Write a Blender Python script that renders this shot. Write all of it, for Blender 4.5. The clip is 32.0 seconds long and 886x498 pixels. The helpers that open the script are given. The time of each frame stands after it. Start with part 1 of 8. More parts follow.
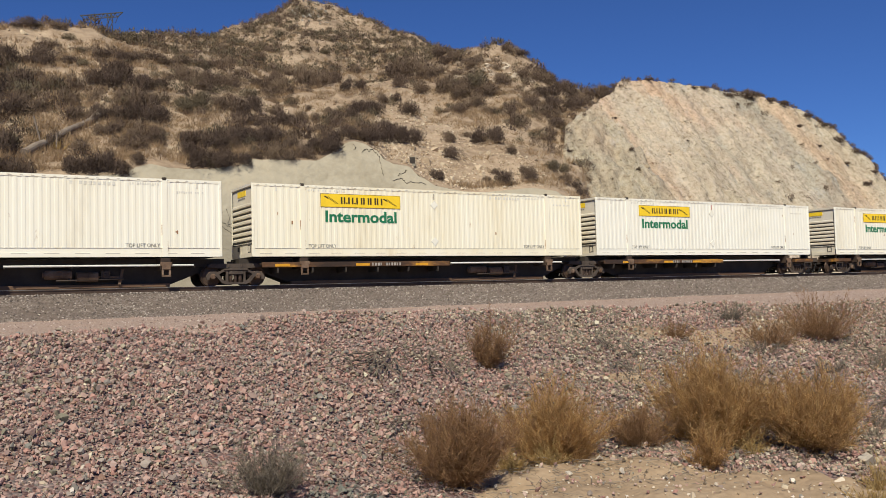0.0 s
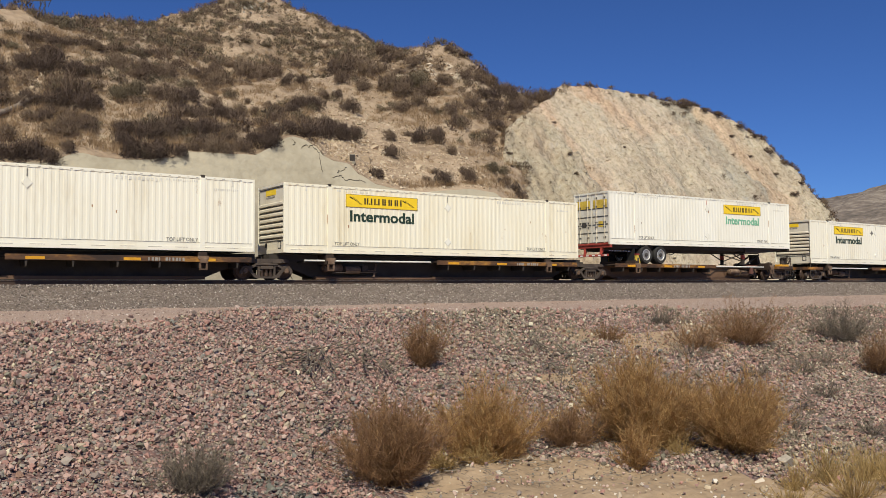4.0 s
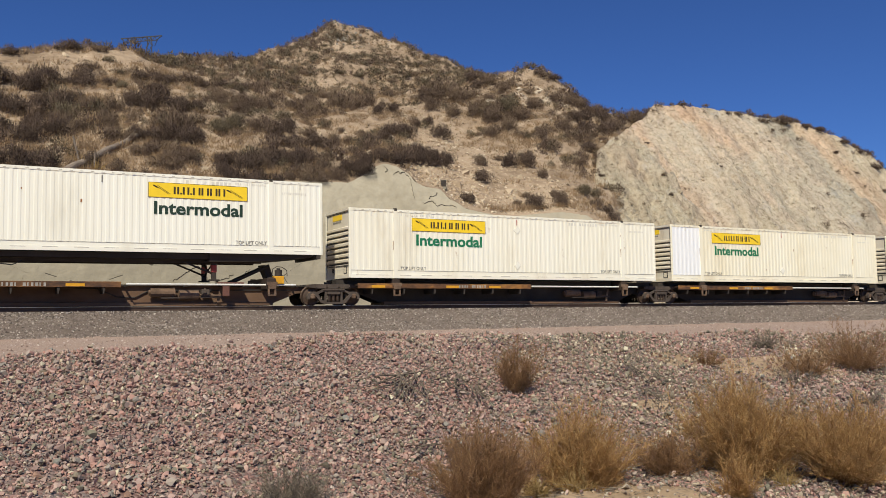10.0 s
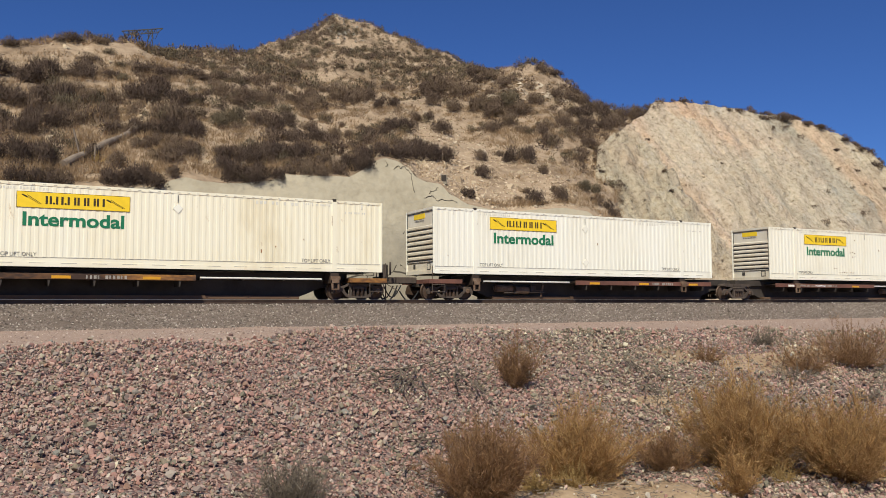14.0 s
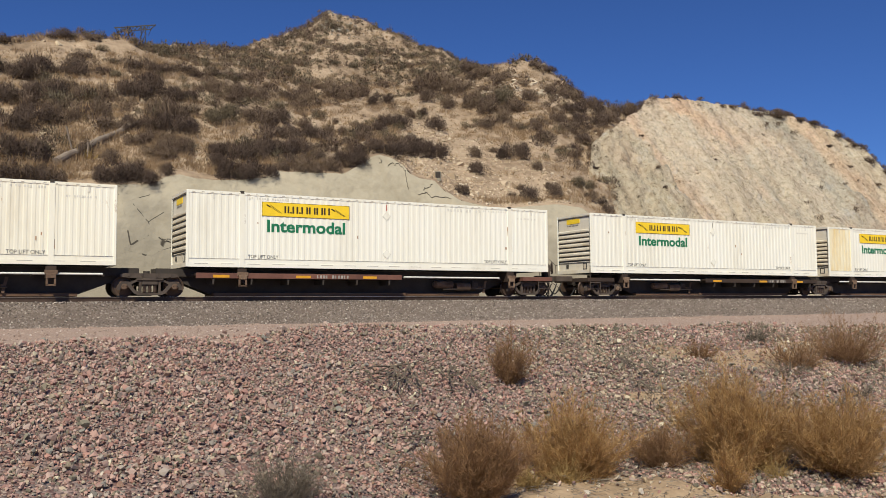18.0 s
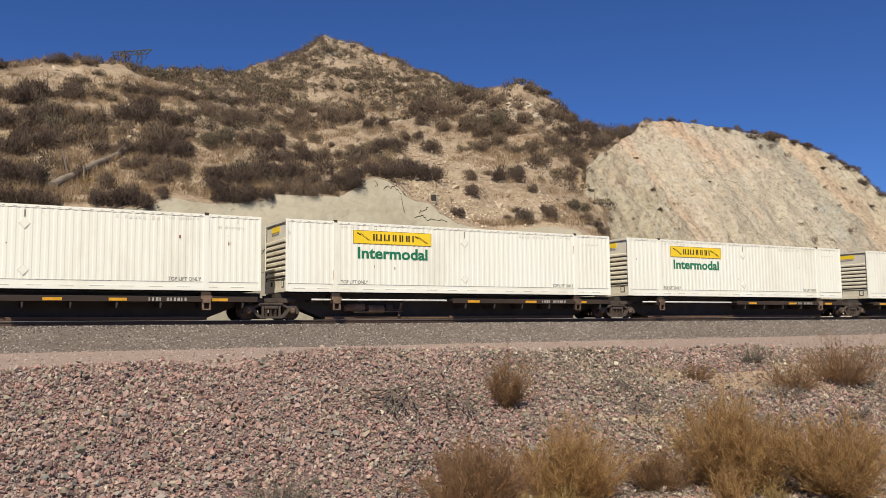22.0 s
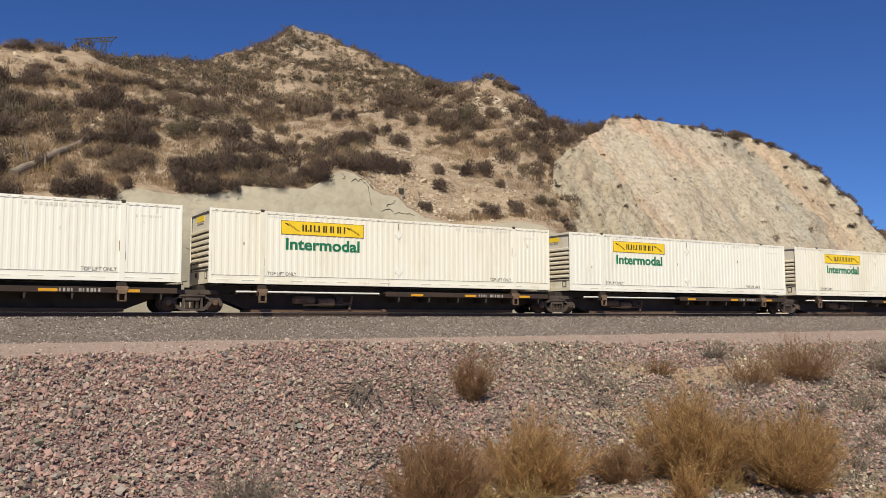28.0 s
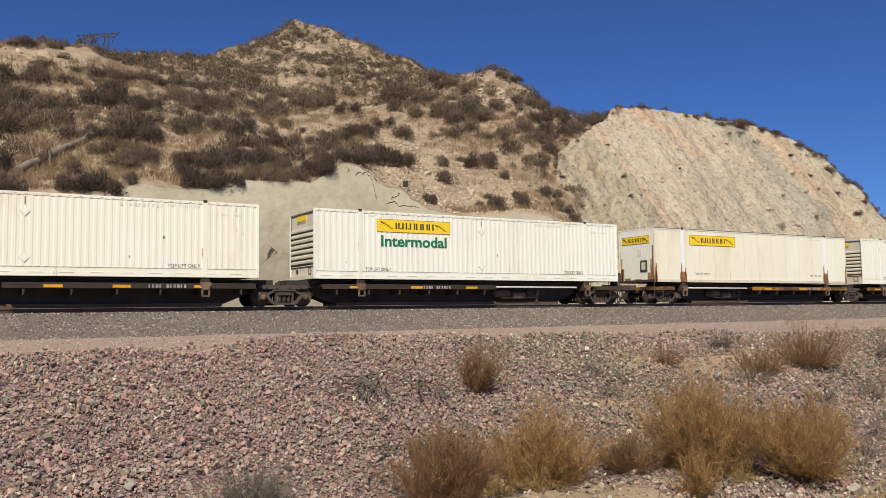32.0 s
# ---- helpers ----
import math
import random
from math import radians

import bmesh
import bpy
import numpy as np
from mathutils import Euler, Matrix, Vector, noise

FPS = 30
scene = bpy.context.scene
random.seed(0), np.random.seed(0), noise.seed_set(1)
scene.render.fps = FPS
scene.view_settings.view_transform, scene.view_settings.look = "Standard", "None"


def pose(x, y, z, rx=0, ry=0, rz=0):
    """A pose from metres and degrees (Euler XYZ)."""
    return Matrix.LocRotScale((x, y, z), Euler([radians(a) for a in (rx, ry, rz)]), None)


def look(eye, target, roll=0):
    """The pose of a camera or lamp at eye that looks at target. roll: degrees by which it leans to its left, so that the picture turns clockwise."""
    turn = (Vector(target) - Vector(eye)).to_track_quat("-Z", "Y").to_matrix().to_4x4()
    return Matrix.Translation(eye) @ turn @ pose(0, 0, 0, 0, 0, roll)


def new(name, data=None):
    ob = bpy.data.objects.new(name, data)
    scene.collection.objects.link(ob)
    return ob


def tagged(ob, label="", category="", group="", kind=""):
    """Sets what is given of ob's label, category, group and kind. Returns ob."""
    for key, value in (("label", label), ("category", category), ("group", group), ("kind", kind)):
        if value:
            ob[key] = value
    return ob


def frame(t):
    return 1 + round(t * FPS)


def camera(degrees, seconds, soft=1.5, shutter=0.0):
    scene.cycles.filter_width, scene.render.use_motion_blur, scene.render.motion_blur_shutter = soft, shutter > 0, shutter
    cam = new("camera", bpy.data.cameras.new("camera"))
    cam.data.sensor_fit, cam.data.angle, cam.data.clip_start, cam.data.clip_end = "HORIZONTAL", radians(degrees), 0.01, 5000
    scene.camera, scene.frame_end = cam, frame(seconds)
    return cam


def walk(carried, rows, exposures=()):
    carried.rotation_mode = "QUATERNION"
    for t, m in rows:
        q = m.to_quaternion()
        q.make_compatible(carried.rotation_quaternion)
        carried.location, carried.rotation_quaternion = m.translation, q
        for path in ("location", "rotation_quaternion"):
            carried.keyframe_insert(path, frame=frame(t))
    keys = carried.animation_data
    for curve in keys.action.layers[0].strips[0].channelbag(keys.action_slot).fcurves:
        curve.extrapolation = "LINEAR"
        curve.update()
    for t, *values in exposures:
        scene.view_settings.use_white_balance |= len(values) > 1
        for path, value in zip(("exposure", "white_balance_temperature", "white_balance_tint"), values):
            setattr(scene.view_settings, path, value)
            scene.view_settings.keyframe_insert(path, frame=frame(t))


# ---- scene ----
cam = camera(55.0, 32.0, soft=0.75)
PATH = [
    (0.0, pose(-0.022, 0.015, 1.601, 92.686, 1.534, -30.866)),
    (0.5, pose(-0.022, 0.007, 1.597, 92.934, 1.565, -30.900)),
    (1.0, pose(-0.012, 0.010, 1.592, 92.608, 1.765, -30.823)),
    (1.5, pose(-0.004, 0.020, 1.590, 92.253, 1.755, -31.226)),
    (2.0, pose(0.012, 0.025, 1.597, 92.320, 1.518, -32.211)),
    (2.5, pose(-0.013, 0.018, 1.601, 92.871, 0.602, -33.074)),
    (3.0, pose(-0.014, 0.018, 1.598, 92.868, 0.230, -33.620)),
    (3.5, pose(-0.009, 0.014, 1.597, 92.281, 0.280, -35.134)),
    (5.5, pose(-0.002, 0.003, 1.607, 94.707, 0.517, -33.201)),
    (6.0, pose(-0.007, -0.001, 1.609, 94.982, 0.380, -31.814)),
    (6.5, pose(-0.003, 0.011, 1.609, 94.888, 0.173, -30.839)),
    (7.0, pose(-0.010, -0.005, 1.608, 94.908, 0.235, -30.498)),
    (7.5, pose(-0.013, -0.006, 1.610, 94.826, 0.621, -29.968)),
    (8.0, pose(-0.022, -0.010, 1.605, 94.242, 1.124, -28.076)),
    (8.5, pose(-0.017, -0.001, 1.602, 93.905, 1.048, -26.412)),
    (9.0, pose(-0.014, 0.003, 1.603, 94.008, 0.666, -26.568)),
    (9.5, pose(-0.012, 0.001, 1.598, 94.202, 0.556, -27.855)),
    (10.0, pose(-0.001, -0.002, 1.602, 94.263, 0.650, -28.868)),
    (10.5, pose(-0.001, -0.008, 1.597, 94.124, 0.732, -29.305)),
    (11.0, pose(-0.001, -0.002, 1.596, 94.058, 0.695, -29.224)),
    (11.5, pose(0.001, 0.009, 1.598, 93.933, 0.608, -29.076)),
    (12.0, pose(-0.007, -0.003, 1.599, 93.827, 0.445, -28.959)),
    (12.5, pose(-0.003, 0.001, 1.596, 93.797, 0.366, -28.776)),
    (13.0, pose(-0.000, 0.000, 1.600, 94.000, 0.450, -28.750)),
    (13.5, pose(0.000, 0.008, 1.600, 94.021, 0.317, -28.871)),
    (14.0, pose(-0.004, 0.008, 1.597, 93.927, 0.261, -28.910)),
    (14.5, pose(-0.009, 0.008, 1.593, 93.990, 0.170, -28.868)),
    (16.5, pose(-0.012, 0.007, 1.595, 94.045, 0.311, -29.248)),
    (17.0, pose(-0.007, 0.004, 1.595, 93.838, 0.493, -29.064)),
    (17.5, pose(-0.001, 0.003, 1.598, 93.648, 0.461, -29.136)),
    (18.0, pose(0.002, 0.003, 1.600, 93.699, 0.405, -29.281)),
    (18.5, pose(-0.004, -0.002, 1.594, 93.712, 0.275, -29.229)),
    (19.0, pose(-0.009, -0.003, 1.595, 93.862, 0.310, -29.238)),
    (19.5, pose(-0.008, -0.001, 1.599, 94.351, 0.372, -29.337)),
    (20.0, pose(-0.010, -0.008, 1.600, 94.901, 0.378, -29.345)),
    (20.5, pose(-0.013, 0.007, 1.599, 94.918, 0.464, -29.343)),
    (21.0, pose(-0.012, 0.012, 1.599, 94.776, 0.575, -29.281)),
    (21.5, pose(-0.010, 0.022, 1.597, 94.783, 0.598, -29.341)),
    (22.0, pose(-0.019, -0.006, 1.607, 95.218, 0.603, -29.562)),
    (22.5, pose(-0.012, -0.001, 1.610, 95.594, 0.337, -30.012)),
    (23.0, pose(-0.010, -0.002, 1.600, 95.498, 0.249, -30.317)),
    (23.5, pose(-0.010, -0.011, 1.603, 95.429, 0.397, -30.802)),
    (24.0, pose(-0.007, -0.005, 1.606, 95.471, 0.533, -31.108)),
    (24.5, pose(0.000, -0.002, 1.599, 95.713, 0.587, -31.322)),
    (25.0, pose(-0.003, -0.004, 1.604, 95.883, 0.527, -31.738)),
    (25.5, pose(-0.011, -0.011, 1.599, 95.735, 0.404, -31.985)),
    (27.5, pose(-0.012, -0.017, 1.604, 95.084, 0.349, -31.967)),
    (28.0, pose(-0.012, -0.015, 1.603, 94.801, 0.174, -31.809)),
    (28.5, pose(-0.000, 0.002, 1.602, 94.225, 0.335, -31.911)),
    (29.0, pose(0.009, 0.011, 1.599, 93.746, 0.582, -32.264)),
    (29.5, pose(0.016, 0.011, 1.598, 93.496, 0.440, -32.488)),
    (30.0, pose(0.017, 0.015, 1.596, 93.584, 0.240, -32.575)),
    (30.5, pose(0.008, 0.009, 1.596, 93.802, 0.190, -32.307)),
    (31.0, pose(0.002, 0.010, 1.597, 93.998, 0.299, -31.916)),
    (31.5, pose(-0.010, -0.003, 1.599, 94.145, 0.588, -31.684)),
    (32.0, pose(-0.009, 0.006, 1.602, 94.277, 0.779, -31.432)),
]
walk(cam, PATH, [(0, -0.03), (3, -0.05), (6, -0.13), (8, -0.09), (11, -0.05), (14, -0.05), (18, -0.04), (20, 0.0), (25, 0.02), (30, -0.03), (32, -0.03)])

# ---- world, sun ----
world = bpy.data.worlds.new("sky")
scene.world = world
world.use_nodes = True
wn = world.node_tree
sky = wn.nodes.new("ShaderNodeTexSky")
sky.sky_type = "NISHITA"
sky.sun_disc = False
SUN_EL, SUN_AZ = 48.0, 216.0   # azimuth clockwise from +y (away from the track's near side)
sky.sun_elevation = radians(SUN_EL)
sky.sun_rotation = radians(SUN_AZ)
sky.altitude = 2500
sky.air_density = 1.0
sky.dust_density = 0.05
sky.ozone_density = 6.0
deep = wn.nodes.new("ShaderNodeMix")
deep.data_type = "RGBA"
deep.blend_type = "MULTIPLY"
deep.inputs[0].default_value = 1.0
deep.inputs[7].default_value = (0.77, 1.09, 1.66, 1)   # the deep blue of dry mountain air
wn.links.new(sky.outputs[0], deep.inputs[6])
wn.links.new(deep.outputs[2], wn.nodes["Background"].inputs[0])
wn.nodes["Background"].inputs[1].default_value = 0.054
sun = new("sun", bpy.data.lights.new("sun", "SUN"))
sun.data.energy = 5.0
sun.data.angle = radians(0.5)
sun.data.color = (1.0, 0.95, 0.79)
sd = Vector((math.sin(radians(SUN_AZ)) * math.cos(radians(SUN_EL)), math.cos(radians(SUN_AZ)) * math.cos(radians(SUN_EL)), math.sin(radians(SUN_EL))))
sun.matrix_world = look(sd * 60, (0, 0, 0))

# ---- helpers for materials and meshes ----


def mat(name, ramp, scale=3.0, rough=0.8, metal=0.0, bump=0.0, bscale=20.0, fine=0.25, stretch=(1, 1, 1), island=0.0, coords="Object", spec=0.3, detail=6.0):
    """A principled material: a colour ramp over two scales of noise, with bump; island > 0 adds colour steps from piece to piece."""
    m = bpy.data.materials.new(name)
    m.use_nodes = True
    n, l = m.node_tree.nodes, m.node_tree.links
    b = n["Principled BSDF"]
    b.inputs["Roughness"].default_value = rough
    b.inputs["Metallic"].default_value = metal
    b.inputs["Specular IOR Level"].default_value = spec
    tc = n.new("ShaderNodeTexCoord")
    mp = n.new("ShaderNodeMapping")
    mp.inputs["Scale"].default_value = stretch
    l.new(tc.outputs[coords], mp.inputs[0])
    oi = n.new("ShaderNodeObjectInfo")
    sh = n.new("ShaderNodeVectorMath")
    sh.operation = "MULTIPLY_ADD"
    sh.inputs[1].default_value = (1, 1, 1)
    l.new(mp.outputs[0], sh.inputs[0])
    cm = n.new("ShaderNodeCombineXYZ")
    mu = n.new("ShaderNodeMath")
    mu.operation = "MULTIPLY"
    mu.inputs[1].default_value = 37.0
    l.new(oi.outputs["Random"], mu.inputs[0])
    l.new(mu.outputs[0], cm.inputs[0])
    l.new(mu.outputs[0], cm.inputs[1])
    l.new(cm.outputs[0], sh.inputs[2])
    a = n.new("ShaderNodeTexNoise")
    a.inputs["Scale"].default_value = scale
    a.inputs["Detail"].default_value = detail
    f = n.new("ShaderNodeTexNoise")
    f.inputs["Scale"].default_value = scale * 9
    f.inputs["Detail"].default_value = 3
    for x in (a, f):
        l.new(sh.outputs[0], x.inputs["Vector"])
    mx = n.new("ShaderNodeMix")
    mx.inputs[0].default_value = fine
    l.new(a.outputs[0], mx.inputs[2])
    l.new(f.outputs[0], mx.inputs[3])
    val = mx.outputs[0]
    if island:
        ge = n.new("ShaderNodeNewGeometry")
        im = n.new("ShaderNodeMix")
        im.inputs[0].default_value = island
        l.new(val, im.inputs[2])
        l.new(ge.outputs["Random Per Island"], im.inputs[3])
        val = im.outputs[0]
    cr = n.new("ShaderNodeValToRGB")
    e = cr.color_ramp.elements
    while len(e) < len(ramp):
        e.new(0.5)
    for k, (p, c) in enumerate(ramp):
        e[k].position = p
        e[k].color = (*c, 1)
    l.new(val, cr.inputs[0])
    l.new(cr.outputs[0], b.inputs["Base Color"])
    if bump:
        bn = n.new("ShaderNodeTexNoise")
        bn.inputs["Scale"].default_value = bscale
        bn.inputs["Detail"].default_value = 5
        l.new(sh.outputs[0], bn.inputs["Vector"])
        bp = n.new("ShaderNodeBump")
        bp.inputs["Strength"].default_value = bump
        bp.inputs["Distance"].default_value = 0.6 / bscale
        l.new(bn.outputs[0], bp.inputs["Height"])
        l.new(bp.outputs[0], b.inputs["Normal"])
    return m


def plain(name, c, rough=0.6, metal=0.0, vary=0.15, scale=4.0, bump=0.0, bscale=40):
    lo = tuple(v * (1 - vary) for v in c)
    hi = tuple(min(1, v * (1 + vary)) for v in c)
    return mat(name, [(0.3, lo), (0.5, c), (0.7, hi)], scale, rough, metal, bump, bscale)


def gravel_mat(name, ramp, cell, bump=0.8, dust=None, dscale=0.5):
    """Loose stones too small to pick apart: coloured cells with relief between them."""
    m = bpy.data.materials.new(name)
    m.use_nodes = True
    n, l = m.node_tree.nodes, m.node_tree.links
    b = n["Principled BSDF"]
    b.inputs["Roughness"].default_value = 0.9
    b.inputs["Specular IOR Level"].default_value = 0.2
    tc = n.new("ShaderNodeTexCoord")
    v = n.new("ShaderNodeTexVoronoi")
    v.inputs["Scale"].default_value = 1 / cell
    l.new(tc.outputs["Object"], v.inputs["Vector"])
    sep = n.new("ShaderNodeSeparateColor")
    l.new(v.outputs["Color"], sep.inputs[0])
    cr = n.new("ShaderNodeValToRGB")
    e = cr.color_ramp.elements
    while len(e) < len(ramp):
        e.new(0.5)
    for k, (p, c) in enumerate(ramp):
        e[k].position = p
        e[k].color = (*c, 1)
    l.new(sep.outputs[0], cr.inputs[0])
    out = cr.outputs[0]
    if dust:
        no = n.new("ShaderNodeTexNoise")
        no.inputs["Scale"].default_value = dscale
        no.inputs["Detail"].default_value = 8
        l.new(tc.outputs["Object"], no.inputs["Vector"])
        mr = n.new("ShaderNodeMapRange")
        mr.inputs[1].default_value = 0.3
        mr.inputs[2].default_value = 0.7
        l.new(no.outputs[0], mr.inputs[0])
        mx = n.new("ShaderNodeMix")
        mx.data_type = "RGBA"
        l.new(mr.outputs[0], mx.inputs[0])
        l.new(out, mx.inputs[6])
        mx.inputs[7].default_value = (*dust, 1)
        out = mx.outputs[2]
    l.new(out, b.inputs["Base Color"])
    bp = n.new("ShaderNodeBump")
    bp.invert = True
    bp.inputs["Strength"].default_value = bump
    bp.inputs["Distance"].default_value = cell
    l.new(v.outputs["Distance"], bp.inputs["Height"])
    l.new(bp.outputs[0], b.inputs["Normal"])
    return m


def mesh_from(name, verts, faces, material=None, smooth=False, normals=None):
    """A mesh from numpy vertices (n,3) and faces (m,k), all faces alike in size."""
    me = bpy.data.meshes.new(name)
    verts = np.asarray(verts, np.float32)
    faces = np.asarray(faces, np.int32)
    m, k = faces.shape
    me.vertices.add(len(verts))
    me.vertices.foreach_set("co", verts.ravel())
    me.loops.add(m * k)
    me.loops.foreach_set("vertex_index", faces.ravel())
    me.polygons.add(m)
    me.polygons.foreach_set("loop_start", np.arange(0, m * k, k, dtype=np.int32))
    me.polygons.foreach_set("loop_total", np.full(m, k, np.int32))
    me.polygons.foreach_set("use_smooth", np.full(m, smooth))
    me.update(calc_edges=True)
    if normals is not None:
        me.normals_split_custom_set_from_vertices(np.asarray(normals, np.float32))
    if material:
        me.materials.append(material)
    return me


def part(name, bm, material, parent, label="", at=None):
    """Link a bmesh (or a mesh that is shared) as one mesh object under a thing or a part."""
    if isinstance(bm, bmesh.types.BMesh):
        me = bpy.data.meshes.new(name)
        bm.to_mesh(me)
        bm.free()
        me.materials.append(material)
    else:
        me = bm
    ob = new(name, me)
    ob.parent = parent
    if at is not None:
        ob.matrix_basis = at
    if label:
        tagged(ob, label)
    return ob


def thing(name, label, category, at, group="", kind=""):
    ob = new(name)
    ob.matrix_basis = at
    return tagged(ob, label, category, group, kind)


def box(bm, x0, x1, y0, y1, z0, z1, bevel=0.0):
    vs = [bm.verts.new((x, y, z)) for z in (z0, z1) for y in (y0, y1) for x in (x0, x1)]
    for f in ((0, 2, 3, 1), (4, 5, 7, 6), (0, 1, 5, 4), (2, 6, 7, 3), (0, 4, 6, 2), (1, 3, 7, 5)):
        bm.faces.new([vs[i] for i in f])
    if bevel:
        es = {e for v in vs for e in v.link_edges}
        bmesh.ops.bevel(bm, geom=list(es), offset=bevel, segments=1, affect="EDGES")
    return bm


def boxes(*rows, bevel=0.0):
    bm = bmesh.new()
    for r in rows:
        box(bm, *r, bevel=bevel)
    return bm


def rod(bm, a, b, r, n=8, r2=None):
    a, b = Vector(a), Vector(b)
    d = (b - a).normalized()
    u = d.orthogonal().normalized()
    w = d.cross(u)
    r2 = r if r2 is None else r2
    A, B = [], []
    for k in range(n):
        c = u * math.cos(2 * math.pi * k / n) + w * math.sin(2 * math.pi * k / n)
        A.append(bm.verts.new(a + c * r))
        B.append(bm.verts.new(b + c * r2))
    for k in range(n):
        bm.faces.new((A[k], A[(k + 1) % n], B[(k + 1) % n], B[k]))
    bm.faces.new(A[::-1])
    bm.faces.new(B)
    return bm


def rods(*rows, n=8):
    bm = bmesh.new()
    for r in rows:
        rod(bm, *r, n=n)
    return bm


def lathe(profile, n=28, caps=True):
    """Turned about the y axis: profile rows of (radius, y)."""
    bm = bmesh.new()
    rings = []
    for r, y in profile:
        rings.append([bm.verts.new((r * math.cos(2 * math.pi * k / n), y, r * math.sin(2 * math.pi * k / n))) for k in range(n)])
    for a, b in zip(rings, rings[1:]):
        for k in range(n):
            bm.faces.new((a[k], a[(k + 1) % n], b[(k + 1) % n], b[k]))
    if caps:
        bm.faces.new(rings[0][::-1])
        bm.faces.new(rings[-1])
    bmesh.ops.recalc_face_normals(bm, faces=bm.faces)
    return bm


def prism(poly, y0, y1):
    """A polygon in x and z, given depth along y."""
    bm = bmesh.new()
    a = [bm.verts.new((x, y0, z)) for x, z in poly]
    b = [bm.verts.new((x, y1, z)) for x, z in poly]
    k = len(poly)
    bm.faces.new(a)
    bm.faces.new(b[::-1])
    for i in range(k):
        bm.faces.new((a[i], b[i], b[(i + 1) % k], a[(i + 1) % k]))
    bmesh.ops.recalc_face_normals(bm, faces=bm.faces)
    return bm


def lettering(text, height, width, bold=0.012):
    """A thin mesh of the built-in font, standing in the x-z plane and facing -y, fitted to the given size."""
    cu = bpy.data.curves.new("lettering", "FONT")
    cu.body = text
    cu.extrude = 0.004
    cu.resolution_u = 3
    cu.offset = bold
    tmp = new("tmp", cu)
    bpy.context.view_layer.update()
    me = bpy.data.meshes.new_from_object(tmp.evaluated_get(bpy.context.evaluated_depsgraph_get()))
    bpy.data.objects.remove(tmp)
    co = np.empty(len(me.vertices) * 3, np.float32)
    me.vertices.foreach_get("co", co)
    co = co.reshape(-1, 3)
    lo, hi = co.min(0), co.max(0)
    out = np.empty_like(co)
    out[:, 0] = (co[:, 0] - lo[0]) / (hi[0] - lo[0]) * width
    out[:, 2] = (co[:, 1] - lo[1]) / (hi[1] - lo[1]) * height
    out[:, 1] = -co[:, 2]
    me.vertices.foreach_set("co", out.ravel())
    me.update()
    return me


def interp(x, xs, ys):
    """Smooth (cosine-eased) interpolation through control values."""
    x = np.asarray(x, float)
    xs, ys = np.asarray(xs, float), np.asarray(ys, float)
    i = np.clip(np.searchsorted(xs, x) - 1, 0, len(xs) - 2)
    t = np.clip((x - xs[i]) / (xs[i + 1] - xs[i]), 0, 1)
    return ys[i] + (ys[i + 1] - ys[i]) * (0.5 * t + 0.5 * t * t * (3 - 2 * t))


def fbm(x, y, z=0.0, octaves=4):
    return noise.fractal(Vector((x, y, z)), 1.0, 2.0, octaves)


# ---- materials ----
M_SAND = mat("pale_sandy_soil", [(0.3, (0.262, 0.182, 0.111)), (0.5, (0.363, 0.258, 0.162)), (0.7, (0.442, 0.324, 0.212))], 1.5, 0.95, bump=0.6, bscale=14, fine=0.4)
M_BANK = gravel_mat("bank_gravel", [(0.0, (0.146, 0.088, 0.077)), (0.3, (0.234, 0.134, 0.114)), (0.55, (0.177, 0.152, 0.138)), (0.8, (0.274, 0.178, 0.153)), (1.0, (0.363, 0.274, 0.237))], 0.032, 1.0)
M_BENCH = gravel_mat("bench_gravel", [(0.0, (0.259, 0.175, 0.136)), (0.4, (0.346, 0.245, 0.194)), (0.8, (0.403, 0.300, 0.238)), (1.0, (0.595, 0.520, 0.427))], 0.03, 0.5, (0.374, 0.265, 0.204), 0.4)
M_BALLAST = gravel_mat("track_ballast", [(0.0, (0.110, 0.084, 0.066)), (0.4, (0.190, 0.150, 0.122)), (0.75, (0.255, 0.205, 0.171)), (1.0, (0.402, 0.351, 0.303))], 0.05, 1.0, (0.175, 0.135, 0.111), 0.7)
M_DIRT = mat("dry_dirt", [(0.3, (0.270, 0.225, 0.173)), (0.5, (0.343, 0.283, 0.217)), (0.7, (0.406, 0.341, 0.271))], 0.2, 0.95, bump=0.5, bscale=3)
M_STONEGREY = mat("grey_ballast_stone", [(0.0, (0.247, 0.191, 0.134)), (0.2, (0.154, 0.138, 0.100)), (0.4, (0.247, 0.218, 0.154)), (0.55, (0.315, 0.187, 0.131)), (0.7, (0.337, 0.284, 0.204)), (0.9, (0.455, 0.357, 0.252)), (0.993, (0.711, 0.659, 0.475))], 5.0, 0.85, bump=0.3, bscale=60, island=0.93)
M_STONE = mat("ballast_stone", [(0.0, (0.395, 0.212, 0.166)), (0.18, (0.267, 0.161, 0.137)), (0.32, (0.222, 0.212, 0.178)), (0.46, (0.444, 0.240, 0.190)), (0.6, (0.327, 0.280, 0.231)), (0.75, (0.453, 0.269, 0.218)), (0.96, (0.491, 0.367, 0.300)), (0.992, (0.824, 0.839, 0.708))], 5.0, 0.85, bump=0.3, bscale=60, island=0.93)
M_STONE1 = mat("ballast_stone_single", [(0.0, (0.303, 0.179, 0.137)), (0.35, (0.205, 0.144, 0.114)), (0.5, (0.187, 0.196, 0.160)), (0.62, (0.348, 0.221, 0.169)), (0.75, (0.670, 0.634, 0.502))], 0.8, 0.85, bump=0.3, bscale=60)
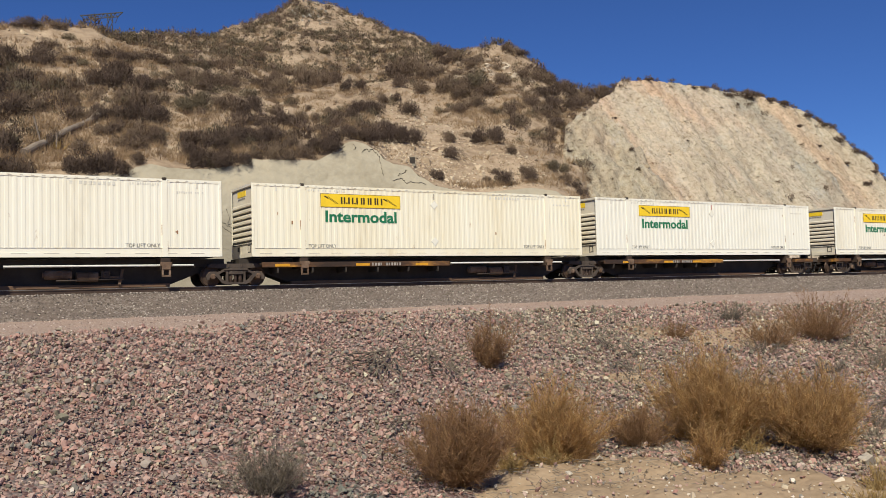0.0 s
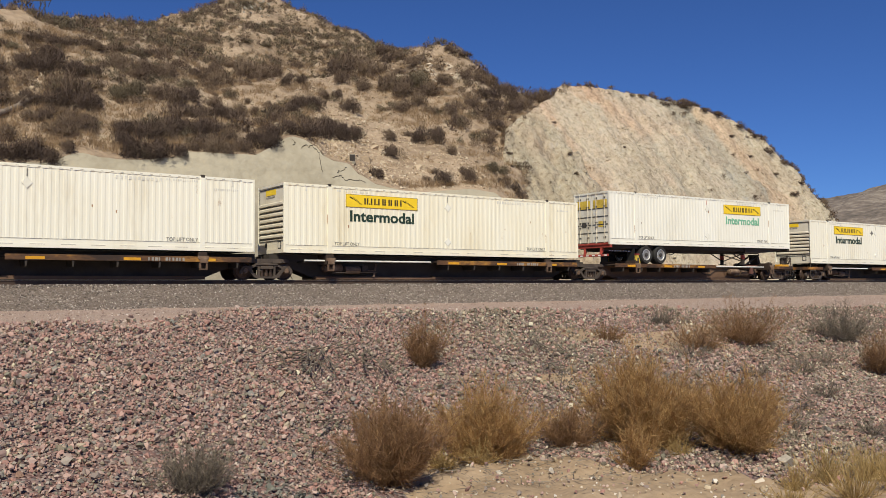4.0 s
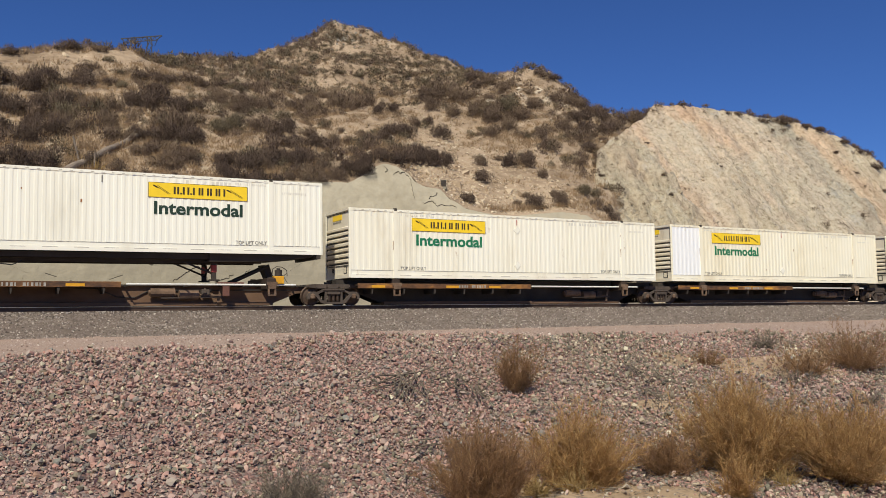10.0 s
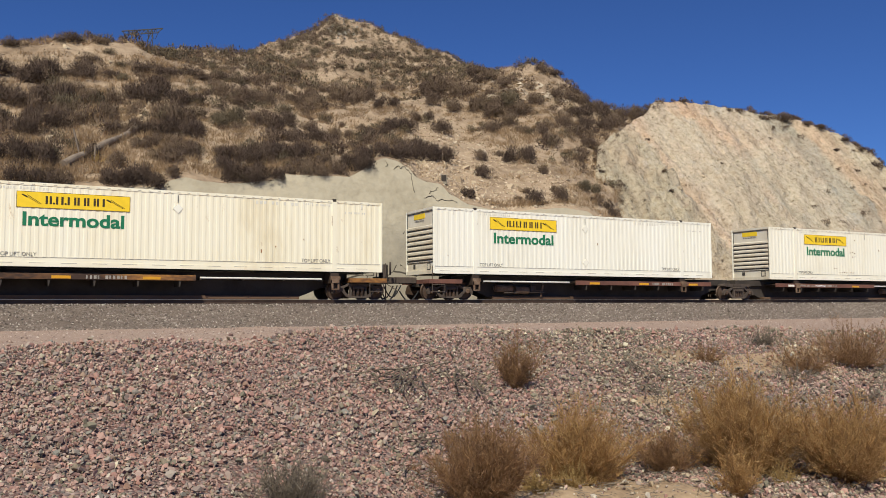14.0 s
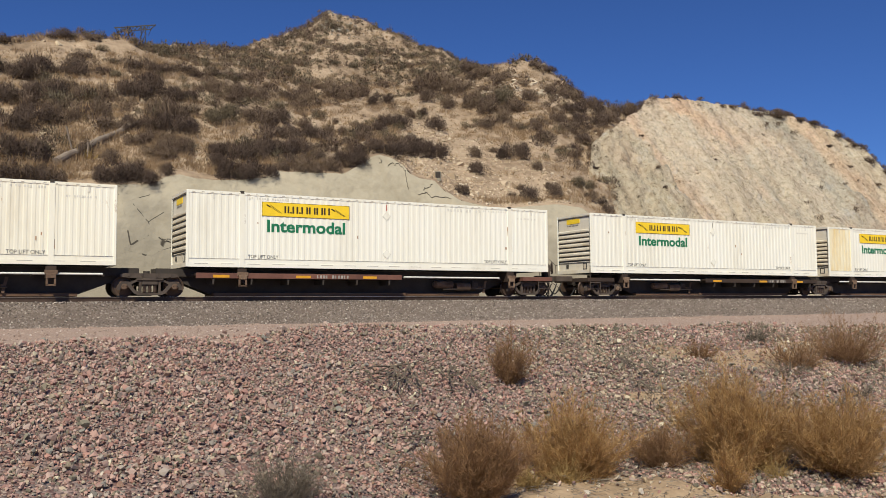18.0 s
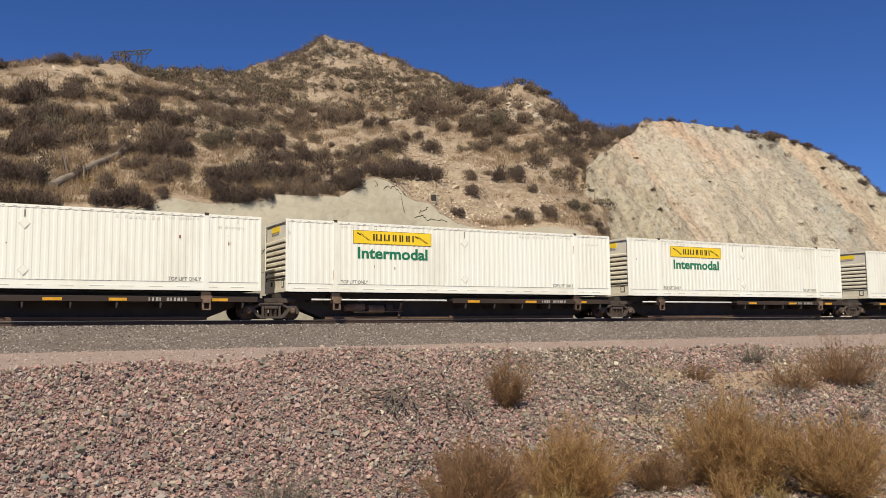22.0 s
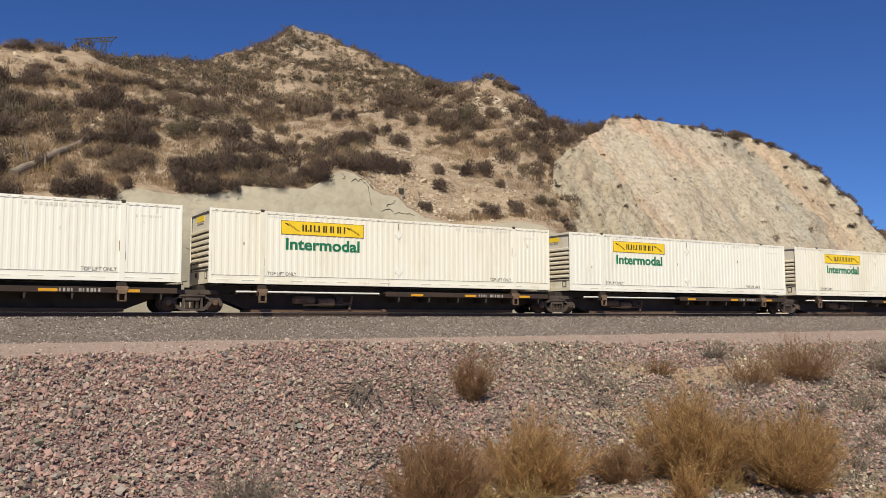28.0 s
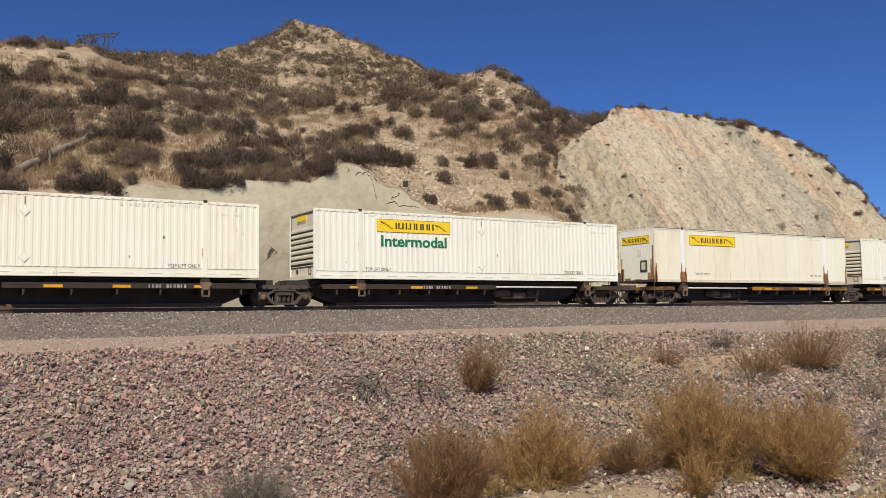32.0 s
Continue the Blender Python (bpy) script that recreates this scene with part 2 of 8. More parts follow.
M_TWIG = mat("dry_golden_twigs", [(0.1, (0.245, 0.132, 0.052)), (0.4, (0.383, 0.218, 0.086)), (0.65, (0.505, 0.315, 0.132)), (0.9, (0.653, 0.462, 0.225))], 2.0, 0.9, island=0.6)
M_TWIGRED = mat("dry_rust_twigs", [(0.1, (0.185, 0.104, 0.054)), (0.5, (0.300, 0.170, 0.084)), (0.9, (0.418, 0.265, 0.134))], 2.0, 0.9, island=0.6)
M_TWIGGREY = mat("dead_grey_twigs", [(0.1, (0.102, 0.082, 0.060)), (0.5, (0.170, 0.136, 0.101)), (0.9, (0.245, 0.204, 0.155))], 2.0, 0.9, island=0.6)
M_STRAW = mat("straw_grass", [(0.1, (0.310, 0.205, 0.080)), (0.5, (0.44, 0.305, 0.125)), (0.9, (0.57, 0.42, 0.20))], 2.0, 0.9, island=0.6)
M_SHRUB = mat("chaparral_twigs", [(0.30, (0.103, 0.069, 0.054)), (0.44, (0.149, 0.104, 0.076)), (0.55, (0.197, 0.140, 0.099)), (0.70, (0.259, 0.189, 0.127))], 0.45, 0.9, island=0.14)
M_SHRUBDARK = mat("dark_chaparral", [(0.30, (0.064, 0.044, 0.034)), (0.44, (0.092, 0.063, 0.049)), (0.55, (0.124, 0.087, 0.067)), (0.70, (0.172, 0.122, 0.092))], 0.45, 0.9, island=0.14)
M_SHRUBOLIVE = mat("chaparral_olive", [(0.30, (0.098, 0.077, 0.052)), (0.5, (0.154, 0.122, 0.080)), (0.70, (0.216, 0.175, 0.116))], 0.45, 0.9, island=0.14)
M_GRASS = mat("dry_hill_grass", [(0.30, (0.270, 0.184, 0.106)), (0.5, (0.377, 0.264, 0.157)), (0.70, (0.480, 0.350, 0.217))], 0.45, 0.9, island=0.14)
M_HILL = mat("hillside_soil", [(0.30, (0.162, 0.113, 0.074)), (0.42, (0.259, 0.185, 0.121)), (0.52, (0.353, 0.259, 0.173)), (0.64, (0.436, 0.330, 0.227)), (0.8, (0.509, 0.405, 0.299))], 0.16, 0.95, bump=0.8, bscale=1.6, fine=0.4)
M_ROCK = plain("hill_rock", (0.439, 0.347, 0.238), 0.9, vary=0.3, scale=1.0, bump=0.6, bscale=5)
M_RAIL = mat("rusty_rail", [(0.3, (0.07, 0.045, 0.035)), (0.7, (0.13, 0.085, 0.06))], 3, 0.6, 0.5)
M_RAILTOP = plain("polished_rail_head", (0.45, 0.43, 0.41), 0.3, 0.9)
M_TIE = plain("weathered_tie", (0.15, 0.125, 0.10), 0.9, bump=0.4)


def face_mat(name):
    """Bare cut rock: patches of pale, rusty and grey-green stone drawn out along the dip, with gullies and rubble."""
    m = bpy.data.materials.new(name)
    m.use_nodes = True
    n, l = m.node_tree.nodes, m.node_tree.links
    b = n["Principled BSDF"]
    b.inputs["Roughness"].default_value = 0.95
    b.inputs["Specular IOR Level"].default_value = 0.15
    tc = n.new("ShaderNodeTexCoord")
    dip = Vector((0.06, -0.64, -0.77)).normalized()
    across = dip.orthogonal().normalized()
    third = dip.cross(across)
    cm = n.new("ShaderNodeCombineXYZ")
    for k, (axis_v, f) in enumerate(((dip, 0.36), (across, 1.0), (third, 1.0))):
        d = n.new("ShaderNodeVectorMath")
        d.operation = "DOT_PRODUCT"
        d.inputs[1].default_value = axis_v * f
        l.new(tc.outputs["Object"], d.inputs[0])
        l.new(d.outputs["Value"], cm.inputs[k])

    def noise_node(scale, detail, src, rough=0.55):
        t = n.new("ShaderNodeTexNoise")
        t.inputs["Scale"].default_value = scale
        t.inputs["Detail"].default_value = detail
        t.inputs["Roughness"].default_value = rough
        l.new(src, t.inputs["Vector"])
        return t.outputs[0]

    def ramp_node(src, stops):
        cr = n.new("ShaderNodeValToRGB")
        e = cr.color_ramp.elements
        while len(e) < len(stops):
            e.new(0.5)
        for k, (p, c) in enumerate(stops):
            e[k].position = p
            e[k].color = (*c, 1)
        l.new(src, cr.inputs[0])
        return cr.outputs[0]

    # beds of stone side by side along the cut, each running down the slope
    sx = n.new("ShaderNodeSeparateXYZ")
    l.new(tc.outputs["Object"], sx.inputs[0])
    wob = n.new("ShaderNodeMath")
    wob.operation = "MULTIPLY_ADD"
    wob.inputs[1].default_value = 6.5
    l.new(noise_node(0.16, 7, cm.outputs[0], 0.62), wob.inputs[0])
    l.new(sx.outputs[0], wob.inputs[2])
    along = n.new("ShaderNodeMapRange")
    for k, q in ((1, 45.2), (2, 95.2), (3, 0.0), (4, 1.0)):
        along.inputs[k].default_value = q
    l.new(wob.outputs[0], along.inputs[0])
    bands = ramp_node(along.outputs[0], [(0.0, (0.415, 0.360, 0.275)), (0.16, (0.445, 0.385, 0.295)), (0.205, (0.50, 0.42, 0.33)), (0.23, (0.57, 0.415, 0.305)), (0.27, (0.545, 0.470, 0.375)), (0.42, (0.530, 0.458, 0.368)), (0.455, (0.52, 0.43, 0.345)), (0.473, (0.375, 0.340, 0.285)), (0.495, (0.545, 0.468, 0.375)), (0.62, (0.525, 0.462, 0.378)), (0.645, (0.345, 0.322, 0.275)), (0.695, (0.375, 0.345, 0.290)), (0.72, (0.56, 0.425, 0.305)), (0.77, (0.555, 0.425, 0.31)), (0.82, (0.535, 0.470, 0.36)), (1.0, (0.45, 0.41, 0.32))])
    patch = ramp_node(noise_node(0.45, 8, tc.outputs["Object"], 0.7), [(0.30, (0.509, 0.422, 0.330)), (0.44, (0.738, 0.591, 0.457)), (0.56, (0.830, 0.735, 0.571)), (0.68, (0.830, 0.804, 0.787))])
    mx = n.new("ShaderNodeMix")
    mx.data_type = "RGBA"
    mx.inputs[0].default_value = 0.25
    l.new(bands, mx.inputs[6])
    l.new(patch, mx.inputs[7])
    speck = ramp_node(noise_node(2.2, 8, tc.outputs["Object"], 0.75), [(0.34, (0.42, 0.39, 0.34)), (0.43, (0.82, 0.80, 0.77)), (0.54, (1.0, 1.0, 1.0)), (0.66, (1.12, 1.10, 1.08))])
    mm = n.new("ShaderNodeMix")
    mm.data_type = "RGBA"
    mm.blend_type = "MULTIPLY"
    mm.inputs[0].default_value = 1.0
    l.new(mx.outputs[2], mm.inputs[6])
    l.new(speck, mm.inputs[7])
    crev = n.new("ShaderNodeVectorMath")
    crev.operation = "MULTIPLY"
    crev.inputs[1].default_value = (0.35, 1.0, 1.0)
    l.new(cm.outputs[0], crev.inputs[0])
    streak = ramp_node(noise_node(0.9, 7, crev.outputs[0], 0.7), [(0.30, (0.70, 0.66, 0.61)), (0.42, (0.90, 0.88, 0.86)), (0.52, (1.0, 1.0, 1.0)), (0.66, (1.08, 1.06, 1.03))])
    m2 = n.new("ShaderNodeMix")
    m2.data_type = "RGBA"
    m2.blend_type = "MULTIPLY"
    m2.inputs[0].default_value = 1.0
    l.new(mm.outputs[2], m2.inputs[6])
    l.new(streak, m2.inputs[7])
    l.new(m2.outputs[2], b.inputs["Base Color"])
    tone = ramp_node(noise_node(0.075, 4, tc.outputs["Object"], 0.6), [(0.36, (0.97, 0.96, 0.90)), (0.47, (1.0, 0.99, 0.95)), (0.56, (1.03, 0.98, 0.93)), (0.66, (1.10, 0.92, 0.81))])
    m3 = n.new("ShaderNodeMix")
    m3.data_type = "RGBA"
    m3.blend_type = "MULTIPLY"
    m3.inputs[0].default_value = 1.0
    l.new(m2.outputs[2], m3.inputs[6])
    l.new(tone, m3.inputs[7])
    l.new(m3.outputs[2], b.inputs["Base Color"])
    hs = n.new("ShaderNodeMath")
    hs.operation = "ADD"
    l.new(noise_node(0.42, 9, cm.outputs[0], 0.68), hs.inputs[0])
    l.new(noise_node(1.6, 6, tc.outputs["Object"], 0.7), hs.inputs[1])
    bp = n.new("ShaderNodeBump")
    bp.inputs["Strength"].default_value = 0.75
    bp.inputs["Distance"].default_value = 0.8
    l.new(hs.outputs[0], bp.inputs["Height"])
    l.new(bp.outputs[0], b.inputs["Normal"])
    return m


def leafy(m, share=0.38):
    """Lets some light through thin leaves and twigs."""
    n, l = m.node_tree.nodes, m.node_tree.links
    b = n["Principled BSDF"]
    t = n.new("ShaderNodeBsdfTranslucent")
    l.new(b.inputs["Base Color"].links[0].from_socket, t.inputs["Color"])
    mx = n.new("ShaderNodeMixShader")
    mx.inputs[0].default_value = share
    l.new(b.outputs[0], mx.inputs[1])
    l.new(t.outputs[0], mx.inputs[2])
    l.new(mx.outputs[0], n["Material Output"].inputs["Surface"])


for m in (M_SHRUB, M_SHRUBDARK, M_SHRUBOLIVE, M_GRASS, M_TWIG, M_TWIGRED, M_STRAW):
    leafy(m)
M_CUT = face_mat("cut_rock_face")


def shotcrete_mat():
    """Sprayed concrete: smooth pale grey above, browner and broken into plates by open cracks near the foot."""
    m = mat("grey_shotcrete", [(0.28, (0.266, 0.221, 0.150)), (0.42, (0.365, 0.313, 0.223)), (0.55, (0.432, 0.376, 0.276)), (0.7, (0.469, 0.396, 0.281))], 0.30, 0.9, bump=0.35, bscale=1.5)
    n, l = m.node_tree.nodes, m.node_tree.links
    b = n["Principled BSDF"]
    tc = n.new("ShaderNodeTexCoord")
    nz = n.new("ShaderNodeTexNoise")
    nz.inputs["Scale"].default_value = 0.5
    mixv = n.new("ShaderNodeMix")
    mixv.data_type = "RGBA"
    mixv.inputs[0].default_value = 0.22
    l.new(tc.outputs["Object"], nz.inputs["Vector"])
    l.new(tc.outputs["Object"], mixv.inputs[6])
    l.new(nz.outputs["Color"], mixv.inputs[7])
    v = n.new("ShaderNodeTexVoronoi")
    v.feature = "DISTANCE_TO_EDGE"
    v.inputs["Scale"].default_value = 0.62
    l.new(mixv.outputs[2], v.inputs["Vector"])
    sep = n.new("ShaderNodeSeparateXYZ")
    l.new(tc.outputs["Object"], sep.inputs[0])
    wide = n.new("ShaderNodeTexNoise")
    wide.inputs["Scale"].default_value = 0.35
    wide.inputs["Detail"].default_value = 4
    l.new(tc.outputs["Object"], wide.inputs["Vector"])
    hz = n.new("ShaderNodeMath")
    hz.operation = "MULTIPLY_ADD"
    hz.inputs[1].default_value = 7.0
    l.new(wide.outputs[0], hz.inputs[0])
    l.new(sep.outputs[2], hz.inputs[2])
    gap = n.new("ShaderNodeMapRange")
    for k, q in ((1, 9.3), (2, 10.0), (3, 0.0), (4, 0.07)):
        gap.inputs[k].default_value = q
    l.new(hz.outputs[0], gap.inputs[0])
    add = n.new("ShaderNodeMath")
    l.new(v.outputs["Distance"], add.inputs[0])
    l.new(gap.outputs[0], add.inputs[1])
    broken = n.new("ShaderNodeTexNoise")
    broken.inputs["Scale"].default_value = 0.8
    broken.inputs["Detail"].default_value = 3
    l.new(tc.outputs["Object"], broken.inputs["Vector"])
    part_gap = n.new("ShaderNodeMapRange")
    for k, q in ((1, 0.44), (2, 0.52), (3, 0.0), (4, 0.05)):
        part_gap.inputs[k].default_value = q
    l.new(broken.outputs[0], part_gap.inputs[0])
    add2 = n.new("ShaderNodeMath")
    l.new(add.outputs[0], add2.inputs[0])
    l.new(part_gap.outputs[0], add2.inputs[1])
    gt = n.new("ShaderNodeMapRange")
    for k, q in ((1, 0.005), (2, 0.013), (3, 1.0), (4, 0.0)):
        gt.inputs[k].default_value = q
    l.new(add2.outputs[0], gt.inputs[0])
    # earth-brown staining of the cracked zone
    st = n.new("ShaderNodeMapRange")
    for k, q in ((1, 7.6), (2, 10.0), (3, 0.7), (4, 0.0)):
        st.inputs[k].default_value = q
    l.new(hz.outputs[0], st.inputs[0])
    ms = n.new("ShaderNodeMix")
    ms.data_type = "RGBA"
    l.new(st.outputs[0], ms.inputs[0])
    l.new(b.inputs["Base Color"].links[0].from_socket, ms.inputs[6])
    ms.inputs[7].default_value = (0.235, 0.208, 0.160, 1)
    mx = n.new("ShaderNodeMix")
    mx.data_type = "RGBA"
    l.new(gt.outputs[0], mx.inputs[0])
    l.new(ms.outputs[2], mx.inputs[6])
    mx.inputs[7].default_value = (0.06, 0.05, 0.038, 1)
    l.new(mx.outputs[2], b.inputs["Base Color"])
    # the plates stand a little out of line with each other
    v2 = n.new("ShaderNodeTexVoronoi")
    v2.inputs["Scale"].default_value = 0.62
    l.new(mixv.outputs[2], v2.inputs["Vector"])
    sc = n.new("ShaderNodeSeparateColor")
    l.new(v2.outputs["Color"], sc.inputs[0])
    ph = n.new("ShaderNodeMath")
    ph.operation = "MULTIPLY"
    l.new(sc.outputs[0], ph.inputs[0])
    l.new(st.outputs[0], ph.inputs[1])
    old = b.inputs["Normal"].links[0].from_socket
    bp = n.new("ShaderNodeBump")
    bp.inputs["Strength"].default_value = 0.6
    bp.inputs["Distance"].default_value = 0.25
    l.new(ph.outputs[0], bp.inputs["Height"])
    l.new(old, bp.inputs["Normal"])
    l.new(bp.outputs[0], b.inputs["Normal"])
    return m


M_SHOT = shotcrete_mat()
M_LATTICE = plain("weathered_lattice_steel", (0.06, 0.055, 0.05), 0.7)
M_WHITE = mat("white_container_paint", [(0.25, (0.72, 0.68, 0.56)), (0.45, (0.85, 0.82, 0.70)), (0.7, (0.88, 0.86, 0.76))], 0.6, 0.5, bump=0.05, bscale=8, stretch=(1, 1, 0.25))
M_CREAM = mat("cream_container_paint", [(0.25, (0.70, 0.60, 0.40)), (0.45, (0.85, 0.785, 0.60)), (0.7, (0.89, 0.85, 0.70))], 0.6, 0.5, bump=0.05, bscale=8, stretch=(1, 1, 0.25))

M_IVORY = mat("ivory_container_paint", [(0.25, (0.70, 0.63, 0.48)), (0.45, (0.85, 0.805, 0.66)), (0.7, (0.88, 0.85, 0.73))], 0.6, 0.5, bump=0.05, bscale=8, stretch=(1, 1, 0.25))


def specks(m, colour, scale, lo, hi, share):
    """Small rust spots and runs over a paint."""
    n, l = m.node_tree.nodes, m.node_tree.links
    b = n["Principled BSDF"]
    tc = n.new("ShaderNodeTexCoord")
    mp = n.new("ShaderNodeMapping")
    mp.inputs["Scale"].default_value = (1, 1, 0.45)
    l.new(tc.outputs["Object"], mp.inputs[0])
    oi = n.new("ShaderNodeObjectInfo")
    ad = n.new("ShaderNodeVectorMath")
    ml = n.new("ShaderNodeVectorMath")
    ml.operation = "SCALE"
    ml.inputs[0].default_value = (31, 17, 23)
    l.new(oi.outputs["Random"], ml.inputs["Scale"])
    l.new(mp.outputs[0], ad.inputs[0])
    l.new(ml.outputs[0], ad.inputs[1])
    no = n.new("ShaderNodeTexNoise")
    no.inputs["Scale"].default_value = scale
    no.inputs["Detail"].default_value = 5
    no.inputs["Roughness"].default_value = 0.7
    l.new(ad.outputs[0], no.inputs["Vector"])
    mr = n.new("ShaderNodeMapRange")
    for k, v in ((1, lo), (2, hi), (3, 0.0), (4, share)):
        mr.inputs[k].default_value = v
    l.new(no.outputs[0], mr.inputs[0])
    mx = n.new("ShaderNodeMix")
    mx.data_type = "RGBA"
    l.new(mr.outputs[0], mx.inputs[0])
    l.new(b.inputs["Base Color"].links[0].from_socket, mx.inputs[6])
    mx.inputs[7].default_value = (*colour, 1)
    l.new(mx.outputs[2], b.inputs["Base Color"])


specks(M_WHITE, (0.36, 0.24, 0.12), 2.2, 0.69, 0.76, 0.5)
specks(M_IVORY, (0.38, 0.22, 0.10), 2.3, 0.665, 0.75, 0.6)
specks(M_CREAM, (0.40, 0.22, 0.09), 2.4, 0.655, 0.74, 0.65)
M_FRESH = plain("fresh_white_paint", (0.86, 0.86, 0.85), 0.4, vary=0.02)
M_YELLOWED = mat("yellow_stained_paint", [(0.34, (0.86, 0.83, 0.71)), (0.47, (0.84, 0.76, 0.54)), (0.62, (0.78, 0.60, 0.30))], 0.55, 0.5, stretch=(1.5, 1, 0.35))
M_ENDGREY = mat("grey_white_end_paint", [(0.25, (0.46, 0.36, 0.24)), (0.45, (0.66, 0.59, 0.46)), (0.7, (0.74, 0.69, 0.58))], 0.9, 0.6, stretch=(1, 1, 0.4))
M_RUST = mat("rust_streaks", [(0.3, (0.16, 0.07, 0.03)), (0.5, (0.30, 0.14, 0.06)), (0.65, (0.62, 0.50, 0.36))], 1.6, 0.9, stretch=(1, 1, 0.3))
M_SIGN = plain("yellow_sign", (0.88, 0.60, 0.03), 0.5, vary=0.07)
M_SIGNDARK = plain("sign_brown_black", (0.055, 0.04, 0.02), 0.5)
M_GREEN = plain("green_letters", (0.016, 0.175, 0.082), 0.5)
M_DARKGREEN = plain("black_green_letters", (0.022, 0.045, 0.03), 0.5)
M_PALEGREEN = plain("faded_green_letters", (0.20, 0.47, 0.30), 0.5)
M_GREYTEXT = plain("grey_stencil", (0.20, 0.19, 0.17), 0.7)
M_STENCIL = plain("black_stencil", (0.06, 0.055, 0.05), 0.7)
M_FAINT = plain("faded_stencil", (0.70, 0.67, 0.58), 0.7)
M_SLOT = plain("dark_rail_slots", (0.42, 0.39, 0.33), 0.8)
M_MARK = plain("worn_car_marking", (0.34, 0.31, 0.27), 0.8, vary=0.4, scale=3)
M_REEFER = mat("aged_cream_panel_paint", [(0.25, (0.686, 0.604, 0.418)), (0.45, (0.842, 0.784, 0.616)), (0.7, (0.880, 0.869, 0.726))], 0.35, 0.45, bump=0.04, bscale=5, stretch=(1, 1, 0.3))
M_BRIGHTORANGE = mat("yellow_orange_car_paint", [(0.40, (0.055, 0.032, 0.022)), (0.52, (0.17, 0.080, 0.034)), (0.68, (0.50, 0.23, 0.05))], 1.2, 0.65, stretch=(0.4, 1, 1))
M_DEEPRUST = mat("deep_rust", [(0.3, (0.08, 0.035, 0.015)), (0.5, (0.22, 0.09, 0.035)), (0.7, (0.40, 0.22, 0.10))], 3.0, 0.95, stretch=(1, 1, 0.4))
M_BLACK = mat("black_underframe", [(0.3, (0.034, 0.027, 0.022)), (0.7, (0.066, 0.053, 0.043))], 1.5, 0.8)
M_CARSIDE = mat("brown_black_car_paint", [(0.3, (0.032, 0.021, 0.016)), (0.5, (0.050, 0.033, 0.024)), (0.7, (0.078, 0.051, 0.034))], 0.9, 0.75, stretch=(0.208, 0.544, 0.576))
M_ORANGE = mat("worn_orange_car_paint", [(0.40, (0.045, 0.028, 0.02)), (0.54, (0.13, 0.065, 0.03)), (0.68, (0.48, 0.23, 0.04))], 1.2, 0.65, stretch=(0.4, 1, 1))
M_SILLBROWN = mat("rust_brown_beam", [(0.3, (0.09, 0.05, 0.03)), (0.6, (0.17, 0.10, 0.06)), (0.75, (0.24, 0.15, 0.09))], 0.9, 0.8, stretch=(0.4, 1, 1))
M_GEAR = mat("rusty_brake_gear", [(0.3, (0.07, 0.045, 0.03)), (0.5, (0.16, 0.10, 0.065)), (0.7, (0.27, 0.19, 0.13))], 2.0, 0.9)
M_OXIDE = mat("oxide_red_car_paint", [(0.3, (0.10, 0.045, 0.035)), (0.6, (0.19, 0.085, 0.06))], 0.9, 0.75)
M_REFLECT = plain("yellow_reflector", (0.66, 0.32, 0.025), 0.4)
M_TRUCK = mat("dusty_cast_steel", [(0.3, (0.055, 0.041, 0.033)), (0.6, (0.095, 0.072, 0.057)), (0.8, (0.135, 0.098, 0.074))], 2.5, 0.85)
M_WHEEL = mat("brown_wheel_steel", [(0.3, (0.060, 0.040, 0.030)), (0.7, (0.130, 0.085, 0.060))], 3, 0.55, 0.35)
M_STEEL = plain("bright_steel", (0.80, 0.79, 0.76), 0.35, 0.35)
M_GALV = plain("light_pipe", (0.72, 0.70, 0.64), 0.5, 0.0)
M_TYRE = plain("black_tyre", (0.03, 0.028, 0.026), 0.85, vary=0.3)
M_REDPAINT = plain("red_bumper_paint", (0.36, 0.06, 0.045), 0.6, vary=0.35)
M_CHROME = plain("polished_wheel_disc", (0.34, 0.33, 0.31), 0.35, 0.5, vary=0.1, scale=9, bump=0.25, bscale=14)
M_DOOR = mat("soiled_white_door", [(0.25, (0.40, 0.34, 0.24)), (0.45, (0.66, 0.62, 0.52)), (0.7, (0.76, 0.73, 0.64))], 1.6, 0.6, stretch=(1, 1, 0.4))
M_DULLSIGN = mat("worn_yellow_sign", [(0.3, (0.36, 0.24, 0.05)), (0.5, (0.60, 0.42, 0.06)), (0.7, (0.74, 0.54, 0.08))], 3.0, 0.6)
M_RUBBER = plain("dark_hose", (0.02, 0.02, 0.02), 0.7)

# ---- the ground: one sheet ----
EYE = 1.6
TRACK_Y = 32.665
RAIL_TOP = 1.93


def crest(x):
    """Height of the gravel bank's upper edge along the track."""
    return EYE + interp(x, [-30, 0, 2.7, 4.6, 6, 10, 16, 40], [-0.50, -0.47, -0.41, -0.31, -0.36, -0.40, -0.53, -0.60])


def foot(x):
    """Where the gravel bank meets the sandy flat."""
    return interp(x, [-20, 2.2, 4.0, 8, 12, 30], [5.2, 5.4, 6.35, 6.5, 6.2, 6.0])


def cover(x):
    """Where the loose stones begin: they spill farther down beyond the sandy patch."""
    return interp(x, [-20, 2.2, 3.6, 4.2, 5.3, 5.8, 6.3, 7.7, 30], [4.6, 4.9, 5.6, 6.45, 6.6, 5.0, 3.8, 3.2, 3.0])


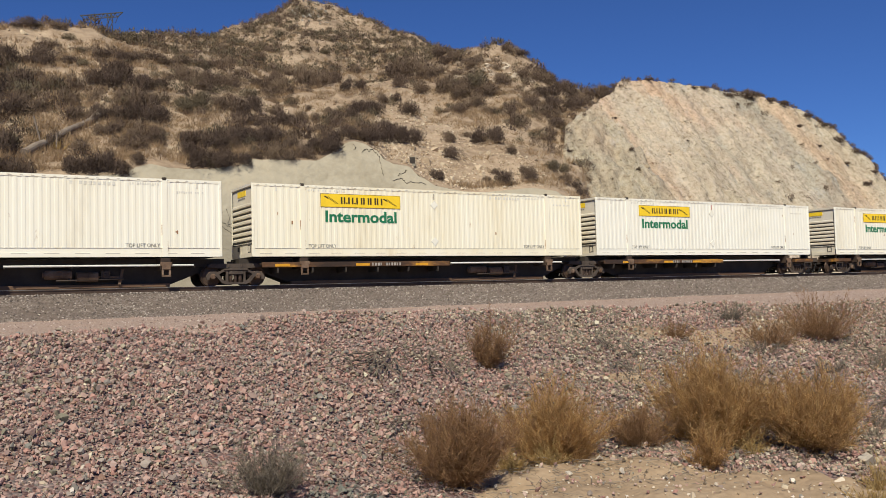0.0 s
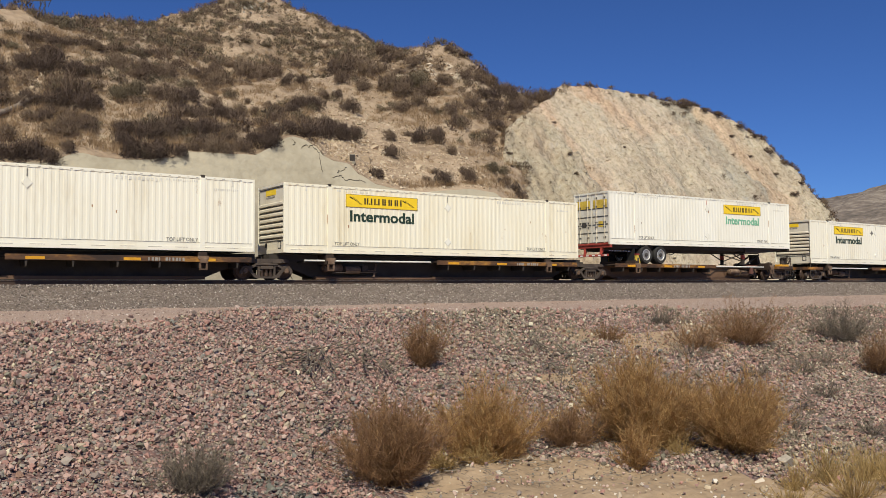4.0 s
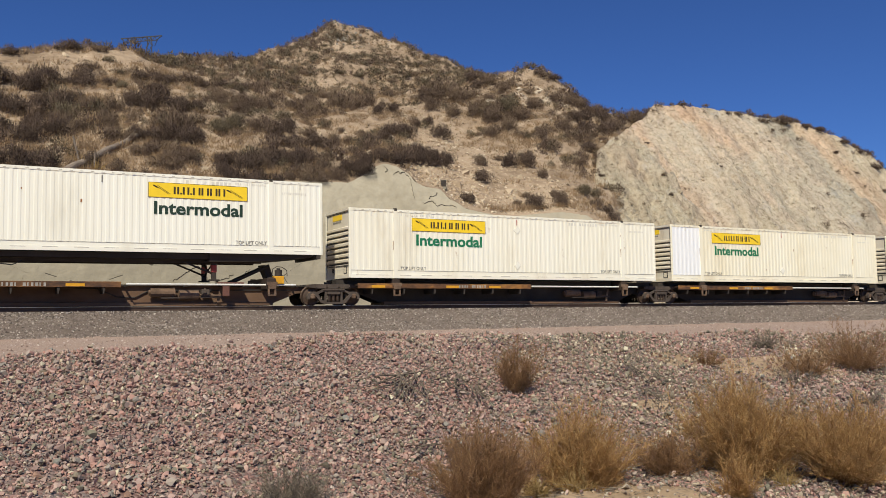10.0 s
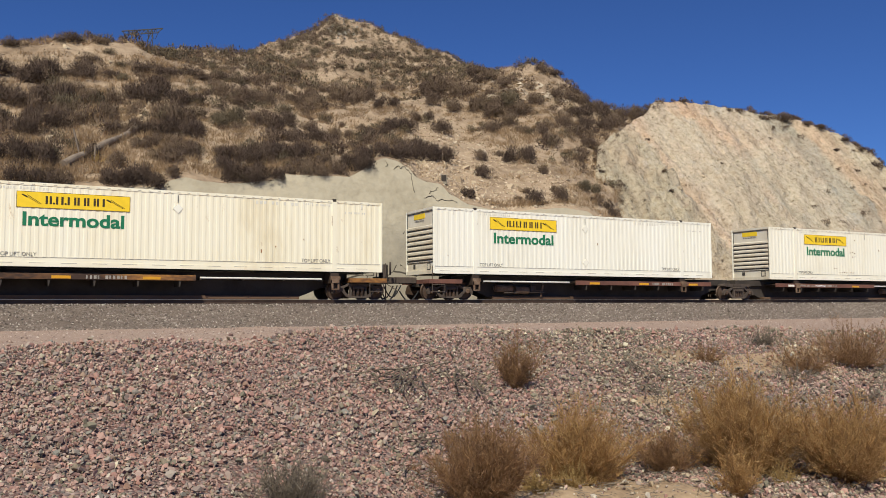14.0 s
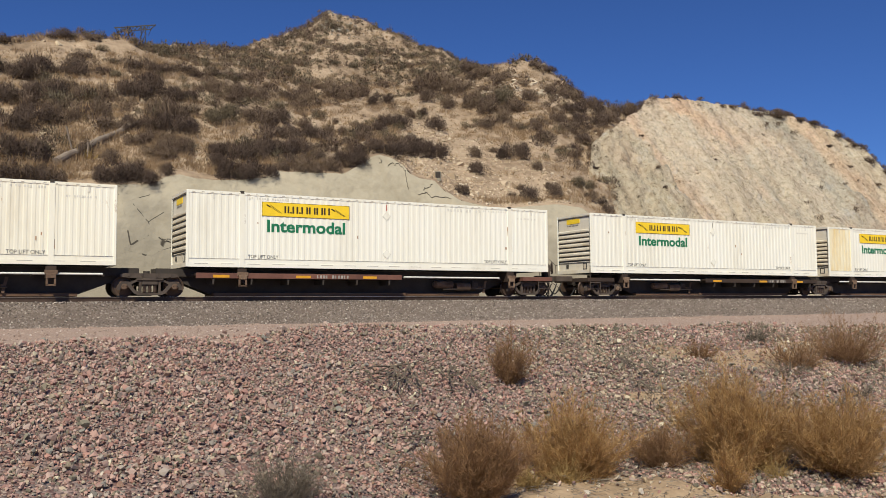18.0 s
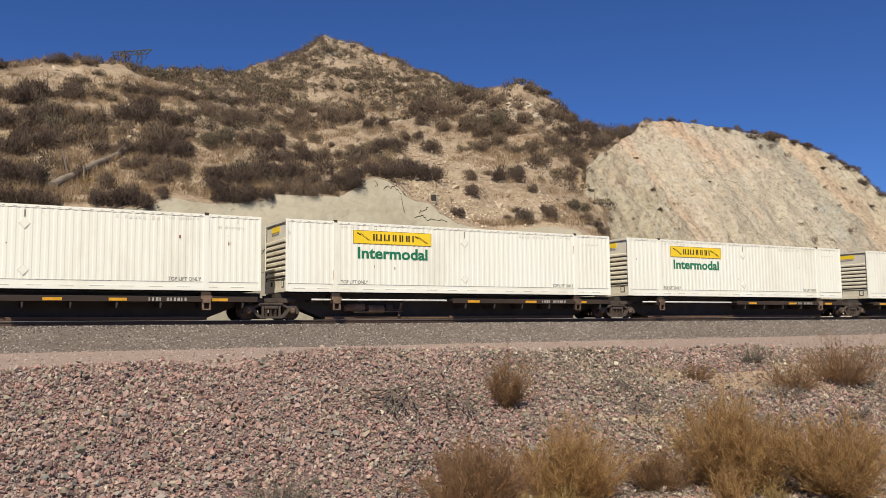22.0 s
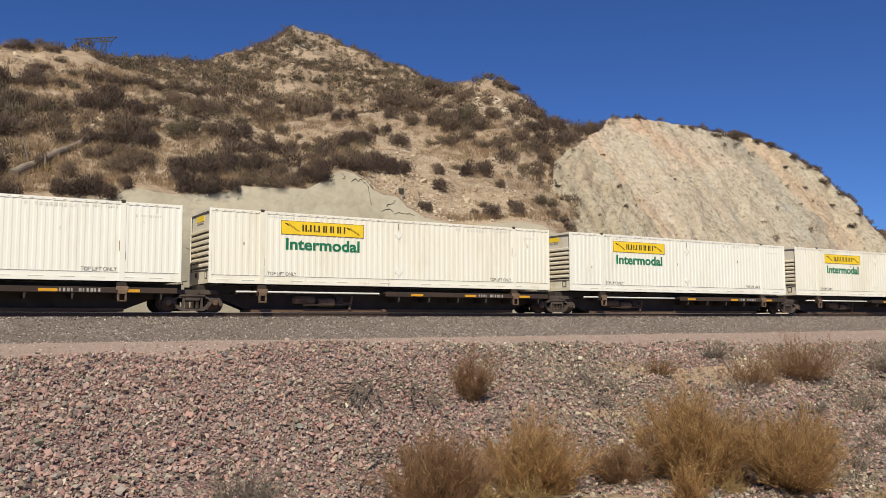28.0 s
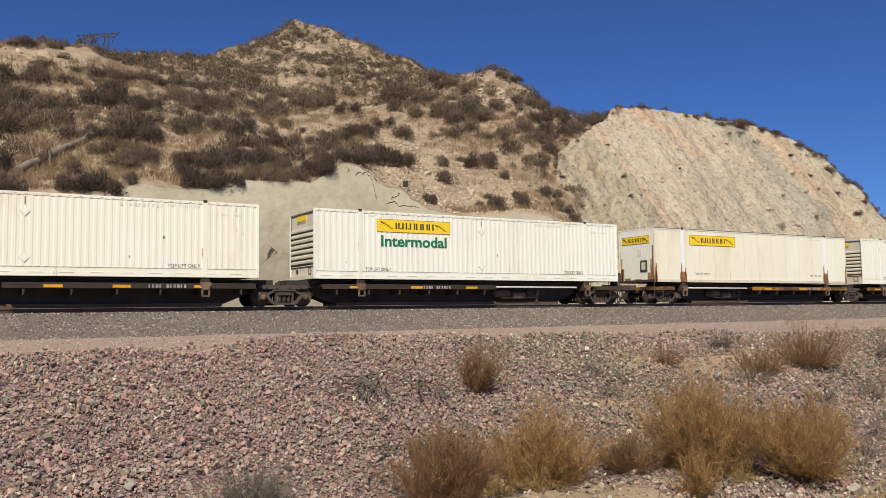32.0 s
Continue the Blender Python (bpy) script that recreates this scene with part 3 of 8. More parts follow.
def ground_z(x, y):
    x, y = np.asarray(x, float), np.asarray(y, float)
    f, c = foot(x), crest(x)
    t = np.clip((y - f) / (10.5 - f), 0, 1)
    z = c * (0.9 * t + 0.1 * t * t * (3 - 2 * t))
    b = np.clip((y - 10.5) / 18.0, 0, 1)
    z = np.where(y > 10.5, c + (EYE - 0.65 - c) * b, z)
    s = np.clip((y - 28.5) / 2.4, 0, 1)
    z = np.where(y > 28.5, EYE - 0.65 + 0.78 * s, z)
    d = np.clip((y - 34.5) / 1.8, 0, 1)
    z = np.where(y > 34.5, EYE + 0.13 - 0.45 * d, z)
    return z


def crumble(x, y):
    """Fine relief of the sandy flat in front of the bank."""
    if not (0 < x < 12 and 0 < y < 7.2):
        return 0.0
    return 0.075 * min(1.0, 7.2 - y) * (fbm(x * 1.9, y * 2.6, 11.0, 4) - 0.6 * abs(fbm(x * 3.4, y * 4.2, 12.0, 3)))


def axis(*runs):
    out = []
    for a, b, step in runs:
        out += list(np.arange(a, b, step))
    return np.array(out)


gx = np.concatenate([[-3000, -1500, -700, -300, -150, -80, -50, -35], axis((-25, -4, 2.0), (-4, 2, 0.4), (2, 9, 0.1), (9, 34, 0.4), (34, 62, 2.0), (62, 140, 8)), [160, 250, 400, 700, 1500, 3000]])
gy = np.concatenate([[-3000, -1200, -500, -200, -80, -40, -20, -10, -4, 0, 2], axis((3, 7.2, 0.1), (7.2, 12, 0.3), (12, 28, 0.8), (28, 37, 0.3)), [38, 40, 42, 46, 60, 100, 200, 500, 1200, 3000]])
GX, GY = np.meshgrid(gx, gy)
GZ = ground_z(GX, GY)
for j in range(GZ.shape[0]):
    for i in range(GZ.shape[1]):
        if -30 < GX[j, i] < 60 and 0 < GY[j, i] < 34:
            a = 0.05 if GY[j, i] < 12 else 0.035 if GY[j, i] < 28 else 0.012
            GZ[j, i] += a * fbm(GX[j, i] * 0.7, GY[j, i] * 0.7) + crumble(GX[j, i], GY[j, i])
nx, ny = len(gx), len(gy)
idx = np.arange(nx * ny).reshape(ny, nx)
gf = np.stack([idx[:-1, :-1], idx[:-1, 1:], idx[1:, 1:], idx[1:, :-1]], -1).reshape(-1, 4)
gm = mesh_from("ground", np.stack([GX, GY, GZ], -1).reshape(-1, 3), gf, M_DIRT, True)
for m in (M_SAND, M_BANK, M_BENCH, M_BALLAST):
    gm.materials.append(m)
# bare sandy patches in the bank
SANDY = ((10.2, 8.9, 0.8), (11.1, 8.9, 0.8), (9.0, 9.3, 0.4), (7.3, 8.0, 0.3), (12.1, 9.3, 0.6))
slots = []
for p in gm.polygons:
    x, y, _ = p.center
    w = 0.35 * fbm(x * 0.8, y * 0.8, 3.0)
    if y < float(cover(x)) + w + 0.1 or any((x - a) ** 2 + (1.6 * (y - b)) ** 2 < q * q for a, b, q in SANDY):
        slots.append(1)
    elif y < 10.4 + w * 0.6:
        slots.append(2)
    elif y < 28.4 + w * 0.4:
        slots.append(3)
    elif y < 43:
        slots.append(4)
    else:
        slots.append(0)
gm.polygons.foreach_set("material_index", slots)
ground = tagged(new("ground", gm), "dry sandy ground rising over a gravel bank to the railway bed", "ground", kind="structure")

# ---- the hillside behind the track ----


FOOT_Y = 41.0


def hill_nodes(az):
    """Radius and height above the eye of the slope's four breaks along one bearing: foot, wall top, first ridge, second ridge."""
    c = math.cos(radians(az))
    ew = float(interp(az, [-50, 1, 10.5, 11, 12, 13.2, 14.4, 17.3, 18.2, 19, 22.5, 23.5, 24, 25, 25.7, 26.6, 27.1, 27.8, 28.7, 29.5, 30.6, 33.2, 35.5, 37, 38.5, 39.3, 40.4, 42, 48, 57], [6, 7.3, 7.8, 8.2, 8.5, 8.2, 8.1, 8.3, 8.8, 8.7, 8.7, 9.2, 9.75, 10.0, 9.85, 9.4, 8.8, 8.5, 8.35, 7.6, 7.0, 6.4, 6.5, 6.6, 6.4, 5.9, 5.1, 3.0, 1.5, 0.3]))
    k = math.tan(radians(ew)) / c
    yw = 41.13 / (1 - 0.42 * k)
    # behind the cut spur the hill draws back
    back = min(1.0, max(0.0, (az - 40.4) / 2.0))
    yw += (72.0 - yw) * back * back * (3 - 2 * back)
    r1 = float(interp(az, [-50, 1, 8, 14, 20, 26, 30, 36, 40, 57], [75, 72, 74, 80, 94, 102, 105, 106, 110, 125]))
    e1 = float(interp(az, [-50, -10, 1, 4, 8, 11, 14, 17, 20, 26, 30, 32, 33.5, 35.8, 37.5, 39, 41.2, 44, 48, 53, 57], [11, 14.5, 15.4, 15.85, 16.1, 16.0, 15.5, 14.9, 14.2, 14.1, 15.2, 15.5, 15.55, 15.35, 14.4, 13.3, 13.1, 12.6, 9, 4, 0.5]))
    r2 = float(interp(az, [-50, 10, 22, 34, 57], [140, 150, 150, 150, 150]))
    e2 = float(interp(az, [-50, 0, 8, 10.7, 14.3, 18.2, 20.3, 21.15, 21.66, 22.2, 23.3, 25.6, 28.3, 30.7, 34, 40, 57], [9, 13, 15.0, 15.7, 16.15, 17.2, 18.1, 18.65, 18.9, 18.7, 18.55, 17.9, 17.0, 15.9, 13, 9, 0.5]))
    return [(FOOT_Y / c, -0.35), (yw / c, yw * k), (max(r1, yw / c + 4), max(r1, yw / c + 4) * math.tan(radians(e1))), (max(r2, r1 + 20), max(r2, r1 + 20) * math.tan(radians(e2)))]


def hill_z(az, r):
    n = hill_nodes(az)
    if r <= n[0][0]:
        return EYE + n[0][1]
    for (ra, za), (rb, zb) in zip(n, n[1:]):
        if r <= rb:
            t = (r - ra) / (rb - ra)
            return EYE + za + (zb - za) * t
    return EYE + n[-1][1] - 0.6 * (r - n[-1][0])


def rough(x, y, amp):
    return amp * (fbm(x * 0.09, y * 0.09, 1.0, 5) + 0.5 * fbm(x * 0.5, y * 0.5, 5.0, 3))


def hill_surface(az, r):
    n = hill_nodes(az)
    x, y = r * math.sin(radians(az)), r * math.cos(radians(az))
    d = (r - n[1][0])
    amp = 0.12 if d < 0 else min(0.9, 0.12 + d * 0.03)
    amp *= 1.0 if r < 95 else 1.6
    return x, y, hill_z(az, r) + rough(x, y, amp)


def spot(az, el):
    """The place on the hillside on a bearing and height of view."""
    n = hill_nodes(az)
    last = None
    r = n[0][0]
    while r < n[-1][0]:
        x, y, z = hill_surface(az, r)
        if (z - EYE) >= r * math.tan(radians(el)):
            return Vector((x, y, z))
        r += 0.4
    return Vector(hill_surface(az, n[-1][0]))


def ribbon_sheet(name, azs, radii, material):
    vs = []
    for a in azs:
        for r in radii(a):
            vs.append(hill_surface(a, r))
    nr = len(vs) // len(azs)
    ix = np.arange(len(vs)).reshape(len(azs), nr)
    fs = np.stack([ix[:-1, :-1], ix[1:, :-1], ix[1:, 1:], ix[:-1, 1:]], -1).reshape(-1, 4)
    return new(name, mesh_from(name, vs, fs, material, True))


def upper(a):
    n = hill_nodes(a)
    return np.concatenate([np.linspace(n[1][0], n[2][0], 46), np.linspace(n[2][0], n[3][0], 40)[1:], [n[3][0] + 3, n[3][0] + 15, n[3][0] + 90]])


def lower(a):
    n = hill_nodes(a)
    return np.linspace(n[0][0], n[1][0], 12)


hill = tagged(ribbon_sheet("hillside", np.arange(-50, 57.1, 0.4), upper, M_HILL), "steep tan hillside with dry brush and bare soil, rising to a rocky peak", "hill", kind="structure")
shot_bm = ribbon_sheet("retaining_wall", np.arange(-7, 39.61, 0.2), lower, M_SHOT)
tagged(shot_bm, "grey cracked sprayed-concrete slope facing at the foot of the hill", "retaining wall", kind="structure")
for a, b, soil in ((-50, -6.9, M_HILL), (39.6, 57.1, M_DIRT)):
    tagged(ribbon_sheet("hill_foot", np.arange(a, b, 0.5), lower, soil), "steep earth slope at the foot of the hill", "slope", kind="structure")

# open cracks in the sprayed concrete: bearings and heights of view along each
M_CRACK = plain("open_crack", (0.06, 0.048, 0.037), 0.95)
CRACKS_HIGH = [[(24.99, 9.74), (25.22, 9.59), (25.07, 9.4)], [(25.64, 9.32), (25.87, 9.51), (26.1, 9.36), (26.29, 9.48), (26.52, 9.21), (26.79, 8.91), (26.86, 8.38), (27.01, 7.7)], [(27.58, 7.35), (28.2, 7.5), (28.58, 7.23), (29.23, 7.19), (29.88, 7.07)], [(27.97, 7.66), (28.28, 7.84), (28.62, 8.03)]]
CRACKS_LOW = [[(15.17, 5.06), (15.68, 4.85), (16.19, 4.56), (16.85, 4.05), (17.66, 3.65)], [(15.39, 5.14), (16.19, 4.79), (16.78, 4.5), (17.37, 3.98)], [(16.62, 5.61), (16.81, 5.09), (16.74, 4.57), (17.21, 4.88), (17.65, 5.14)], [(10.89, 4.4), (11.56, 4.08), (12.13, 3.75), (12.64, 3.35), (13.11, 2.87), (13.54, 2.09)], [(11.31, 4.26), (11.99, 4.23), (12.7, 4.31)], [(13.14, 4.68), (13.32, 4.39), (13.21, 3.98), (13.18, 3.54)]]
CRACKS_FAR = [[(11.29, 2.21), (11.71, 2.46), (12.21, 2.83), (12.71, 3.13)], [(13.91, 2.13), (14.45, 2.35), (15.07, 2.61)], [(15.65, 2.53), (15.91, 2.75), (16.13, 2.94)], [(27.59, 2.74), (28.05, 2.89), (28.5, 2.62), (28.96, 2.8)], [(25.99, 2.91), (26.37, 2.53), (26.67, 2.07)]]


def wall_spot(az, el):
    """The place on the concrete facing on a bearing and height of view."""
    n = hill_nodes(az)
    lo, hi = n[0][0], n[1][0]
    for _ in range(24):
        mid = (lo + hi) / 2
        x, y, z = hill_surface(az, mid)
        if z - EYE < mid * math.tan(radians(el)):
            lo = mid
        else:
            hi = mid
    return Vector(hill_surface(az, hi))


crng = random.Random(8)
for way in CRACKS_HIGH + CRACKS_LOW + CRACKS_FAR:
    pts = []
    thin = 1.0 if way in CRACKS_HIGH else 0.5
    for (a0, e0), (a1, e1) in zip(way, way[1:]):
        for f in (0.0, 0.2, 0.4, 0.6, 0.8):
            pts.append(wall_spot(a0 + (a1 - a0) * f + crng.gauss(0, 0.035), e0 + (e1 - e0) * f + crng.gauss(0, 0.04)))
    pts.append(wall_spot(*way[-1]))
    bm = bmesh.new()
    prev = None
    for k, p in enumerate(pts):
        # an uneven dark gap with one lip standing proud
        w = thin * crng.uniform(0.003, 0.022) * (0.4 if k in (0, len(pts) - 1) else 1.0)
        up = Vector((0, -0.15, 1)).normalized()
        row = [bm.verts.new(p + up * w + Vector((0, -0.035, 0))), bm.verts.new(p - up * w + Vector((0, -0.02, 0))), bm.verts.new(p + up * w + Vector((0, 0.06, 0.02)))]
        if prev:
            bm.faces.new((prev[0], row[0], row[1], prev[1]))
            bm.faces.new((prev[0], prev[2], row[2], row[0]))
        prev = row
    part("crack", bm, M_CRACK, shot_bm, "open dark crack in the concrete")

# ---- the bare cut spur ----


def spur_top(b):
    """How high the spur stands in view along a bearing, in degrees, and how far off its crest is."""
    e = float(interp(b, [38.4, 39.0, 39.3, 40.2, 42, 43.3, 45.9, 48, 51.4, 53.9, 55.3, 57.5, 59.1, 61, 63.5], [-2.5, 6, 10.4, 11.3, 12.3, 13.3, 13.05, 12.5, 11.7, 10.5, 9.6, 7.4, 5.2, 2, -2.5]))
    k = math.tan(radians(e)) / math.cos(radians(b))
    return k, 45 * 1.19 / (1.19 - k)


def spur_z(b, y):
    x = y * math.tan(radians(b))
    k, yc = spur_top(b)
    g = fbm(x * 0.16, y * 0.04, 2.0, 5)
    # a rough shelf crosses the lower end of the cut
    left = min(1.0, max(0.0, (55.0 - x) / 4.0))
    shelf = min(1.0, max(0.0, (56.2 + (x - 46) * 0.19 + 1.2 * fbm(x * 0.5, 3.0, 1.0, 3) - y) / 0.9))
    face = (y - 45) * 1.19 + left * (1.2 * shelf + 1.3 * abs(fbm(x * 0.55, y * 0.55, 24.0, 4)) - 0.5) + 0.7 * g + 0.8 * abs(fbm(x * 0.45, y * 0.22, 4.0, 5)) + 0.5 * fbm(x * 0.5, y * 0.5, 14.0, 4) + 0.3 * fbm(x * 1.3, y * 1.3, 6.0, 3)
    back = (k * yc if y > yc else k * y) - 0.22 * max(0.0, y - yc) + 0.25 * fbm(x * 0.4, y * 0.4, 8.0, 3)
    return EYE + max(-2.2, min(face, back))


sb = np.arange(38.4, 63.6, 0.16)
sy = np.concatenate([np.arange(43.0, 66, 0.25), np.arange(66, 90, 2.0)])
sv = [(y * math.tan(radians(b)), y, spur_z(b, y)) for y in sy for b in sb]
ix = np.arange(len(sv)).reshape(len(sy), len(sb))
sf = np.stack([ix[:-1, :-1], ix[:-1, 1:], ix[1:, 1:], ix[1:, :-1]], -1).reshape(-1, 4)
spur = tagged(new("cut_rock_spur", mesh_from("cut_rock_spur", sv, sf, M_CUT, True)), "bare pale grey and orange rock face cut into the spur", "rock face", kind="structure")


def spur_spot(b, el):
    y = 44.0
    k = math.tan(radians(el)) / math.cos(radians(b))
    while y < 75:
        z = spur_z(b, y)
        if z - EYE >= k * y:
            break
        y += 0.2
    yc = spur_top(b)[1]
    y = min(y, yc + 0.6)
    return Vector((y * math.tan(radians(b)), y, spur_z(b, y)))


# ---- far hills and power pylon ----


def far_ridge(name, label, azs, els, r, depth, m, rough_amp):
    vs = []
    for a in np.arange(azs[0], azs[-1] + 0.01, 0.35):
        e = float(interp(a, azs, els))
        for k in range(14):
            t = k / 9
            rr = r + depth * (t - 1)
            x, y = rr * math.sin(radians(a)), rr * math.cos(radians(a))
            h = r * math.tan(radians(e))
            z = h * min(1, t) - 0.3 * depth * max(0, t - 1) + rough_amp * fbm(x * 0.012, y * 0.012, 2.0, 5)
            vs.append((x, y, EYE - 2 + z))
    n = len(vs) // 14
    ii = np.arange(len(vs)).reshape(n, 14)
    fs = np.stack([ii[:-1, :-1], ii[1:, :-1], ii[1:, 1:], ii[:-1, 1:]], -1).reshape(-1, 4)
    return tagged(new(name, mesh_from(name, vs, fs, m, True)), label, "hill", kind="structure")


M_FAR = mat("far_brush_hill", [(0.35, (0.10, 0.085, 0.07)), (0.5, (0.19, 0.15, 0.12)), (0.62, (0.30, 0.25, 0.20))], 0.025, 0.95, bump=0.6, bscale=0.2, fine=0.5)
far_ridge("far_hill", "distant brown brush-covered hill", [52, 56, 59, 61.3, 63, 68, 76, 88], [2.0, 4.0, 5.4, 5.9, 6.2, 6.6, 5.5, 3.0], 620, 260, M_FAR, 7)
far_ridge("pylon_hill", "far brown ridge that carries the power line", [-6, 2, 6, 10, 14, 18], [8, 14.0, 15.4, 15.6, 15.2, 10], 700, 300, M_FAR, 2)

# ---- railway track ----
track = thing("railway_track", "single railway track with rusty rails on ballast", "railway track", pose(0, TRACK_Y, 0), kind="structure")
for sgn in (-1, 1):
    y = sgn * 0.752
    part("rail", boxes((-520, 560, y - 0.07, y + 0.07, RAIL_TOP - 0.17, RAIL_TOP - 0.155), (-520, 560, y - 0.011, y + 0.011, RAIL_TOP - 0.155, RAIL_TOP - 0.04), (-520, 560, y - 0.037, y + 0.037, RAIL_TOP - 0.04, RAIL_TOP - 0.006)), M_RAIL, track)
    part("rail_head", boxes((-520, 560, y - 0.03, y + 0.03, RAIL_TOP - 0.006, RAIL_TOP)), M_RAILTOP, track, "polished running surface of the rail")
tie_bm = boxes((-0.115, 0.115, -1.3, 1.3, RAIL_TOP - 0.37, RAIL_TOP - 0.172), bevel=0.01)
tie_me = bpy.data.meshes.new("tie")
tie_bm.to_mesh(tie_me)
tie_bm.free()
tie_me.materials.append(M_TIE)
for k in range(120):
    part("tie", tie_me, None, track, at=pose(-3 + k * 0.54, 0, 0, 0, 0, random.uniform(-1, 1)))

# ---- the train ----
SPEED = 12.24
# left ends of the boxes along the train, at the start of the clip, in metres
SLOT = [-7.0, 10.30, 27.40, 45.98, 63.35, 81.75, 100.2, 118.24, 135.5, 152.7, 169.8, 188.3, 208.75, 227.28, 245.9, 263.1, 280.22, 297.5, 316.1, 334.75, 351.9, 369.3, 386.45, 404.83, 423.5, 441.3]
LONG = 16.15
BOX_Z, CHASSIS_BOX_Z = 3.02, 3.80
HALF = 1.295
MOVING = []   # (thing, x at the start)


def corrugated(x0, x1, z0, z1, y, depth=0.010, step=0.25, facing=-1):
    """A pressed side sheet with upright flutes."""
    xs, ds = [x0], [0]
    n = max(1, round((x1 - x0) / step))
    w = (x1 - x0) / n
    for k in range(n):
        a = x0 + k * w
        for f, d in ((0.34, 0), (0.48, 1), (0.86, 1), (1.0, 0)):
            xs.append(a + f * w)
            ds.append(d)
    vs = []
    for x, d in zip(xs, ds):
        for z in (z0, z1):
            vs.append((x, y - facing * d * depth, z))
    m = len(xs)
    fs = [(2 * k, 2 * k + 2, 2 * k + 3, 2 * k + 1) for k in range(m - 1)]
    bm = bmesh.new()
    bv = [bm.verts.new(v) for v in vs]
    for f in fs:
        q = [bv[i] for i in f]
        bm.faces.new(q if facing < 0 else q[::-1])
    return bm


L_INTER = lettering("Intermodal", 0.47, 3.2, 0.028)
CAR_WORDS = [(lettering(text, 0.115, wide, 0.012), tx, m) for text, tx, wide, m in (("TWIN", 2.24, 0.48, M_MARK), ("28'", 2.79, 0.28, M_MARK), ("ALL", 3.18, 0.28, M_MARK), ("PURPOSE", 3.53, 0.88, M_FRESH), ("CAR", 5.0, 0.36, M_MARK))]
L_TOP = lettering("TOP LIFT ONLY", 0.13, 1.18, 0.0)


def copied(me, m, name):
    c = me.copy()
    c.name = name
    c.materials.clear()
    c.materials.append(m)
    return c


L_INTER_GREEN = copied(L_INTER, M_GREEN, "word_sign")
L_INTER_DARK = copied(L_INTER, M_DARKGREEN, "word_sign")
L_INTER_PALE = copied(L_INTER, M_PALEGREEN, "word_sign")
L_TOP_BLACK = copied(L_TOP, M_GREYTEXT, "stencil")
H = 2.82


def sign(parent, x, z, w=3.58, h=0.54, y=-HALF + 0.012, axis_end=False):
    """The yellow company panel: dark border, dark upright bars for the name, slanted strokes at both sides."""
    at = pose(x, y, z) if not axis_end else pose(y, x, z, 0, 0, -90)
    s = part("sign_panel", boxes((0, w, -0.012, 0, 0, h)), M_SIGN, parent, "yellow company panel with dark bars", at)
    t = 0.012
    part("sign_border", boxes((0, w, -0.016, -0.012, 0, t), (0, w, -0.016, -0.012, h - t, h), (0, t, -0.016, -0.012, t, h - t), (w - t, w, -0.016, -0.012, t, h - t)), M_SIGNDARK, s, "dark border")
    bars = []
    u = w / 3.58
    x0 = 0.88 * u
    for bw in (0.20, 0.06, 0.24, 0.06, 0.28, 0.28, 0.28, 0.26):
        hh = 0.06 if bw < 0.1 else 0.27 * h / 0.54
        z0 = 0.14 * h / 0.54
        if bw < 0.1:
            bars.append((x0, x0 + bw * u, -0.017, -0.012, z0, z0 + hh))
        else:
            bars.append((x0, x0 + 0.07 * u, -0.017, -0.012, z0, z0 + hh))
            bars.append((x0 + (bw - 0.075) * u, x0 + (bw - 0.005) * u, -0.017, -0.012, z0, z0 + hh))
        x0 += (bw + 0.03) * u
    for row in bars:
        part("sign_bar", boxes(row), M_SIGNDARK, s)
    for a, b in (((0.22, 0.80), (0.70, 0.25)), ((2.85, 0.72), (3.35, 0.2))):
        bm = bmesh.new()
        for o in (0, 0.09):
            rod(bm, ((a[0] + o) * u, -0.014, a[1] * h), ((b[0] + o * 0.7) * u, -0.014, b[1] * h), 0.009, 4)
        rod(bm, (a[0] * u - 0.05, -0.014, a[1] * h), (a[0] * u + 0.1, -0.014, a[1] * h - 0.08), 0.022, 5)
        part("sign_scroll", bm, M_SIGNDARK, s, "dark slanted strokes")
    return s


def stencil(parent, x0, x1, z, h, m, n, y=-HALF + 0.012, seed=0):
    """Small writing that cannot be read: plain bars."""
    r = random.Random(seed)
    w = (x1 - x0) / n
    rows = []
    for k in range(n):
        if r.random() < 0.82:
            rows.append((x0 + k * w, x0 + k * w + w * 0.62, y - 0.003, y, z, z + h))
    tagged(part("stencil_line", boxes(*rows), m, parent), kind="stuff")


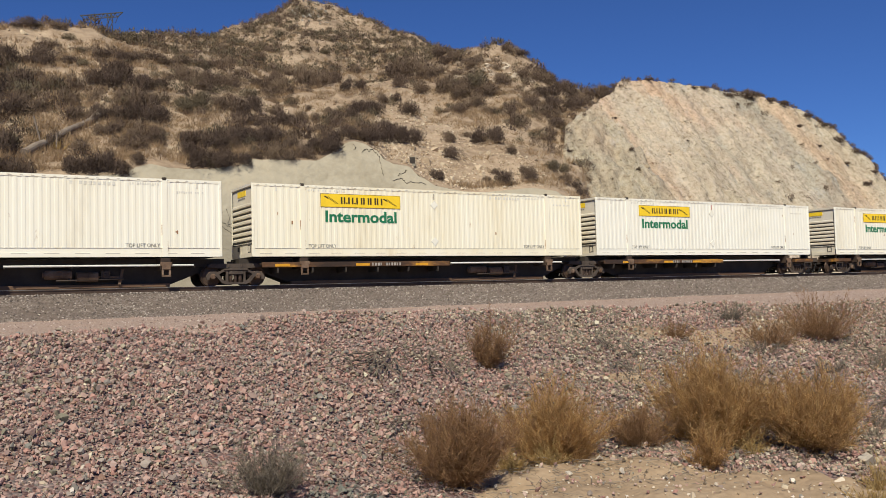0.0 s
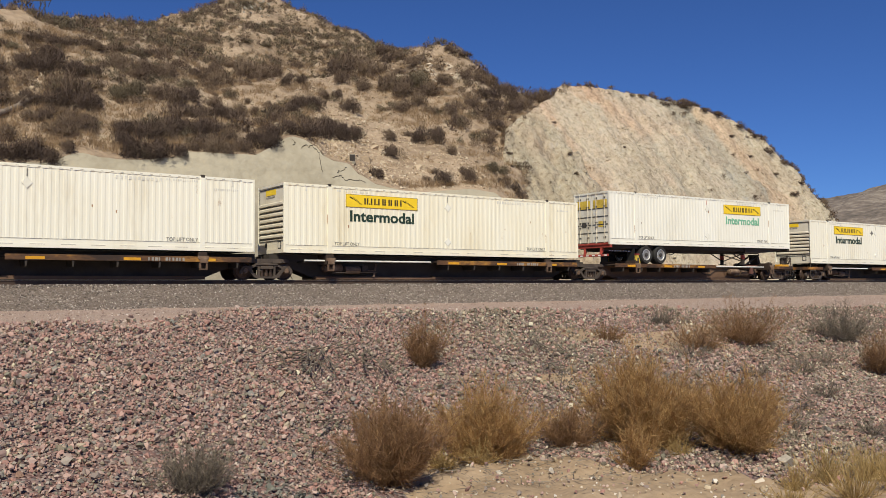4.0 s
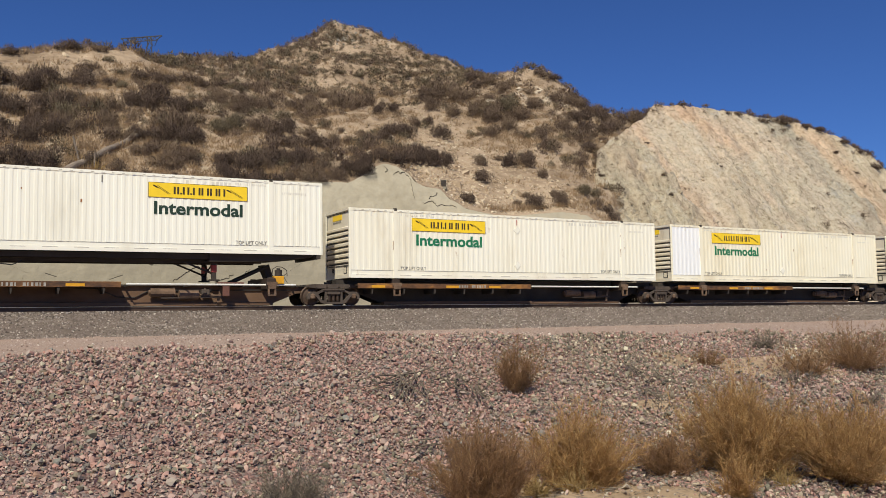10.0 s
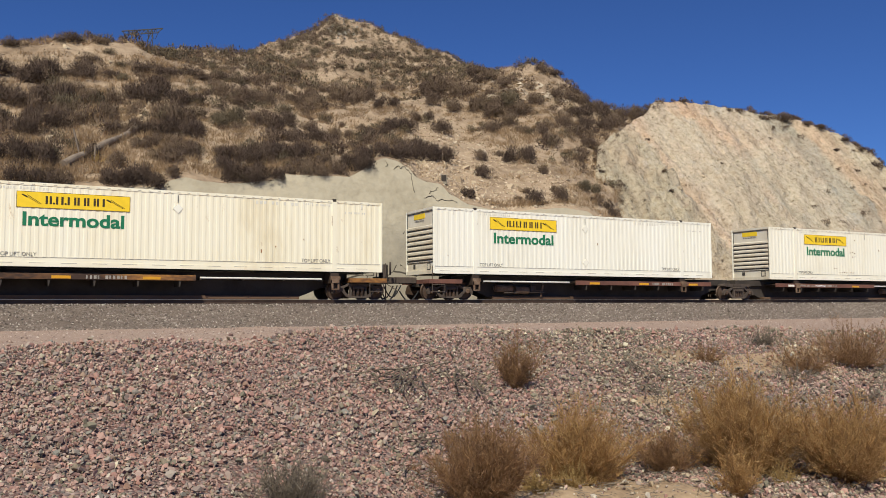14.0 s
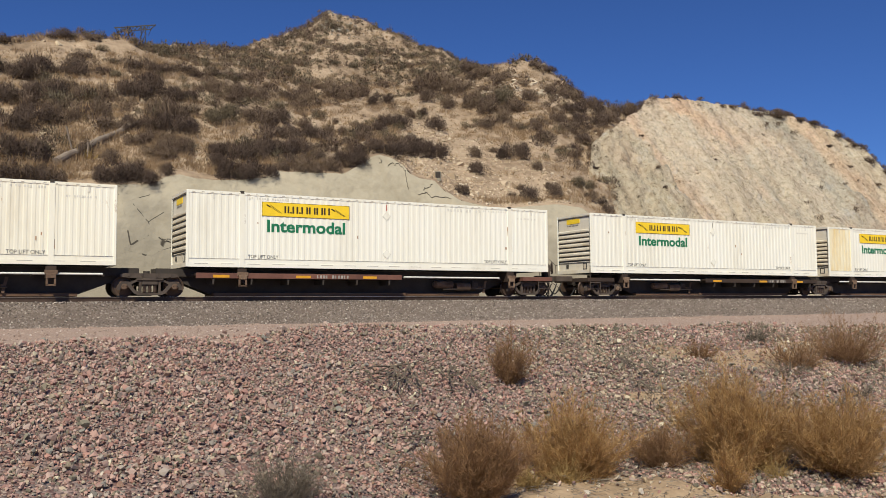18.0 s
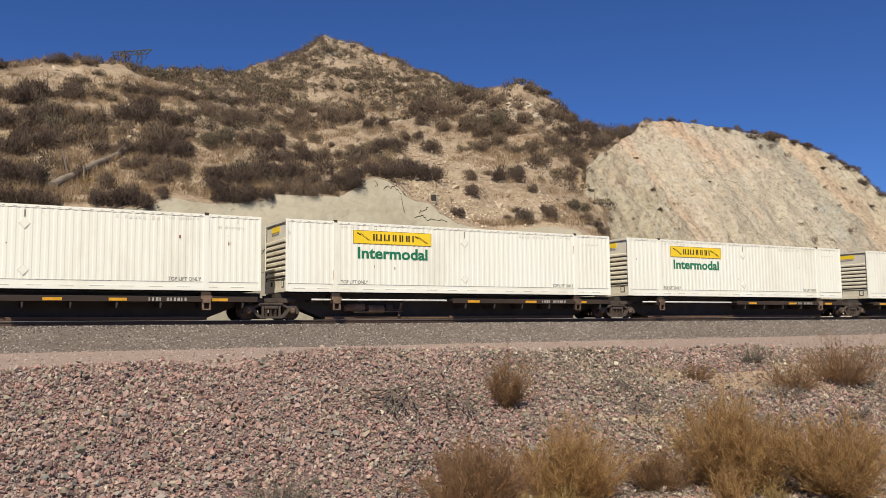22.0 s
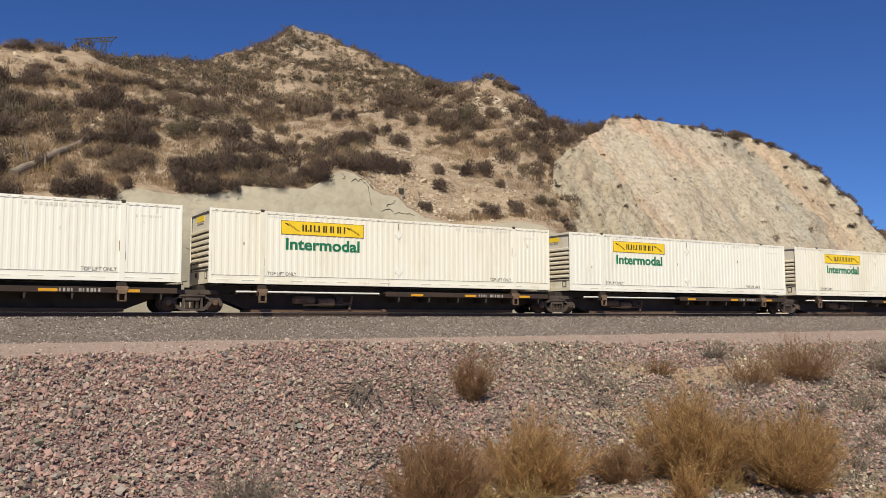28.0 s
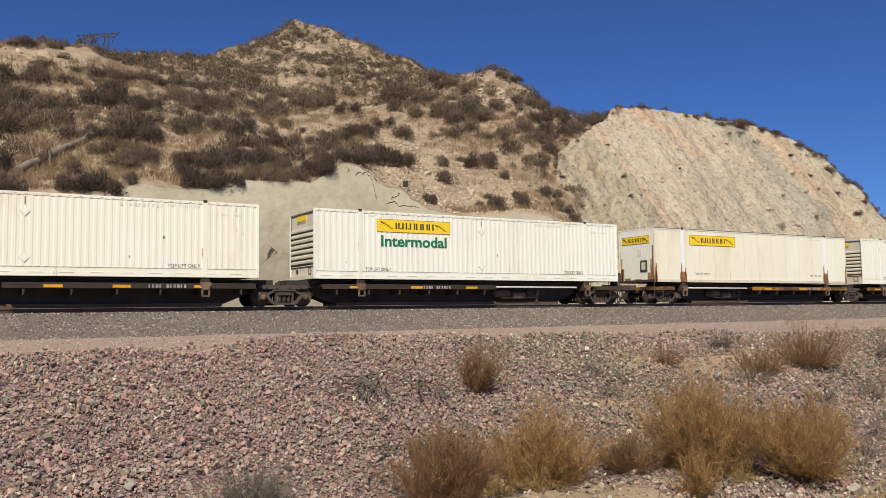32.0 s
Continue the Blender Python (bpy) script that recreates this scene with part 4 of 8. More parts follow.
def container(label, paint, end="ribbed", sign_x=2.81, word=L_INTER_GREEN, first=None, last=None, placards=(2.18, 0.62), seed=0, at=None, mark=M_GREYTEXT, dark_placard=False, spots=()):
    """A 53-foot box: fluted sides, rails, posts, end wall, roof and floor, signs."""
    c = thing("container", label, "shipping container", at or pose(0, -60, 0), "containers on the train")
    part("floor", boxes((0.02, LONG - 0.02, -HALF + 0.05, HALF - 0.05, 0.02, 0.14)), M_BLACK, c, "dark underside")
    part("roof", boxes((0.02, LONG - 0.02, -HALF + 0.03, HALF - 0.03, H - 0.05, H - 0.012)), paint, c)
    for k, (a, b) in enumerate(((0.10, 1.96), (2.15, 13.98), (14.17, LONG - 0.10))):
        p = first if (k == 0 and first) else last if (k == 2 and last) else paint
        part("side_panel", corrugated(a, b, 0.30, H - 0.10, -HALF + 0.012), p, c, "freshly painted fluted panel" if p is M_FRESH else "yellowed fluted panel" if p is M_YELLOWED else "")
    part("side_panel", corrugated(0.1, LONG - 0.1, 0.30, H - 0.10, HALF - 0.012, facing=1), paint, c)
    for s in (-1, 1):
        y0, y1 = (-HALF, -HALF + 0.07) if s < 0 else (HALF - 0.07, HALF)
        part("bottom_rail", boxes((0.09, LONG - 0.09, y0, y1, 0.0, 0.16), (0.09, LONG - 0.09, y0 + 0.012, y1 - 0.012, 0.16, 0.31)), paint, c)
        part("top_rail", boxes((0.09, LONG - 0.09, y0, y1, H - 0.10, H)), paint, c)
        for x in (0.0, LONG - 0.10):
            part("corner_post", boxes((x, x + 0.10, y0 - 0.003 * 1, y1 + 0.003, 0, H), bevel=0.012), paint, c)
        for x in (1.96, 13.98):
            post = part("lift_post", boxes((x, x + 0.19, y0 - 0.006, y1, 0, H + 0.002)), paint, c)
            part("lift_casting", boxes((x + 0.01, x + 0.17, y0 - 0.014, y1, H - 0.06, H + 0.055), bevel=0.015), M_BLACK, post, "dark lifting casting")
    dashes = [(0.2 + k * 0.34, 0.30 + k * 0.34, -HALF - 0.003, -HALF, H - 0.075, H - 0.055) for k in range(46)]
    tagged(part("rail_slots", boxes(*dashes), M_SLOT, c, "row of faint slots in the top rail"), kind="stuff")
    dashes = [(0.3 + k * 0.98, 0.78 + k * 0.98, -HALF - 0.003, -HALF, 0.115, 0.130) for k in range(16)]
    tagged(part("reflective_tape", boxes(*dashes), M_SLOT, c, "worn dashes of tape on the bottom rail"), kind="stuff")
    part("seam_line", boxes((0.10, LONG - 0.10, -HALF - 0.002, -HALF + 0.002, 0.31, 0.322)), M_SLOT, c, "thin dark seam above the bottom rail")
    # left end
    if end == "ribbed":
        part("end_wall", boxes((0.045, 0.07, -HALF + 0.07, HALF - 0.07, 0.02, H - 0.02)), M_ENDGREY, c, "grey-white end wall")
        for k in range(7):
            z = 0.62 + k * 0.22
            part("end_rib", prism([(0.045, z), (-0.004, z + 0.03), (-0.004, z + 0.11), (0.045, z + 0.14)], -HALF + 0.12, HALF - 0.12), M_ENDGREY, c)
            # a flat dark strip paints in the shade below each rib
            part("rib_shadow_gap", boxes((0.036, 0.045, -HALF + 0.14, HALF - 0.14, z - 0.05, z - 0.004)), M_STENCIL, c, "dark strip painted as the shade under a rib")
        part("end_sign", boxes((0.030, 0.045, -0.45, 0.55, H - 0.42, H - 0.20)), M_SIGN, c, "small yellow company panel")
        part("end_frame", boxes((0.02, 0.045, -HALF + 0.10, HALF - 0.10, H - 0.165, H - 0.14), (0.02, 0.045, -HALF + 0.10, HALF - 0.10, 0.50, 0.525), (0.02, 0.045, -HALF + 0.09, -HALF + 0.115, 0.50, H - 0.14), (0.02, 0.045, HALF - 0.115, HALF - 0.09, 0.50, H - 0.14)), M_STENCIL, c, "dark edge of the end panel")
        stripe = [(0.032, 0.045, 0.42 - j * 0.11, 0.49 - j * 0.11, H - 0.53, H - 0.47) for j in range(8)]
        tagged(part("end_marking", boxes(*stripe), M_GREYTEXT, c, "plain bars of small grey writing"), kind="stuff")
        part("end_hatch", boxes((0.03, 0.045, -0.95, -0.66, 0.16, 0.48)), M_STENCIL, c, "dark hatch outline")
        part("hatch_plate", boxes((0.024, 0.03, -0.90, -0.71, 0.21, 0.43)), M_ENDGREY, c)
        part("end_plate", boxes((0.025, 0.045, 0.45, 0.62, 0.26, 0.44)), M_STENCIL, c, "black plate")
        part("end_header", boxes((0.0, 0.06, -HALF + 0.07, HALF - 0.07, H - 0.10, H)), M_ENDGREY, c)
        part("end_sill", boxes((0.0, 0.06, -HALF + 0.07, HALF - 0.07, 0, 0.16)), M_ENDGREY, c)
    elif end == "doors":
        for k in (-1, 1):
            y0, y1 = (-HALF + 0.08, -0.012) if k < 0 else (0.012, HALF - 0.08)
            d = part("door", boxes((0.04, 0.08, y0, y1, 0.1, H - 0.1), bevel=0.01), M_DOOR, c, "soiled white door leaf")
            part("door_sign", boxes((0.030, 0.04, y0 + 0.1, y1 - 0.1, H - 0.86, H - 0.42)), M_DULLSIGN, d, "worn yellow company panel")
            part("door_plate", boxes((0.030, 0.04, (y0 + y1) / 2 - 0.2, (y0 + y1) / 2 + 0.12, 0.95, 1.25)), M_DULLSIGN if k < 0 else M_STENCIL, d, "small notice plate")
            for z in (0.62, 1.05, 1.48, 1.91):
                part("door_batten", boxes((0.024, 0.04, y0 + 0.05, y1 - 0.05, z, z + 0.05)), M_STENCIL, d, "dark cross batten")
            for f in (0.22, 0.72):
                y = y0 + (y1 - y0) * f
                part("lock_rod", rods((Vector((0.012, y, 0.08)), Vector((0.012, y, H - 0.06)), 0.024)), M_ENDGREY, d, "pale lock rod")
                part("rod_bracket", boxes(*[(0.0, 0.04, y - 0.07, y + 0.07, z, z + 0.09) for z in (0.35, 0.9, 1.15, 2.0, 2.45)]), M_STENCIL, d, "dark brackets")
        for s in (-1, 1):
            part("door_post", boxes((-0.006, 0.05, s * (HALF - 0.035) - 0.04, s * (HALF - 0.035) + 0.04, 0.02, H - 0.02)), M_DOOR, c, "soiled white door post")
        part("door_header", boxes((0.0, 0.06, -HALF + 0.07, HALF - 0.07, H - 0.10, H)), M_DOOR, c, "soiled white header")
        part("door_sill", boxes((0.0, 0.06, -HALF + 0.07, HALF - 0.07, 0, 0.10)), M_REDPAINT, c, "red-brown door sill")
    part("end_wall", boxes((LONG - 0.07, LONG - 0.045, -HALF + 0.07, HALF - 0.07, 0.02, H - 0.02)), M_ENDGREY, c)
    # signs and writing
    sign(c, sign_x, 1.97)
    part("word_sign", word, None, c, "green lettering", pose(sign_x + 0.2, -HALF + 0.009, 1.36))
    for x in (2.28, 12.72):
        part("stencil", L_TOP_BLACK, None, c, "", pose(x, -HALF + 0.009, 0.35))
    stencil(c, 2.3, 3.9, H - 0.24, 0.08, M_FAINT, 16, seed=seed)
    stencil(c, 10.9, 12.6, H - 0.30, 0.12, M_FAINT, 11, seed=seed + 1)
    stencil(c, 12.7, 13.9, H - 0.24, 0.08, M_FAINT, 14, seed=seed + 2)
    stencil(c, 14.5, 15.5, H - 0.50, 0.07, M_FAINT, 12, seed=seed + 3)
    part("marker", boxes((8.02, 8.06, -HALF + 0.007, -HALF + 0.02, H - 0.42, H - 0.16)), mark, c, "small upright red mark" if mark is M_REDPAINT else "small upright grey mark")
    for x in (0.95, 15.2):
        part("marker", boxes((x, x + 0.07, -HALF + 0.008, -HALF + 0.02, H - 0.30, H - 0.12)), M_FAINT, c, "small grey tag")
    for z in placards:
        holder = part("placard_holder", prism([(8.04, z - 0.19), (8.23, z), (8.04, z + 0.19), (7.85, z)], -HALF + 0.003, -HALF + 0.014), M_FAINT, c, "grey-edged diamond placard holder")
        part("plate", prism([(8.04, z - 0.165), (8.205, z), (8.04, z + 0.165), (7.875, z)], -HALF - 0.003, -HALF + 0.005), M_WHITE, holder, "white plate")
    r = random.Random(seed + 40)
    if dark_placard:
        part("placard", prism([(7.55, 2.0), (7.73, 2.18), (7.55, 2.36), (7.37, 2.18)], -HALF + 0.003, -HALF + 0.02), M_GREYTEXT, c, "dark grey diamond placard")
    for x, z in spots:
        w = r.uniform(0.016, 0.036)
        part("rust_spot", boxes((x - w, x + w, -HALF - 0.002, -HALF + 0.014, z - 0.02, z + r.uniform(0.012, 0.03))), M_DEEPRUST, c, "small rust-brown spot")
    # rust runs under the lifting posts
    for x in (1.94, 2.14, 13.96, 14.16):
        if r.random() < 0.6:
            z1 = r.uniform(0.5, 2.4)
            part("rust_run", prism([(x, z1), (x + 0.02, z1), (x + 0.03, z1 - r.uniform(0.1, 0.35)), (x + 0.005, z1 - 0.4)], -HALF + 0.004, -HALF + 0.02), M_RUST, c, "thin rust run")
    for k in range(3):
        x, z = r.uniform(0.5, 15), r.uniform(0.6, 2.2)
        part("scuff", boxes((x, x + r.uniform(0.02, 0.06), -HALF + 0.009, -HALF + 0.02, z, z + r.uniform(0.05, 0.14))), M_RUST, c, "small rusty scuff")
    return c


def reefer(label, at, seed=9):
    """An older smooth-sided box with wide panels and rusty posts."""
    c = thing("container", label, "shipping container", at, "containers on the train")
    part("floor", boxes((0.02, LONG - 0.02, -HALF + 0.05, HALF - 0.05, 0.02, 0.14)), M_BLACK, c, "dark underside")
    part("roof", boxes((0.02, LONG - 0.02, -HALF + 0.03, HALF - 0.03, H - 0.06, H - 0.012)), M_REEFER, c)
    xs = [0.10, 1.0, 1.96] + [2.15 + k * 1.183 for k in range(11)] + [14.17, 15.1, LONG - 0.10]
    for a, b in zip(xs, xs[1:]):
        if abs(a - 1.96) < 0.01 or abs(a - 13.98) < 0.01:
            continue
        part("side_panel", boxes((a + 0.011, b - 0.011, -HALF + 0.015, -HALF + 0.04, 0.14, H - 0.10)), M_REEFER, c)
    part("backing", boxes((0.1, LONG - 0.1, -HALF + 0.04, HALF - 0.04, 0.14, H - 0.06)), M_SLOT, c)
    for s in (-1, 1):
        y0, y1 = (-HALF, -HALF + 0.04) if s < 0 else (HALF - 0.04, HALF)
        part("bottom_rail", boxes((0.09, LONG - 0.09, y0, y1, 0.0, 0.14)), M_ENDGREY, c)
        part("top_rail", boxes((0.09, LONG - 0.09, y0, y1, H - 0.10, H)), M_FAINT, c, "grey top rail")
        for x in (0.0, LONG - 0.10):
            part("corner_post", boxes((x, x + 0.10, y0 - 0.003, y1 + 0.003, 0, H), bevel=0.012), M_ENDGREY, c, "grey corner post")
        if s < 0:
            part("roof_edge", boxes((0.0, LONG, y0 - 0.006, y0 + 0.002, H - 0.035, H - 0.008)), M_STENCIL, c, "dark roof edge")
        for x, seed2 in ((0.0, 1), (0.06, 6), (1.84, 2), (1.98, 8), (2.16, 3), (13.86, 4), (14.02, 9), (14.19, 5), (15.98, 7)):
            q = random.Random(seed2 + 7)
            hs = [q.uniform(0.1, 0.95) * (0.4 if j in (0, 4) else 1) for j in range(5)]
            w = q.uniform(0.09, 0.16)
            stain = [(x, 0.01)] + [(x + w * j / 4, 0.14 + hs[j]) for j in range(5)] + [(x + w, 0.01)]
            if s < 0:
                part("rust_stain", prism(stain, -HALF - 0.018, -HALF + 0.016), M_DEEPRUST, c, "ragged rust stain")
        for x in (1.96, 13.98):
            post = part("lift_post", boxes((x, x + 0.22, y0 - 0.01, y1, 0.55, H)), M_FRESH, c, "white lifting post")
            part("post_foot", boxes((x, x + 0.22, y0 - 0.012, y1, 0, 0.55)), M_RUST, post, "rusted foot of the post")
            part("lift_casting", boxes((x + 0.02, x + 0.2, y0 - 0.016, y1, H - 0.08, H + 0.055), bevel=0.015), M_BLACK, post, "dark lifting casting")
    part("end_wall", boxes((0.03, 0.07, -HALF + 0.1, HALF - 0.1, 0.02, H - 0.02)), M_WHITE, c, "soiled white end wall")
    for y0, w, h in ((-HALF + 0.1, 0.10, 1.9), (-HALF + 0.21, 0.12, 1.2), (-HALF + 0.34, 0.2, 0.5), (-0.3, 0.5, 0.18), (0.5, 0.4, 0.25), (0.95, 0.22, 0.75), (1.08, 0.1, 1.3)):
        part("rust_stain", boxes((0.026, 0.032, y0, y0 + w, 0.02, h)), M_RUST, c, "brown rust streaks")
    sign(c, HALF - 0.25, H - 0.80, 2.0, 0.40, y=0.028, axis_end=True)
    part("end_hatch", boxes((0.0, 0.03, -0.75, -0.25, 0.55, 1.15), bevel=0.01), M_STENCIL, c, "black hatch frame")
    part("end_hatch_plate", boxes((-0.004, 0.0, -0.64, -0.36, 0.66, 1.04)), M_ENDGREY, c)
    part("end_plate", boxes((0.018, 0.03, -0.35, -0.05, 1.35, 1.7)), M_FAINT, c, "grey notice plate")
    part("end_wall", boxes((LONG - 0.07, LONG - 0.045, -HALF + 0.07, HALF - 0.07, 0.02, H - 0.02)), M_ENDGREY, c)
    sign(c, 2.58, 1.96)
    for x in (2.9, 12.6):
        part("stencil", L_TOP_BLACK, None, c, "", pose(x, -HALF + 0.012, 0.38))
    stencil(c, 10.9, 11.8, H - 0.30, 0.08, M_FAINT, 9, seed=seed)
    stencil(c, 12.7, 13.8, H - 0.30, 0.08, M_FAINT, 12, seed=seed + 1)
    return c


def chassis(at, label, disc=M_STENCIL):
    """A two-axle container chassis standing on a flatcar."""
    c = thing("trailer_chassis", label, "trailer", at, "container chassis")
    part("main_beam", boxes(*[(0.1, 13.9, y - 0.06, y + 0.06, -0.33, -0.01) for y in (-0.52, 0.52)]), M_BLACK, c)
    part("side_skirt", boxes((0.15, 13.0, -1.0, 1.0, -0.20, -0.012)), M_BLACK, c)
    part("front_plate", prism([(11.8, -0.01), (11.8, -0.30), (13.8, -0.27), (15.9, -0.06), (15.9, -0.01)], -1.1, 1.1), M_BLACK, c)
    for x in (0.05, 15.9):
        part("bolster", boxes((x, x + 0.16, -HALF, HALF, -0.16, -0.004), bevel=0.01), M_REDPAINT if x < 1 else M_BLACK, c, "red rear bolster" if x < 1 else "")
    part("bumper", boxes((-0.02, 0.08, -1.15, 1.15, -0.62, -0.50), bevel=0.01), M_REDPAINT, c, "red rear bumper")
    for y in (-0.6, 0.6):
        part("bumper_strut", prism([(0.0, -0.50), (0.10, -0.50), (0.32, -0.16), (0.08, -0.16)], y - 0.05, y + 0.05), M_REDPAINT, c)
    part("bumper_stripe", boxes(*[(-0.026, -0.02, -1.1 + k * 0.44, -0.9 + k * 0.44, -0.59, -0.53) for k in range(5)]), M_FRESH, c, "white stripes")
    for x in (2.86, 4.02):
        for s in (-1, 1):
            y = s * 1.0
            w = part("wheel", lathe([(0.30, -0.26), (0.44, -0.28), (0.50, -0.20), (0.505, 0.20), (0.44, 0.28), (0.30, 0.26)], caps=False), M_TYRE, c, "black dual tyre", pose(x, y, -0.52))
            part("rim", lathe([(0.305, -0.263), (0.287, -0.268), (0.275, -0.245), (0.272, -0.22), (0.24, 0.2), (0.305, 0.263)], caps=False), M_STEEL, w, "bright steel rim")
            part("wheel_disc", lathe([(0.271, -0.218), (0.262, -0.12), (0.20, -0.09), (0.13, -0.16), (0.12, -0.22), (0.12, 0.0)], 20), disc, w, "polished dished wheel disc" if disc is M_CHROME else "dark dished wheel disc")
            for j in range(8):
                q = j * math.pi / 4
                part("hand_hole", rods((Vector((0.222 * math.cos(q), -0.122, 0.222 * math.sin(q))), Vector((0.222 * math.cos(q), -0.095, 0.222 * math.sin(q))), 0.037)), M_BLACK, w, "dark hand hole")
            part("hub", lathe([(0.085, -0.30), (0.10, -0.27), (0.10, -0.2)], 14), M_STENCIL, w, "dark hub cap")
        part("axle", rods((Vector((x, -1.0, -0.52)), Vector((x, 1.0, -0.52)), 0.07)), M_BLACK, c)
    part("suspension", boxes((2.2, 4.7, -0.60, -0.45, -0.48, -0.33), (2.2, 4.7, 0.45, 0.60, -0.48, -0.33)), M_BLACK, c)
    part("mud_flap", boxes((1.92, 1.94, -1.25, -0.7, -0.95, -0.2), (1.92, 1.94, 0.7, 1.25, -0.95, -0.2)), M_RUBBER, c, "black mud flaps")
    part("light_strip", boxes(*[(0.25 + k * 0.12, 0.31 + k * 0.12, -1.012, -1.0, -0.35, -0.31) for k in range(14)]), M_FRESH, c, "row of small white markers")
    for s in (-1, 1):
        y = s * 0.75
        leg = part("landing_leg", boxes((11.95, 12.12, y - 0.07, y + 0.07, -0.95, -0.25)), M_BLACK, c)
        part("foot", boxes((11.85, 12.22, y - 0.14, y + 0.14, -1.0, -0.95)), M_BLACK, leg)
        part("reflector_band", boxes((11.94, 12.13, y - 0.085, y + 0.085, -0.68, -0.42)), M_REDPAINT, leg, "red band")
        part("landing_brace", rods((Vector((10.9, y, -0.28)), Vector((11.95, y, -0.72)), 0.035), (Vector((11.95, y, -0.3)), Vector((11.3, y * 0.4, -0.3)), 0.03)), M_BLACK, c)
    part("leg_cross_brace", rods((Vector((12.0, -0.75, -0.8)), Vector((12.0, 0.75, -0.35)), 0.03), (Vector((12.0, 0.75, -0.8)), Vector((12.0, -0.75, -0.35)), 0.03)), M_BLACK, c)
    part("air_hose", rods((Vector((4.6, -0.95, -0.40)), Vector((5.3, -0.98, -0.48)), 0.02), (Vector((5.3, -0.98, -0.48)), Vector((5.6, -0.95, -0.33)), 0.02)), M_RUBBER, c)
    return c


# -- railway cars: spine, decks, trucks --
def build_truck_meshes():
    z = RAIL_TOP
    bm = bmesh.new()
    # cast side frame: arched arms over the axle boxes, two slanted windows and a spring window
    rings = [
        [(-1.10, 0.24), (-1.11, 0.36), (-1.06, 0.46), (-0.96, 0.53), (-0.82, 0.55), (-0.70, 0.52), (-0.56, 0.57), (-0.44, 0.63), (0.44, 0.63), (0.56, 0.57), (0.70, 0.52), (0.82, 0.55), (0.96, 0.53), (1.06, 0.46), (1.11, 0.36), (1.10, 0.24), (1.00, 0.24), (0.99, 0.34), (0.93, 0.40), (0.80, 0.40), (0.72, 0.33), (0.54, 0.12), (0.40, 0.06), (-0.40, 0.06), (-0.54, 0.12), (-0.72, 0.33), (-0.80, 0.40), (-0.93, 0.40), (-0.99, 0.34), (-1.00, 0.24)],
        [(-0.64, 0.43), (-0.54, 0.50), (-0.44, 0.54), (-0.37, 0.52), (-0.37, 0.20), (-0.46, 0.20), (-0.56, 0.31)],
        [(0.64, 0.43), (0.54, 0.50), (0.44, 0.54), (0.37, 0.52), (0.37, 0.20), (0.46, 0.20), (0.56, 0.31)],
        [(-0.29, 0.14), (-0.29, 0.55), (0.29, 0.55), (0.29, 0.14)],
    ]
    es = []
    for ring in rings:
        vs = [bm.verts.new((px, -0.07, z + pz)) for px, pz in ring]
        es += [bm.edges.new((vs[k], vs[(k + 1) % len(vs)])) for k in range(len(vs))]
    bmesh.ops.triangle_fill(bm, use_beauty=True, use_dissolve=False, edges=es)
    got = bmesh.ops.extrude_face_region(bm, geom=bm.faces[:])
    for v in got["geom"]:
        if isinstance(v, bmesh.types.BMVert):
            v.co.y = 0.07
    # thickened flange along the top chord
    box(bm, -0.46, 0.46, -0.11, 0.11, z + 0.58, z + 0.65, 0.012)
    bmesh.ops.recalc_face_normals(bm, faces=bm.faces)
    side = bpy.data.meshes.new("side_frame")
    bm.to_mesh(side)
    bm.free()
    side.materials.append(M_TRUCK)
    bm = bmesh.new()
    for q in range(6):
        rod(bm, (0, 0, z + 0.16 + q * 0.045), (0, 0, z + 0.19 + q * 0.045), 0.072, 10)
    rod(bm, (0, 0, z + 0.16), (0, 0, z + 0.42), 0.050, 8)
    spring = bpy.data.meshes.new("spring_coil")
    bm.to_mesh(spring)
    bm.free()
    spring.materials.append(M_WHEEL)
    g = WHEEL_R / 0.42
    prof = [(0.05, -0.86), (0.12, -0.84), (0.12, -0.78), (0.20, -0.76), (0.34, -0.73), (0.42, -0.765), (0.425, -0.70), (0.455, -0.675), (0.455, -0.655), (0.33, -0.66), (0.12, -0.68), (0.085, -0.6)]
    prof = prof + [(r, -y) for r, y in prof[::-1]]
    wh = lathe([(r * g, y) for r, y in prof], 20)
    wheel = bpy.data.meshes.new("wheelset")
    wh.to_mesh(wheel)
    wh.free()
    wheel.materials.append(M_WHEEL)
    cap = bpy.data.meshes.new("axle_cap")
    cb = lathe([(0.05, -1.06), (0.10, -1.05), (0.125, -1.02), (0.13, -0.90)], 12)
    box(cb, -0.16, 0.16, -1.03, -0.92, 0.06, 0.17, 0.02)
    for k in range(3):
        a = 2 * math.pi * k / 3 + 0.5
        rod(cb, (0.07 * math.cos(a), -1.08, 0.07 * math.sin(a)), (0.07 * math.cos(a), -1.04, 0.07 * math.sin(a)), 0.02, 6)
    cb.to_mesh(cap)
    cb.free()
    cap.materials.append(M_GEAR)
    return side, spring, wheel, cap


WHEELS = []   # (wheelset, x of its axle at the start)
WHEEL_R = 0.37
SIDE_ME, SPRING_ME, WHEEL_ME, CAP_ME = build_truck_meshes()


